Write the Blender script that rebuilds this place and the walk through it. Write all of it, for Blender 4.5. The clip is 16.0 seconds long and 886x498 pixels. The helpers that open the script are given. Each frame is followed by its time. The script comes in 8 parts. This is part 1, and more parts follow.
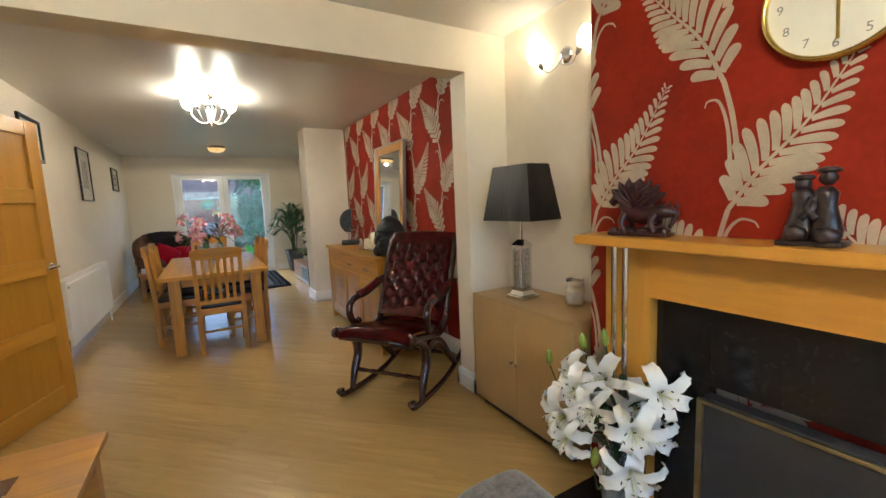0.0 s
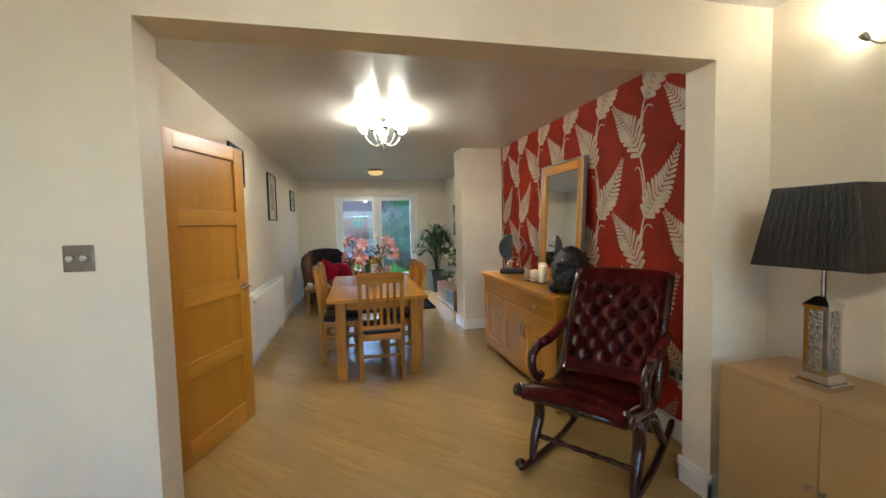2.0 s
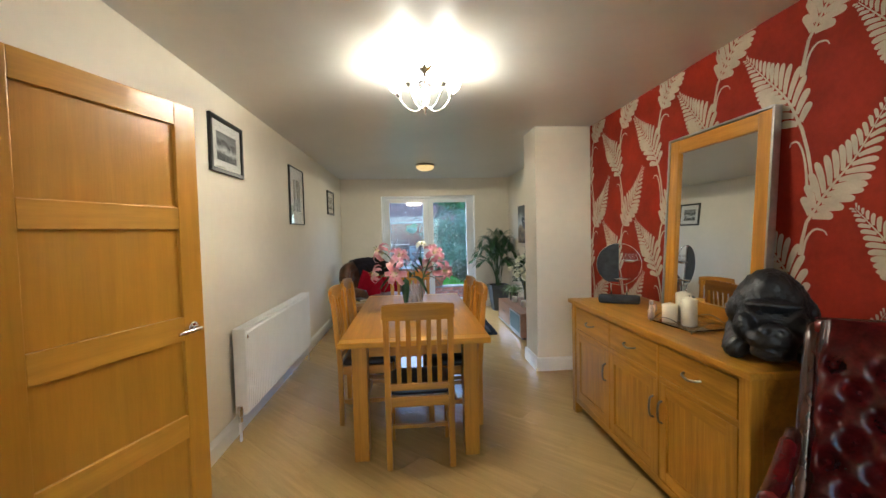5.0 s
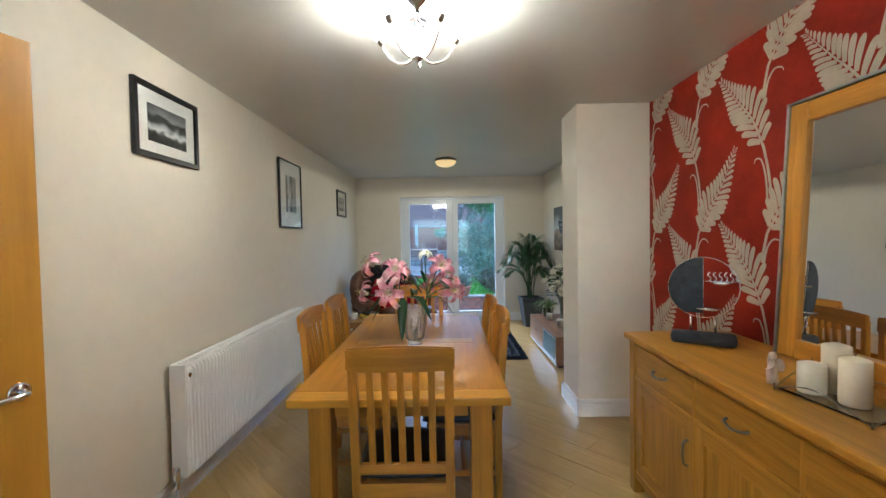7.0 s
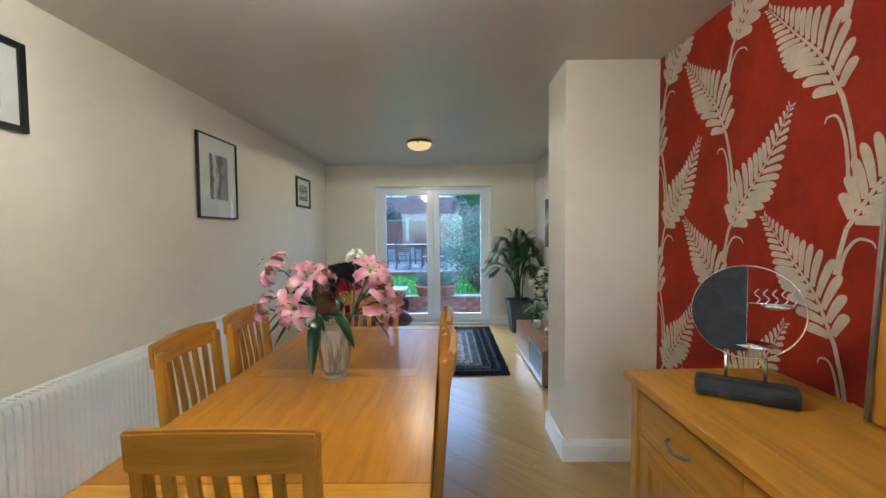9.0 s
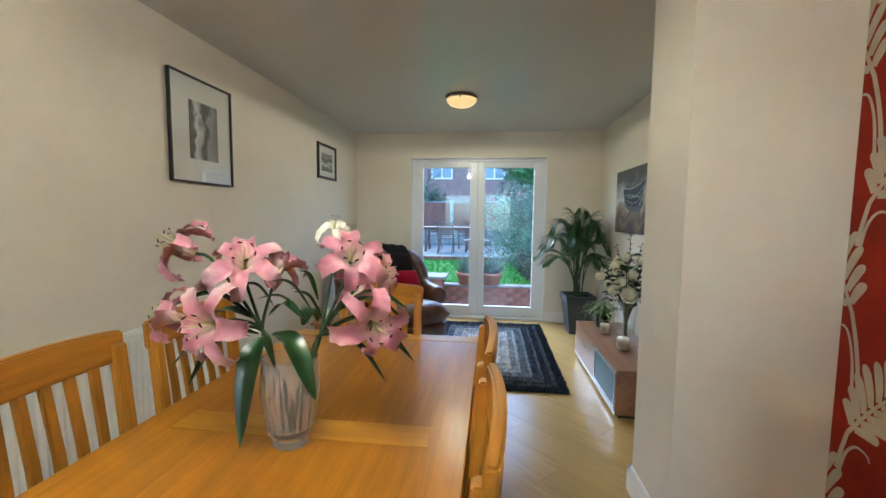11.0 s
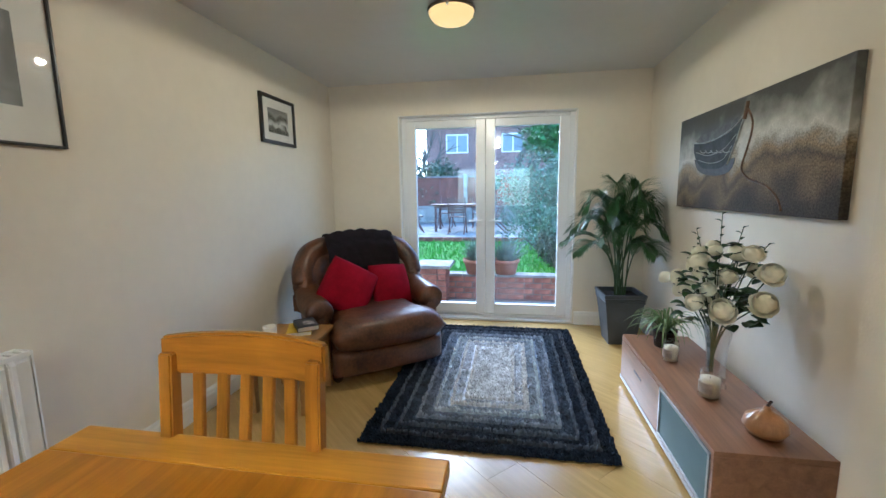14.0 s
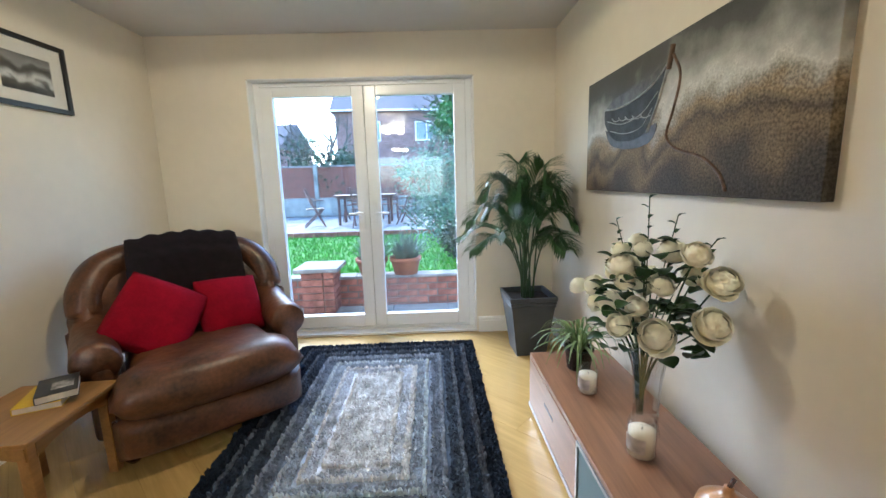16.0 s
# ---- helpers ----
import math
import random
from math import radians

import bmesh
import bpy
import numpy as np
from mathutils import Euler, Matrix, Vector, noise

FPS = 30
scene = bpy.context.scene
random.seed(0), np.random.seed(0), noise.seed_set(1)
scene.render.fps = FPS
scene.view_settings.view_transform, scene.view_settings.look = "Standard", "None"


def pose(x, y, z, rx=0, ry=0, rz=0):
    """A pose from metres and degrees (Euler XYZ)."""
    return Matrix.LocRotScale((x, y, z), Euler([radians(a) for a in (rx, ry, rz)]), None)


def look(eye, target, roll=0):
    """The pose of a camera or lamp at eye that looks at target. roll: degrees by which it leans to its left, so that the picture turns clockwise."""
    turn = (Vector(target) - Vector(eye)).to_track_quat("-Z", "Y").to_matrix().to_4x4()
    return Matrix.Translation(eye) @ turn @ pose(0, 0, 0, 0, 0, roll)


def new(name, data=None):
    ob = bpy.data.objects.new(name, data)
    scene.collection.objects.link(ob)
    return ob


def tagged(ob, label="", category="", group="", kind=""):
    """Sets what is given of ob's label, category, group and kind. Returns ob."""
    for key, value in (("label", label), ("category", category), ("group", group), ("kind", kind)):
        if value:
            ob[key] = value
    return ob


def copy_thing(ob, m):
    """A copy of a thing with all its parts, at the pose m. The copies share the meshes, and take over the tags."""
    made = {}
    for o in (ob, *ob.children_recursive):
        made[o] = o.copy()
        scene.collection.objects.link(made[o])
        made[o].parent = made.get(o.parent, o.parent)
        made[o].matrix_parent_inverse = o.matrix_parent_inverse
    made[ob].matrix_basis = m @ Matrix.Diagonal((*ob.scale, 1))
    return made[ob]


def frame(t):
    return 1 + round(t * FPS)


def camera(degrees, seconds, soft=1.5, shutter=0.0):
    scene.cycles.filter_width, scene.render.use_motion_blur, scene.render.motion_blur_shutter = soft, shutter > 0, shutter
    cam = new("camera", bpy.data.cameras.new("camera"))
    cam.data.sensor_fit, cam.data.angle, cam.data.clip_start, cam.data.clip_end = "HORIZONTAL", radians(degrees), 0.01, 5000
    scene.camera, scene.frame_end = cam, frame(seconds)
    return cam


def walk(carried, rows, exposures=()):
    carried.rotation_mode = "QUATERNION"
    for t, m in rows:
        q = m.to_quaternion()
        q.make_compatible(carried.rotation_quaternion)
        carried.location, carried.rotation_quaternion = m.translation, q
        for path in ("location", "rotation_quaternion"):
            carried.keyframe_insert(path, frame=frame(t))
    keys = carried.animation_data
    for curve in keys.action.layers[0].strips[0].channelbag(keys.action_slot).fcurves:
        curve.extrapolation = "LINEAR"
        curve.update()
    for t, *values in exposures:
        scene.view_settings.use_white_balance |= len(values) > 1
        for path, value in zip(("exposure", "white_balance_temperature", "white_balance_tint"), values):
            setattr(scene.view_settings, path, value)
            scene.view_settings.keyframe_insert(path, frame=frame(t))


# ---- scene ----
cam = camera(95.2, 16.0)
PATH = [
    (0, (0.216, -0.114, 1.326), (1.205, 1.608, 1.091), -2.5),
    (0.5, (0.068, 0.049, 1.366), (0.857, 1.877, 1.175), -2.5),
    (1, (0.014, 0.183, 1.38), (0.634, 2.078, 1.225), -2.1),
    (1.5, (0.034, 0.333, 1.381), (0.536, 2.265, 1.255), -1.8),
    (2, (0.028, 0.506, 1.393), (0.459, 2.456, 1.276), -1.4),
    (2.5, (-0.023, 0.706, 1.403), (0.372, 2.663, 1.29), -1.3),
    (3, (-0.013, 0.871, 1.393), (0.364, 2.832, 1.284), -1.2),
    (3.5, (0.09, 1.145, 1.382), (0.433, 3.113, 1.28), -1.3),
    (4, (0.151, 1.369, 1.378), (0.447, 3.345, 1.28), -1.3),
    (4.2, (0.162, 1.463, 1.378), (0.43, 3.443, 1.281), -1.3),
    (6.3, (0.368, 2.255, 1.405), (0.383, 4.254, 1.351), -1.2),
    (6.5, (0.389, 2.336, 1.405), (0.392, 4.335, 1.347), -1.1),
    (7, (0.431, 2.564, 1.4), (0.418, 4.563, 1.342), -1.0),
    (7.5, (0.477, 2.732, 1.402), (0.46, 4.731, 1.346), -0.9),
    (8, (0.555, 2.919, 1.396), (0.545, 4.919, 1.335), -0.8),
    (8.5, (0.684, 3.107, 1.395), (0.674, 5.106, 1.331), -0.6),
    (8.7, (0.715, 3.159, 1.401), (0.709, 5.158, 1.328), -0.6),
    (10.8, (0.745, 4.008, 1.335), (0.541, 5.992, 1.188), 0.7),
    (11, (0.735, 4.071, 1.336), (0.499, 6.05, 1.172), 0.6),
    (11.5, (0.741, 4.233, 1.314), (0.427, 6.199, 1.121), 0.6),
    (12, (0.708, 4.458, 1.316), (0.356, 6.414, 1.095), 0.5),
    (12.5, (0.717, 4.636, 1.314), (0.344, 6.586, 1.073), 0.3),
    (13, (0.748, 4.809, 1.315), (0.374, 6.757, 1.058), -0.0),
    (13.5, (0.797, 5.018, 1.323), (0.431, 6.966, 1.055), -0.4),
    (14, (0.809, 5.22, 1.314), (0.477, 7.173, 1.038), -0.8),
    (14.5, (0.833, 5.459, 1.32), (0.568, 7.42, 1.03), -1.2),
    (15, (0.891, 5.627, 1.319), (0.727, 7.596, 1.009), -1.5),
    (15.5, (0.988, 5.824, 1.292), (0.931, 7.797, 0.972), -1.7),
    (16, (1.065, 5.992, 1.268), (1.111, 7.964, 0.938), -1.7),
]
walk(cam, [(t, look(eye, target, roll)) for t, eye, target, roll in PATH], [(0.0, 2.6, 5650, 5), (1.0, 2.55, 5450, 4), (3.0, 2.65, 5350, 3), (4.2, 2.75, 5400, 3), (6.5, 2.57, 5000, 3), (8.5, 2.62, 4850, 2), (11.0, 2.75, 5050, 1), (12.5, 2.72, 4850, 0), (14.0, 2.93, 5000, 3), (16.0, 3.2, 5350, 5)])

# ---- light ----
world = bpy.data.worlds.new("world")
scene.world = world
world.use_nodes = True
_wt = world.node_tree
_sky = _wt.nodes.new("ShaderNodeTexSky")
_sky.sky_type, _sky.sun_disc = "NISHITA", False
_sky.sun_elevation, _sky.sun_rotation = radians(37), radians(-27)
_sky.air_density, _sky.dust_density, _sky.ozone_density = 1.0, 0.8, 4.0
_wt.links.new(_sky.outputs[0], _wt.nodes["Background"].inputs[0])
_wt.nodes["Background"].inputs[1].default_value = 0.15


def lamp(name, kind, m, power, color, size):
    d = bpy.data.lights.new(name, kind)
    d.energy, d.color = power, color
    if kind == "SUN":
        d.angle = size
    else:
        d.shadow_soft_size = size
    ob = new(name, d)
    ob.matrix_world = m
    return ob


lamp("sun", "SUN", look((0, 0, 0), (0.34, -0.66, -0.55)), 0.9, (1.0, 0.98, 0.96), radians(40))
spot = lamp("ceiling_lamp_light", "SPOT", pose(0.45, 7.74, 2.28), 5.5, (1.0, 0.78, 0.50), 0.025)
spot.data.spot_size, spot.data.spot_blend = radians(179), 0.12
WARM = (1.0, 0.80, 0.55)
# Second row: unseen lamps added behind the camera to fill the lounge.
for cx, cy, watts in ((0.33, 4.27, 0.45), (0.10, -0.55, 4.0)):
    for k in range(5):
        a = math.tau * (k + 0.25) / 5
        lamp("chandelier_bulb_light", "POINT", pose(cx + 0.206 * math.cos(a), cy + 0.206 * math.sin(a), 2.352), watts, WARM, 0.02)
for sgn in (-1, 1):
    lamp("wall_lamp_light", "POINT", pose(1.955, 1.57 + sgn * 0.185, 2.135), 0.5, WARM, 0.02)


# ---- materials ----
def rgb(c):
    return (c[0], c[1], c[2], 1.0)


def material(name, color, rough=0.5, metal=0.0, spread=0.15, scale=8.0, bump=0.0, bump_scale=60.0, grain=None, coat=0.0, emit=0.0, transmission=0.0, spec=0.5, second=None, sheen=0.0, vary=0.0):
    """Noise at two scales on the colour, fine relief, and a stretched grain where an axis is given."""
    m = bpy.data.materials.new(name)
    m.use_nodes = True
    nt = m.node_tree
    N, L = nt.nodes, nt.links
    b = N["Principled BSDF"]
    b.inputs["Roughness"].default_value = rough
    b.inputs["Metallic"].default_value = metal
    b.inputs["Coat Weight"].default_value = coat
    b.inputs["Coat Roughness"].default_value = 0.2
    b.inputs["Transmission Weight"].default_value = transmission
    b.inputs["Specular IOR Level"].default_value = spec
    b.inputs["Sheen Weight"].default_value = sheen
    tc = N.new("ShaderNodeTexCoord")
    mp = N.new("ShaderNodeMapping")
    L.new(tc.outputs["Object"], mp.inputs[0])
    if grain:
        s = [14.0, 14.0, 14.0]
        s["xyz".index(grain)] = 0.9
        mp.inputs["Scale"].default_value = s
    big = N.new("ShaderNodeTexNoise")
    big.inputs["Scale"].default_value = 1.6 if grain else scale
    big.inputs["Detail"].default_value = 5.0
    big.inputs["Distortion"].default_value = 0.8 if grain else 0.0
    L.new(mp.outputs[0], big.inputs[0])
    small = N.new("ShaderNodeTexNoise")
    small.inputs["Scale"].default_value = 9.0 if grain else scale * 9
    small.inputs["Detail"].default_value = 3.0
    L.new(mp.outputs[0], small.inputs[0])
    mix = N.new("ShaderNodeMix")
    mix.data_type = "RGBA"
    dark = second or tuple(v * (1 - 2.0 * spread) for v in color)
    lite = color if second else tuple(min(1.0, v * (1 + 1.0 * spread)) for v in color)
    mix.inputs[6].default_value, mix.inputs[7].default_value = rgb(dark), rgb(lite)
    add = N.new("ShaderNodeMath")
    add.operation = "MULTIPLY_ADD"
    add.inputs[1].default_value = 0.3
    L.new(small.outputs[0], add.inputs[0])
    mul = N.new("ShaderNodeMath")
    mul.operation = "MULTIPLY"
    mul.inputs[1].default_value = 0.7
    L.new(big.outputs[0], mul.inputs[0])
    L.new(mul.outputs[0], add.inputs[2])
    ramp = N.new("ShaderNodeMapRange")
    ramp.inputs[1].default_value, ramp.inputs[2].default_value = 0.32, 0.68
    L.new(add.outputs[0], ramp.inputs[0])
    L.new(ramp.outputs[0], mix.inputs[0])
    out = mix.outputs[2]
    if vary:
        oi = N.new("ShaderNodeObjectInfo")
        mr = N.new("ShaderNodeMapRange")
        mr.inputs[3].default_value, mr.inputs[4].default_value = 1 - vary, 1 + vary
        L.new(oi.outputs["Random"], mr.inputs[0])
        hs = N.new("ShaderNodeHueSaturation")
        L.new(mr.outputs[0], hs.inputs["Value"])
        L.new(out, hs.inputs["Color"])
        out = hs.outputs[0]
    L.new(out, b.inputs["Base Color"])
    if bump:
        bn = N.new("ShaderNodeTexNoise")
        bn.inputs["Scale"].default_value = 12.0 if grain else bump_scale
        bn.inputs["Detail"].default_value = 4.0
        L.new(mp.outputs[0] if grain else tc.outputs["Object"], bn.inputs[0])
        bu = N.new("ShaderNodeBump")
        bu.inputs["Strength"].default_value = bump
        bu.inputs["Distance"].default_value = 0.004
        L.new(bn.outputs[0], bu.inputs["Height"])
        L.new(bu.outputs[0], b.inputs["Normal"])
    if emit:
        b.inputs["Emission Color"].default_value = rgb(color)
        b.inputs["Emission Strength"].default_value = emit
    return m


PAINT = material("wall_paint", (0.77, 0.70, 0.575), 0.55, spread=0.03, scale=1.5, bump=0.12, bump_scale=180)
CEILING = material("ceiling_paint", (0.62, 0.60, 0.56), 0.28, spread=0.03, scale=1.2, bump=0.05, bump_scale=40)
WHITE = material("white_gloss_paint", (0.80, 0.79, 0.76), 0.3, spread=0.03, scale=3)
UPVC = material("white_upvc", (0.82, 0.83, 0.84), 0.25, spread=0.02, scale=3)
RED = material("red_wallpaper", (0.255, 0.016, 0.004), 0.7, spec=0.2, spread=0.14, scale=5, bump=0.25, bump_scale=260)
LEAF_PRINT = material("beige_leaf_print", (0.46, 0.375, 0.27), 0.5, spread=0.10, scale=12, bump=0.2, bump_scale=200)
OAK = material("golden_oak", (0.48, 0.21, 0.016), 0.34, spread=0.17, grain="z", bump=0.12, coat=0.10, spec=0.35)
DOOR_OAK = material("door_oak", (0.52, 0.25, 0.024), 0.32, spread=0.07, grain="z", bump=0.06, coat=0.2)
DOOR_OAK_Y = material("door_oak_y", (0.58, 0.29, 0.034), 0.32, spread=0.09, grain="y", bump=0.06, coat=0.2)
OAK_X = material("golden_oak_x", (0.48, 0.21, 0.016), 0.34, spread=0.17, grain="x", bump=0.12, coat=0.10, spec=0.35)
OAK_Y = material("golden_oak_y", (0.47, 0.205, 0.022), 0.30, spread=0.17, grain="y", bump=0.12, coat=0.3)
TABLE_OAK = material("table_oak", (0.45, 0.185, 0.008), 0.30, spread=0.14, grain="y", bump=0.05, coat=0.08, spec=0.25)
TABLE_OAK_X = material("table_oak_x", (0.58, 0.275, 0.020), 0.30, spread=0.14, grain="x", bump=0.05, coat=0.08, spec=0.25)
SIDE_OAK = material("sideboard_oak", (0.44, 0.205, 0.018), 0.38, spread=0.18, grain="y", bump=0.14, coat=0.05, spec=0.3)
SIDE_OAK_Z = material("sideboard_oak_z", (0.44, 0.205, 0.018), 0.38, spread=0.18, grain="z", bump=0.14, coat=0.05, spec=0.3)
PINE = material("orange_pine", (0.54, 0.255, 0.036), 0.3, spread=0.14, grain="x", bump=0.1, coat=0.4)
MANTEL = material("beech_veneer", (0.58, 0.27, 0.032), 0.35, spread=0.07, grain="y", coat=0.2)
MANTEL_Z = material("beech_veneer_z", (0.58, 0.28, 0.036), 0.35, spread=0.07, grain="z", coat=0.2)
CAB = material("beige_laminate", (0.39, 0.255, 0.105), 0.45, spread=0.04, scale=3)
WALNUT = material("walnut_laminate", (0.27, 0.135, 0.07), 0.36, spread=0.15, grain="y", coat=0.1)
CHROME = material("chrome", (0.75, 0.75, 0.76), 0.12, 1.0, spread=0.03)
STEEL = material("brushed_steel", (0.42, 0.42, 0.43), 0.32, 1.0, spread=0.1, scale=30)
PEWTER = material("pewter", (0.25, 0.22, 0.18), 0.35, 1.0, spread=0.1, scale=30)
BLACK = material("black_frame", (0.012, 0.011, 0.011), 0.35, spread=0.2)
MAT_BOARD = material("ivory_mount_card", (0.72, 0.70, 0.65), 0.7, spread=0.03)
MIRROR = material("mirror_glass", (0.86, 0.88, 0.90), 0.01, 1.0, spread=0.0)
DARK_WOOD = material("dark_mahogany", (0.052, 0.014, 0.009), 0.22, spread=0.3, grain="z", coat=0.6)
OXBLOOD = material("oxblood_leather", (0.115, 0.006, 0.007), 0.24, spread=0.3, scale=14, bump=0.04, bump_scale=220, coat=0.25)
BROWN_LEATHER = material("brown_leather", (0.118, 0.046, 0.019), 0.40, spread=0.4, scale=6, bump=0.75, bump_scale=26, coat=0.05)
GRANITE = material("black_granite", (0.010, 0.010, 0.012), 0.18, spread=0.6, scale=60)
RADIATOR = material("radiator_enamel", (0.86, 0.85, 0.81), 0.35, spread=0.02, scale=4)


def clear_glass(name, tint=(1, 1, 1), rough=0.0, ior=1.45):
    m = bpy.data.materials.new(name)
    m.use_nodes = True
    b = m.node_tree.nodes["Principled BSDF"]
    b.inputs["Base Color"].default_value = rgb(tint)
    b.inputs["Roughness"].default_value = rough
    b.inputs["Transmission Weight"].default_value = 1.0
    b.inputs["IOR"].default_value = ior
    return m


def pane_glass(name, least, power):
    """Thin pane: clear, with a gloss that grows towards grazing sight."""
    m = bpy.data.materials.new(name)
    m.use_nodes = True
    nt = m.node_tree
    nt.nodes.remove(nt.nodes["Principled BSDF"])
    tr = nt.nodes.new("ShaderNodeBsdfTransparent")
    gl = nt.nodes.new("ShaderNodeBsdfGlossy")
    gl.inputs["Roughness"].default_value = 0.01
    lw = nt.nodes.new("ShaderNodeLayerWeight")
    po = nt.nodes.new("ShaderNodeMath")
    po.operation = "POWER"
    po.inputs[1].default_value = power
    nt.links.new(lw.outputs["Facing"], po.inputs[0])
    mr = nt.nodes.new("ShaderNodeMapRange")
    mr.inputs[3].default_value, mr.inputs[4].default_value = least, 0.7
    nt.links.new(po.outputs[0], mr.inputs[0])
    mx = nt.nodes.new("ShaderNodeMixShader")
    nt.links.new(mr.outputs[0], mx.inputs[0])
    nt.links.new(tr.outputs[0], mx.inputs[1])
    nt.links.new(gl.outputs[0], mx.inputs[2])
    nt.links.new(mx.outputs[0], nt.nodes["Material Output"].inputs[0])
    return m


CRYSTAL = clear_glass("cut_crystal", (0.97, 0.98, 0.98), 0.02, 1.5)
FROSTED = clear_glass("frosted_cut_glass", (0.97, 0.98, 0.98), 0.10, 1.3)
FROSTED.node_tree.nodes["Principled BSDF"].inputs["Transmission Weight"].default_value = 0.84
PANE = pane_glass("window_pane", 0.04, 4.0)
THIN = pane_glass("thin_clear_glass", 0.035, 3.0)
VASE_GLASS = pane_glass("heavy_clear_glass", 0.10, 1.8)


# ---- building blocks ----
def link_mesh(name, bm, mat, smooth=False):
    me = bpy.data.meshes.new(name)
    bm.normal_update()
    bm.to_mesh(me)
    bm.free()
    for mm in (mat if isinstance(mat, (list, tuple)) else (mat,)):
        me.materials.append(mm)
    if smooth:
        me.shade_smooth()
    return me


def part(name, bm, mat, parent, label="", smooth=False, m=None):
    ob = new(name, link_mesh(name, bm, mat, smooth))
    ob.parent = parent
    if m is not None:
        ob.matrix_basis = m
    return tagged(ob, label) if label else ob


def again(ob, m):
    """The same mesh once more under the same parent, at another place."""
    o = new(ob.name.split(".")[0], ob.data)
    o.parent = ob.parent
    o.matrix_basis = m
    if "label" in ob:
        o["label"] = ob["label"]
    return o


def thing(name, m, label, category, group="", kind=""):
    ob = new(name)
    ob.empty_display_size = 0.1
    ob.matrix_basis = m
    return tagged(ob, label, category, group, kind)


def structure(name, bm, mat, label, category="", smooth=False):
    return tagged(new(name, link_mesh(name, bm, mat, smooth)), label, category or name.split("_")[0], "", "structure")


def add_box(bm, a, b, bevel=0.0, seg=2, m=None):
    lo = [min(p, q) for p, q in zip(a, b)]
    hi = [max(p, q) for p, q in zip(a, b)]
    t = bmesh.new()
    vs = [t.verts.new((x, y, z)) for x in (lo[0], hi[0]) for y in (lo[1], hi[1]) for z in (lo[2], hi[2])]
    for f in ((0, 1, 3, 2), (4, 6, 7, 5), (0, 4, 5, 1), (2, 3, 7, 6), (0, 2, 6, 4), (1, 5, 7, 3)):
        t.faces.new([vs[i] for i in f])
    if bevel:
        bmesh.ops.bevel(t, geom=t.edges[:], offset=min(bevel, 0.45 * min(h - l for h, l in zip(hi, lo))), segments=seg, affect="EDGES", profile=0.6)
    if m is not None:
        t.transform(m)
    merge(bm, t)
    return bm


def merge(bm, t):
    me = bpy.data.meshes.new("tmp")
    t.to_mesh(me)
    t.free()
    bm.from_mesh(me)
    bpy.data.meshes.remove(me)


def box(a, b, bevel=0.003, seg=2, m=None):
    return add_box(bmesh.new(), a, b, bevel, seg, m)


def boxes(*pairs, bevel=0.003):
    bm = bmesh.new()
    for a, b in pairs:
        add_box(bm, a, b, bevel)
    return bm


def prism(bm, outline, lo, hi, axis="x", bevel=0.0, m=None):
    """An outline (u, v) drawn out along an axis: x takes (y, z), y takes (x, z), z takes (x, y)."""
    t = bmesh.new()
    put = {"x": lambda u, v, w: (w, u, v), "y": lambda u, v, w: (u, w, v), "z": lambda u, v, w: (u, v, w)}[axis]
    A = [t.verts.new(put(u, v, lo)) for u, v in outline]
    B = [t.verts.new(put(u, v, hi)) for u, v in outline]
    n = len(outline)
    t.faces.new(A)
    t.faces.new(B[::-1])
    for i in range(n):
        t.faces.new((A[i], B[i], B[(i + 1) % n], A[(i + 1) % n]))
    bmesh.ops.recalc_face_normals(t, faces=t.faces)
    if bevel:
        sharp = [e for e in t.edges if e.calc_face_angle(0) > 0.6]
        bmesh.ops.bevel(t, geom=sharp, offset=bevel, segments=2, affect="EDGES")
    if m is not None:
        t.transform(m)
    merge(bm, t)
    return bm


def lathe(bm, profile, n=24, m=None, close=True, squash=None):
    """Turns (radius, height) pairs about the z axis."""
    t = bmesh.new()
    rings = []
    for r, z in profile:
        rings.append([t.verts.new((r * math.cos(math.tau * i / n), r * math.sin(math.tau * i / n), z)) for i in range(n)])
    for p, q in zip(rings, rings[1:]):
        for i in range(n):
            t.faces.new((p[i], p[(i + 1) % n], q[(i + 1) % n], q[i]))
    if close:
        t.faces.new(rings[0][::-1])
        t.faces.new(rings[-1])
    if squash:
        t.transform(Matrix.Diagonal((*squash, 1)))
    if m is not None:
        t.transform(m)
    merge(bm, t)
    return bm


def tube(bm, pts, radius, n=8, m=None, flat=1.0):
    """A round bar along a line of points; radius may be one number or one a point."""
    t = bmesh.new()
    pts = [Vector(p) for p in pts]
    rad = radius if isinstance(radius, (list, tuple)) else [radius] * len(pts)
    rings, up = [], None
    for i, p in enumerate(pts):
        d = (pts[min(i + 1, len(pts) - 1)] - pts[max(i - 1, 0)]).normalized()
        if up is None:
            up = Vector((0, 0, 1)) if abs(d.z) < 0.9 else Vector((1, 0, 0))
        side = d.cross(up).normalized()
        up = side.cross(d).normalized()
        rings.append([t.verts.new(p + rad[i] * (math.cos(math.tau * k / n) * side + flat * math.sin(math.tau * k / n) * up)) for k in range(n)])
    for a, b in zip(rings, rings[1:]):
        for k in range(n):
            t.faces.new((a[k], a[(k + 1) % n], b[(k + 1) % n], b[k]))
    t.faces.new(rings[0][::-1])
    t.faces.new(rings[-1])
    if m is not None:
        t.transform(m)
    merge(bm, t)
    return bm


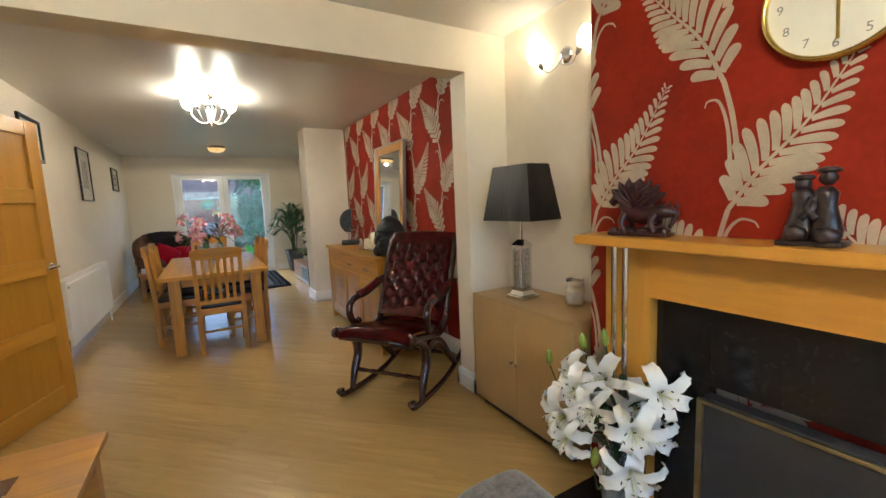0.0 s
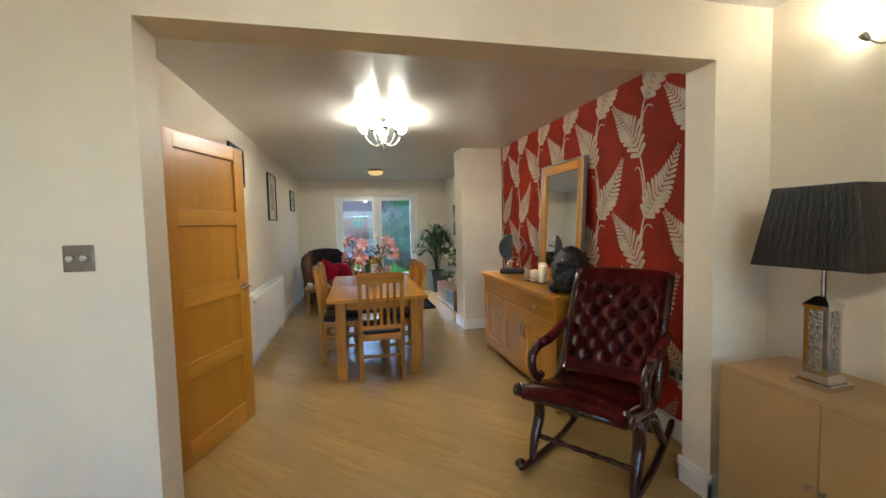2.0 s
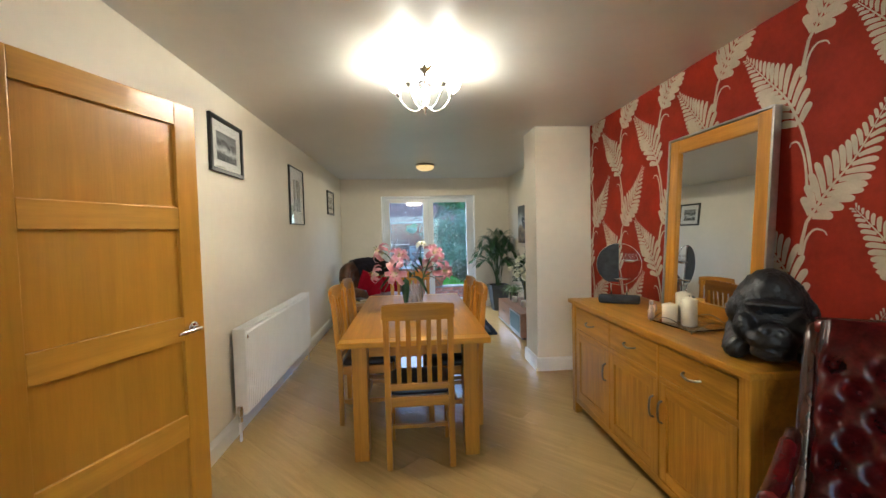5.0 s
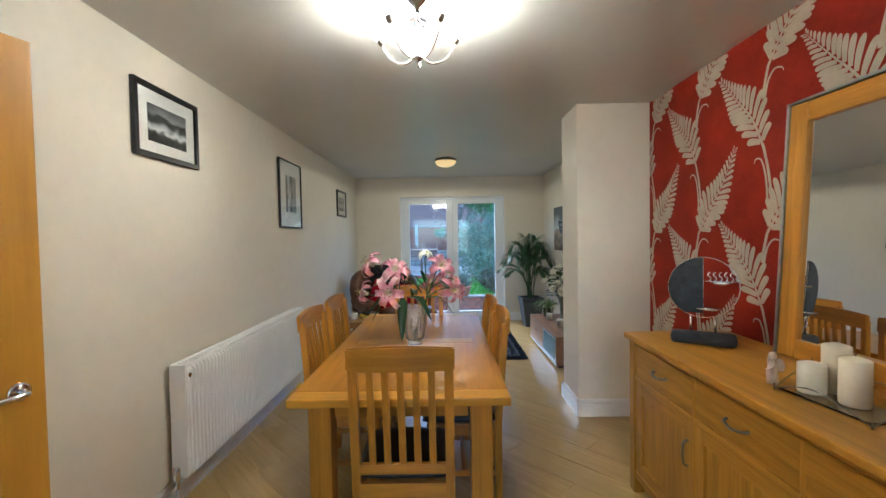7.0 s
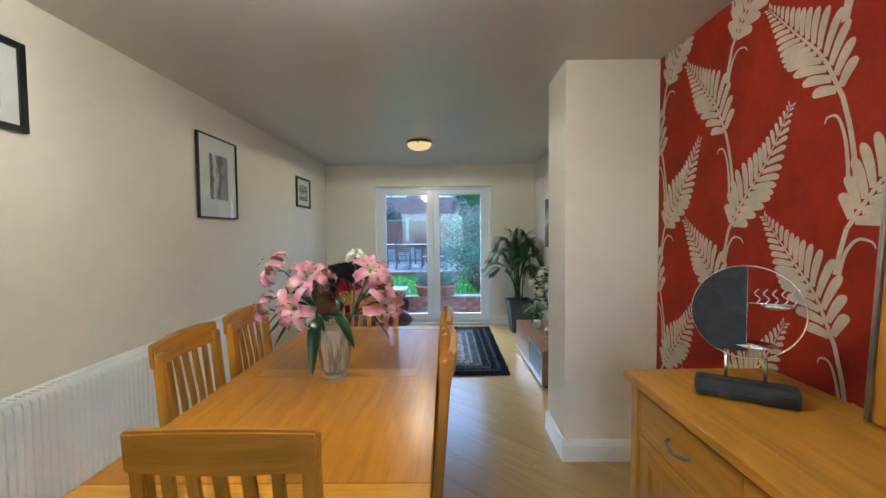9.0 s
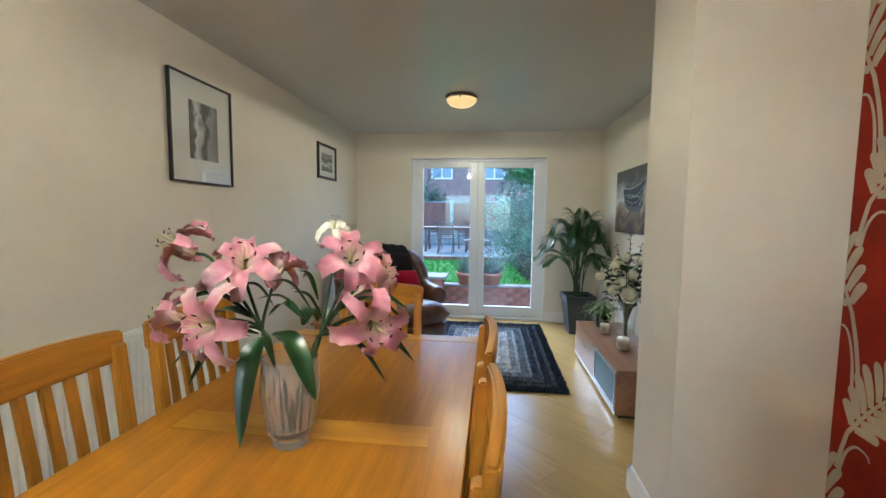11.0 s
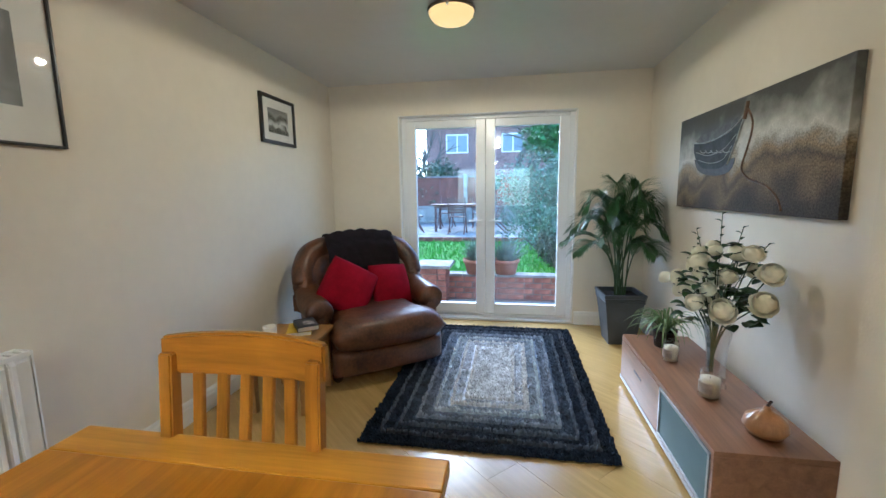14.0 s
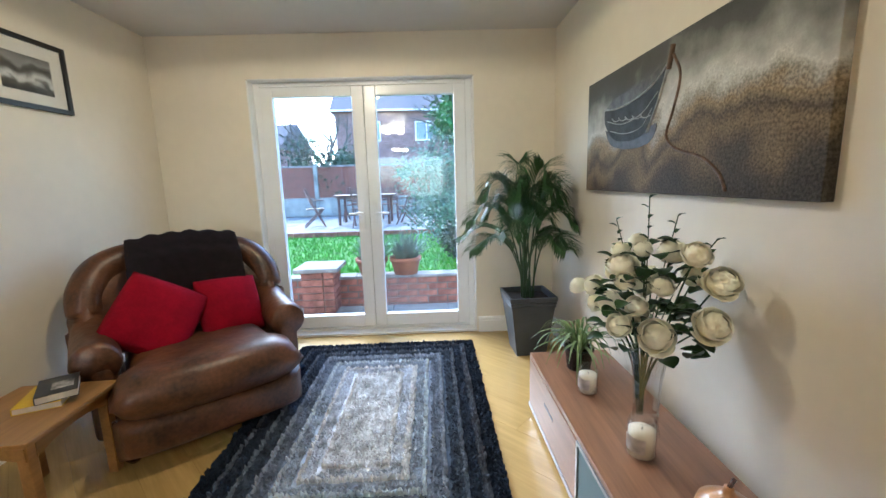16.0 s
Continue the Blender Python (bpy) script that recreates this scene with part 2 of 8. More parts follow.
def curve(pts, n=12):
    """Smooth line through the points."""
    P = [Vector(p) for p in pts]
    P = [2 * P[0] - P[1]] + P + [2 * P[-1] - P[-2]]
    out = []
    for i in range(1, len(P) - 2):
        a, b, c, d = P[i - 1:i + 3]
        for k in range(n):
            s = k / n
            out.append(0.5 * ((2 * b) + (c - a) * s + (2 * a - 5 * b + 4 * c - d) * s * s + (3 * b - a - 3 * c + d) * s ** 3))
    return out + [P[-2]]


def blob(bm, c, r, sub=2, rough=0.0, freq=3.0, m=None):
    t = bmesh.new()
    bmesh.ops.create_icosphere(t, subdivisions=sub, radius=1.0)
    for v in t.verts:
        k = 1 + rough * noise.noise(v.co * freq + Vector(c) * 7)
        v.co = Vector((v.co.x * r[0] * k, v.co.y * r[1] * k, v.co.z * r[2] * k))
    t.transform((m or Matrix.Identity(4)) if m is not None else Matrix.Identity(4))
    bmesh.ops.translate(t, verts=t.verts, vec=Vector(c))
    merge(bm, t)
    return bm


def cushion(bm, w, d, h, puff=1.0, nu=14, nv=14, m=None, power=2.6):
    """A soft pad: w by d in plan, h thick, pinched at its rim."""
    t = bmesh.new()
    top, bot = [], []
    for i in range(nu + 1):
        for j in range(nv + 1):
            u, v = 2 * i / nu - 1, 2 * j / nv - 1
            k = max(0.0, (1 - abs(u) ** power) * (1 - abs(v) ** power)) ** 0.5
            pin = 1 - 0.06 * puff * (u * u * v * v) + 0.0
            x, y = u * w / 2 * (1 - 0.05 * puff * (1 - v * v) * 0 + 0.03 * puff * (v * v - 1)) * pin, v * d / 2 * (1 + 0.03 * puff * (u * u - 1)) * pin
            top.append(t.verts.new((x, y, h / 2 * k)))
            bot.append(t.verts.new((x, y, -h / 2 * k)))
    for i in range(nu):
        for j in range(nv):
            a, b, c, e = i * (nv + 1) + j, (i + 1) * (nv + 1) + j, (i + 1) * (nv + 1) + j + 1, i * (nv + 1) + j + 1
            t.faces.new((top[a], top[b], top[c], top[e]))
            t.faces.new((bot[e], bot[c], bot[b], bot[a]))
    bmesh.ops.remove_doubles(t, verts=t.verts, dist=0.0005)
    if m is not None:
        t.transform(m)
    merge(bm, t)
    return bm


# ---- shell of the house ----
LEFT, RIGHT, GARDEN_RIGHT = -1.04, 1.99, 2.05
TOP, END = 2.39, 9.27
NIB_X, NIB_Y0, NIB_Y1 = 1.44, 5.66, 6.05
BEAM_Y0, BEAM_Y1, OPEN_L, OPEN_R, OPEN_TOP = 2.11, 2.285, -0.68, 1.705, 2.13
DOOR_Y0, DOOR_Y1, DOOR_TOP = 2.345, 3.02, 1.985
FD_L, FD_R, FD_TOP = -0.32, 1.415, 2.075
LOUNGE_L, LOUNGE_R, LOUNGE_BACK = -1.9, 2.03, -2.6

structure("floor", box((-3.2, -2.8, -0.12), (2.4, END + 0.27, -0.011), 0), material("screed", (0.2, 0.18, 0.15), 0.8), "solid floor under pale wood planks")
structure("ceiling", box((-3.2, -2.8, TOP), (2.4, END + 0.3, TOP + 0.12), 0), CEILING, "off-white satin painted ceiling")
structure("wall_left", boxes(((LEFT - 0.12, BEAM_Y1, 0), (LEFT, DOOR_Y0, TOP)), ((LEFT - 0.12, DOOR_Y1, 0), (LEFT, END + 0.3, TOP)), ((LEFT - 0.12, DOOR_Y0, DOOR_TOP), (LEFT, DOOR_Y1, TOP)), bevel=0), PAINT, "cream painted wall with doorway to the hall", "wall")
structure("wall_opening", boxes(((LOUNGE_L, BEAM_Y0, 0), (OPEN_L, BEAM_Y1, TOP)), ((OPEN_R, BEAM_Y0, 0), (2.3, BEAM_Y1, TOP)), ((OPEN_L, BEAM_Y0, OPEN_TOP), (OPEN_R, BEAM_Y1, TOP)), bevel=0), PAINT, "cream wall with a wide opening under a beam", "wall")
wall_red = structure("wall_red", boxes(((RIGHT, BEAM_Y1, 0), (RIGHT + 0.3, NIB_Y0, TOP)), bevel=0), RED, "red papered wall with beige fern leaves", "wall")
structure("wall_nib", boxes(((NIB_X, NIB_Y0, 0), (2.3, NIB_Y1, TOP)), bevel=0), PAINT, "cream painted wall nib between dining room and sun room", "wall")
structure("wall_right", boxes(((GARDEN_RIGHT, NIB_Y1, 0), (2.35, END + 0.3, TOP)), bevel=0), PAINT, "cream painted wall of the sun room", "wall")
structure("wall_end", boxes(((LEFT, END, 0), (FD_L, END + 0.28, TOP)), ((FD_R, END, 0), (GARDEN_RIGHT, END + 0.28, TOP)), ((FD_L, END, FD_TOP), (FD_R, END + 0.28, TOP)), bevel=0), PAINT, "cream painted end wall round the french doors", "wall")
structure("wall_lounge_right", boxes(((LOUNGE_R, LOUNGE_BACK, 0), (2.35, BEAM_Y0, TOP)), bevel=0), PAINT, "cream painted lounge wall beside the chimney breast", "wall")
structure("wall_lounge_left", boxes(((LOUNGE_L - 0.12, LOUNGE_BACK, 0), (LOUNGE_L, BEAM_Y1, TOP)), bevel=0), PAINT, "cream painted lounge wall", "wall")
structure("wall_lounge_back", boxes(((LOUNGE_L - 0.12, LOUNGE_BACK - 0.15, 0), (-1.3, LOUNGE_BACK, TOP)), ((1.5, LOUNGE_BACK - 0.15, 0), (2.35, LOUNGE_BACK, TOP)), ((-1.3, LOUNGE_BACK - 0.15, 0), (1.5, LOUNGE_BACK, 0.75)), ((-1.3, LOUNGE_BACK - 0.15, 2.2), (1.5, LOUNGE_BACK, TOP)), bevel=0), PAINT, "cream painted lounge wall with a wide window", "wall")
structure("wall_hall", boxes(((-2.35, BEAM_Y1, 0), (-2.2, 4.2, TOP)), ((-2.2, 4.05, 0), (LEFT - 0.12, 4.2, TOP)), bevel=0), PAINT, "pale painted hall wall behind the doorway", "wall")
CHIM_X, CHIM_Y = 1.73, 1.15
chimney = structure("wall_chimney_breast", boxes(((CHIM_X, -0.45, 0), (LOUNGE_R, CHIM_Y, TOP)), bevel=0), RED, "red papered chimney breast with beige fern leaves", "wall")


def skirting(name, p, q, side):
    """Moulded skirting board from p to q in plan; side is the way it stands out from its wall."""
    p, q = Vector((*p, 0)), Vector((*q, 0))
    d, s = (q - p), Vector((*side, 0))
    prof = [(0.0, 0.0), (0.018, 0.0), (0.018, 0.095), (0.014, 0.105), (0.014, 0.115), (0.006, 0.13), (0.0, 0.132)]
    bm = bmesh.new()
    A = [bm.verts.new(p + s * u + Vector((0, 0, v))) for u, v in prof]
    B = [bm.verts.new(q + s * u + Vector((0, 0, v))) for u, v in prof]
    for i in range(len(prof) - 1):
        bm.faces.new((A[i], A[i + 1], B[i + 1], B[i]))
    bm.faces.new(A)
    bm.faces.new(B[::-1])
    bmesh.ops.recalc_face_normals(bm, faces=bm.faces)
    return structure(name, bm, WHITE, "white gloss skirting board", "skirting")


K = 0.018
skirting("baseboard_left", (LEFT, DOOR_Y1 + 0.075), (LEFT, END), (1, 0))
skirting("baseboard_red", (RIGHT, BEAM_Y1 + K), (RIGHT, NIB_Y0 - K), (-1, 0))
skirting("baseboard_nib_front", (NIB_X - K, NIB_Y0), (RIGHT, NIB_Y0), (0, -1))
skirting("baseboard_nib_side", (NIB_X, NIB_Y0), (NIB_X, NIB_Y1), (-1, 0))
skirting("baseboard_nib_back", (NIB_X - K, NIB_Y1), (GARDEN_RIGHT, NIB_Y1), (0, 1))
skirting("baseboard_right", (GARDEN_RIGHT, NIB_Y1 + K), (GARDEN_RIGHT, END), (-1, 0))
skirting("baseboard_end_left", (LEFT + K, END), (FD_L - 0.01, END), (0, -1))
skirting("baseboard_end_right", (FD_R + 0.01, END), (GARDEN_RIGHT - K, END), (0, -1))
skirting("baseboard_jamb", (OPEN_R, BEAM_Y0 - K), (OPEN_R, BEAM_Y1 + K), (-1, 0))
skirting("baseboard_jamb_front", (OPEN_R - K, BEAM_Y0), (LOUNGE_R, BEAM_Y0), (0, -1))
skirting("baseboard_jamb_back", (OPEN_R - K, BEAM_Y1), (RIGHT, BEAM_Y1), (0, 1))
skirting("baseboard_jamb_left", (OPEN_L, BEAM_Y0 - K), (OPEN_L, BEAM_Y1 + K), (1, 0))
skirting("baseboard_opening_left", (LOUNGE_L, BEAM_Y0), (OPEN_L + K, BEAM_Y0), (0, -1))


# ---- wallpaper print ----
def fern(bm, midrib, at, w0, w1, width):
    """One fern leaf: a midrib line of (u, v) points and plump leaflets on both sides of it."""
    line = [Vector((p.x, p.y)) for p in curve([(u, v, 0) for u, v in midrib], 10)]
    strip(bm, line, at, w0, w1, 0.0005)
    n = len(line)
    total = sum((line[i + 1] - line[i]).length for i in range(n - 1))
    count = 16
    spots = [0.055 + 0.925 * (1 - (1 - k / (count - 1)) ** 1.35) for k in range(count)]
    side = [(0, 0.62), (0.12, 0.70), (0.28, 0.82), (0.46, 0.93), (0.66, 1.0), (0.82, 0.98), (0.92, 0.78), (0.98, 0.40)]
    pts = side + [(1.0, 0.0)] + [(l, -h) for l, h in side[::-1]]
    for k, s in enumerate(spots):
        i = min(n - 2, int(s * (n - 1)))
        f = s * (n - 1) - i
        base = line[i].lerp(line[i + 1], f)
        d = (line[i + 1] - line[i]).normalized()
        gap = total * ((spots[k + 1] - s) if k + 1 < count else (s - spots[k - 1]))
        size = width * min(1.0, 0.52 + 1.9 * s) * (1.0 if s < 0.30 else max(0.14, 1.0 - ((s - 0.30) / 0.74) ** 1.15))
        for sgn in (1, -1):
            a = radians(50 - 20 * s) * sgn
            way = Vector((d.x * math.cos(a) - d.y * math.sin(a), d.x * math.sin(a) + d.y * math.cos(a)))
            across = Vector((-way.y, way.x))
            root = base + way * 0.010
            half = max(0.0035, 0.55 * gap * max(0.5, abs(math.sin(a))))
            vs = []
            for l, h in pts:
                p = root + way * (l * size) + across * (h * half + 0.15 * sgn * size * (l * l - 0.25 * l))
                vs.append(bm.verts.new(at(p.x, p.y, 0.00006 * (k % 4) + (0.00003 if sgn > 0 else 0))))
            bm.faces.new(vs)


def strip(bm, line, at, w0, w1, lift=0.0):
    prev = None
    for i, p in enumerate(line):
        d = (line[min(i + 1, len(line) - 1)] - line[max(0, i - 1)]).normalized()
        w = w0 + (w1 - w0) * i / (len(line) - 1)
        nrm = Vector((-d.y, d.x)) * w / 2
        pair = (bm.verts.new(at(*(p + nrm), lift)), bm.verts.new(at(*(p - nrm), lift)))
        if prev:
            bm.faces.new((prev[0], prev[1], pair[1], pair[0]))
        prev = pair


def leaf_paper(parent, x, y_left, y_right, z0, z1, stem_y, rise):
    """Fern pattern on a wall that faces -x: columns 0.53 m apart, repeating every 0.80 m up the wall."""
    bm = bmesh.new()
    at = lambda u, v, k=0.0: (x - k, -u, v)  # noqa: E731
    for col in range(-9, 10):
        u0 = -stem_y + 0.53 * col
        if u0 < -y_left - 0.5 or u0 > -y_right + 0.5:
            continue
        for row in range(-3, 3):
            v0 = rise + 0.80 * row
            if v0 + 1.0 < z0 or v0 > z1:
                continue
            S = lambda *ps: [(u0 + a, v0 + b) for a, b in ps]  # noqa: E731
            fern(bm, S((-0.037, 0.415), (-0.115, 0.575), (-0.22, 0.70), (-0.345, 0.85)), at, 0.016, 0.003, 0.142)
            strip(bm, [Vector(p[:2]) for p in curve([(*p, 0) for p in S((0.0, 0.06), (0.010, 0.165), (-0.008, 0.30), (-0.037, 0.415))], 8)], at, 0.017, 0.016, 0.0009)
            fern(bm, S((-0.011, 0.0), (0.075, 0.125), (0.19, 0.26), (0.298, 0.45)), at, 0.016, 0.003, 0.142)
            strip(bm, [Vector(p[:2]) for p in curve([(*p, 0) for p in S((-0.043, -0.15), (-0.033, -0.09), (-0.011, 0.0))], 8)], at, 0.018, 0.016, 0.0013)
            strip(bm, [Vector(p[:2]) for p in curve([(*p, 0) for p in S((-0.008, 0.13), (-0.022, 0.27), (-0.05, 0.355), (-0.085, 0.365), (-0.096, 0.345))], 8)], at, 0.014, 0.004, 0.0017)
            strip(bm, [Vector(p[:2]) for p in curve([(*p, 0) for p in S((-0.03, -0.15), (-0.01, -0.075), (0.025, -0.035), (0.065, -0.04), (0.08, -0.06))], 8)], at, 0.014, 0.004, 0.0021)
    for co, no in (((x, y_left, 0), (0, 1, 0)), ((x, y_right, 0), (0, -1, 0)), ((0, 0, z1), (0, 0, 1)), ((0, 0, z0), (0, 0, -1))):
        bmesh.ops.bisect_plane(bm, geom=bm.verts[:] + bm.edges[:] + bm.faces[:], plane_co=co, plane_no=no, clear_outer=True)
    for f in bm.faces:
        f.normal_update()
        if f.normal.x > 0:
            f.normal_flip()
    return tagged(part("leaf_print", bm, LEAF_PRINT, parent, "beige fern leaf print"), kind="stuff")


leaf_paper(wall_red, RIGHT - 0.0012, NIB_Y0 - 0.001, BEAM_Y1 + 0.001, 0.13, TOP - 0.002, 2.93, 1.396)
leaf_paper(chimney, CHIM_X - 0.0012, CHIM_Y - 0.001, -0.44, 0.13, TOP - 0.002, 0.575, 1.258)


# ---- french doors ----
def french_doors():
    y = END + 0.10
    fr = thing("door_french", pose(0, y, 0), "white plastic french doors with two glazed leaves", "door", "", "structure")
    L, R, T = FD_L, FD_R, FD_TOP
    f = 0.06
    part("frame", boxes(((L, 0, 0), (L + f, 0.07, T)), ((R - f, 0, 0), (R, 0.07, T)), ((L + f, 0, T - 0.04), (R - f, 0.07, T)), ((L + f, 0, 0), (R - f, 0.07, 0.045)), bevel=0.006), UPVC, fr)
    mid = (L + R) / 2
    for lo, hi, sgn in ((L + f, mid - 0.001, 1), (mid + 0.001, R - f, -1)):
        s, b = 0.095, 0.105
        z0, z1 = 0.05, T - 0.044
        leaf = part("leaf", boxes(((lo, -0.012, z0), (lo + s, 0.05, z1)), ((hi - s, -0.012, z0), (hi, 0.05, z1)), ((lo + s, -0.012, z0), (hi - s, 0.05, z0 + b)), ((lo + s, -0.012, z1 - s * 0.8), (hi - s, 0.05, z1)), bevel=0.007), UPVC, fr)
        gl = part("pane", box((lo + s - 0.01, 0.017, z0 + b - 0.01), (hi - s + 0.01, 0.0225, z1 - s * 0.8 + 0.01), 0), PANE, leaf, "clear double glazed pane")
        gl.visible_shadow = False
        hx = hi - s / 2 if sgn > 0 else lo + s / 2
        bm = box((hx - 0.012, -0.022, 0.90), (hx + 0.012, -0.012, 1.12), 0.004)
        tube(bm, [(hx, -0.02, 1.03), (hx, -0.055, 1.03), (hx - sgn * 0.03, -0.058, 1.03), (hx - sgn * 0.115, -0.055, 1.025)], 0.008)
        part("handle", bm, UPVC, leaf, "white lever handle")
    part("reveal_bar", box((L + 0.01, -0.098, T - 0.008), (R - 0.01, -0.002, T - 0.001), 0.001), WHITE, fr)
    for x in (L + 0.0005, R - 0.0125):
        part("reveal_lining", box((x, -0.1035, 0.023), (x + 0.012, -0.001, T - 0.009), 0.002), WHITE, fr)
    part("threshold", box((L + 0.001, -0.10, 0.0), (R - 0.001, -0.001, 0.022), 0.004), WHITE, fr, "pale door threshold")


french_doors()


# ---- hall door and its frame ----
def hall_door():
    y0, y1, t = DOOR_Y0, DOOR_Y1, DOOR_TOP
    fr = thing("door_frame", pose(0, 0, 0), "white painted door frame with a moulded architrave", "door frame", "", "structure")
    x = LEFT
    part("lining", boxes(((x - 0.12, y0, 0), (x - 0.001, y0 + 0.025, t)), ((x - 0.12, y1 - 0.025, 0), (x - 0.001, y1, t)), ((x - 0.12, y0 + 0.025, t - 0.025), (x - 0.001, y1 - 0.025, t)), bevel=0.002), WHITE, fr)
    part("stop", boxes(((x - 0.075, y0 + 0.025, 0), (x - 0.045, y0 + 0.038, t - 0.025)), ((x - 0.075, y1 - 0.038, 0), (x - 0.045, y1 - 0.025, t - 0.025)), bevel=0.002), WHITE, fr)
    part("architrave", boxes(((x, y1 - 0.018, 0), (x + 0.016, y1 + 0.05, t + 0.045)), ((x, y0, t - 0.012), (x + 0.016, y1 - 0.018, t + 0.045)), ((x + 0.016, y1 + 0.02, 0), (x + 0.022, y1 + 0.05, t + 0.045)), bevel=0.004), WHITE, fr)
    # the leaf stands open against the wall
    w, h = 0.765, 1.965
    d = thing("door", pose(x + 0.022, y1 - 0.012, 0.008, 0, 0, -18.5), "golden oak shaker door with four panels, standing open", "door")
    th = 0.04
    st = 0.105
    for y in (0, w - st):
        part("stile", box((0, y, 0), (th, y + st, h), 0.003), DOOR_OAK, d)
    for a, b in ((0, 0.14), (0.505, 0.605), (0.935, 1.04), (1.42, 1.515), (1.868, h)):
        part("rail", box((0.0006, st, a), (th - 0.0006, w - st, b), 0.003), DOOR_OAK_Y, d)
    for a, b in ((0.14, 0.505), (0.605, 0.935), (1.04, 1.42), (1.515, 1.868)):
        part("panel", box((0.0155, st - 0.005, a - 0.005), (th - 0.0155, w - st + 0.005, b + 0.005), 0.002), DOOR_OAK, d)
    for side in (1, -1):
        bm = bmesh.new()
        xx = th if side > 0 else 0
        lathe(bm, [(0.026, 0), (0.026, 0.006), (0.02, 0.009)], 20, pose(xx, w - 0.06, 0.985, 0, 90 * side, 0))
        tube(bm, curve([(xx, w - 0.06, 0.985), (xx + side * 0.04, w - 0.06, 0.985), (xx + side * 0.052, w - 0.085, 0.985), (xx + side * 0.05, w - 0.175, 0.98)], 5), 0.0085)
        part("handle", bm, CHROME, d, "chrome lever handle", True)
    for z in (0.22, 1.0, 1.72):
        bm = box((-0.004, -0.012, z), (0.045, 0.003, z + 0.09), 0.001)
        tube(bm, [(0.006, -0.006, z - 0.002), (0.006, -0.006, z + 0.092)], 0.007, 8)
        part("hinge", bm, STEEL, d, "steel butt hinge")


hall_door()


# ---- dining furniture ----
def dining_table():
    x0, x1, y0, y1, H = -0.225, 0.685, 4.17, 6.0, 0.752
    t = thing("dining_table", pose((x0 + x1) / 2, (y0 + y1) / 2, 0), "golden oak dining table with breadboard ends", "table")
    w, l = (x1 - x0) / 2, (y1 - y0) / 2
    e = 0.095
    part("tabletop", box((-w + 0.0, -l + e + 0.001, H - 0.032), (w, l - e - 0.001, H), 0.004), TABLE_OAK, t)
    part("breadboard_end", box((-w, -l, H - 0.034), (w, -l + e, H + 0.0005), 0.005), TABLE_OAK_X, t)
    part("breadboard_end", box((-w, l - e, H - 0.034), (w, l, H + 0.0005), 0.005), TABLE_OAK_X, t)
    part("inlay", box((-w + 0.10, -0.05, H - 0.002), (w - 0.10, 0.05, H + 0.0012), 0.0003), TABLE_OAK_X, t, "cross-grained joint board")
    for sx in (-1, 1):
        part("apron", box((sx * (w - 0.105) - 0.011, -l + 0.2, H - 0.115), (sx * (w - 0.105) + 0.011, l - 0.2, H - 0.033), 0.002), OAK_Y, t)
    for sy in (-1, 1):
        part("apron", box((-w + 0.17, sy * (l - 0.11) - 0.011, H - 0.115), (w - 0.17, sy * (l - 0.11) + 0.011, H - 0.033), 0.002), OAK_X, t)
    for sx in (-1, 1):
        for sy in (-1, 1):
            part("leg", box((-0.046, -0.046, 0), (0.046, 0.046, H - 0.033), 0.006), OAK, t, "", False, pose(sx * (w - 0.115), sy * (l - 0.115), 0))


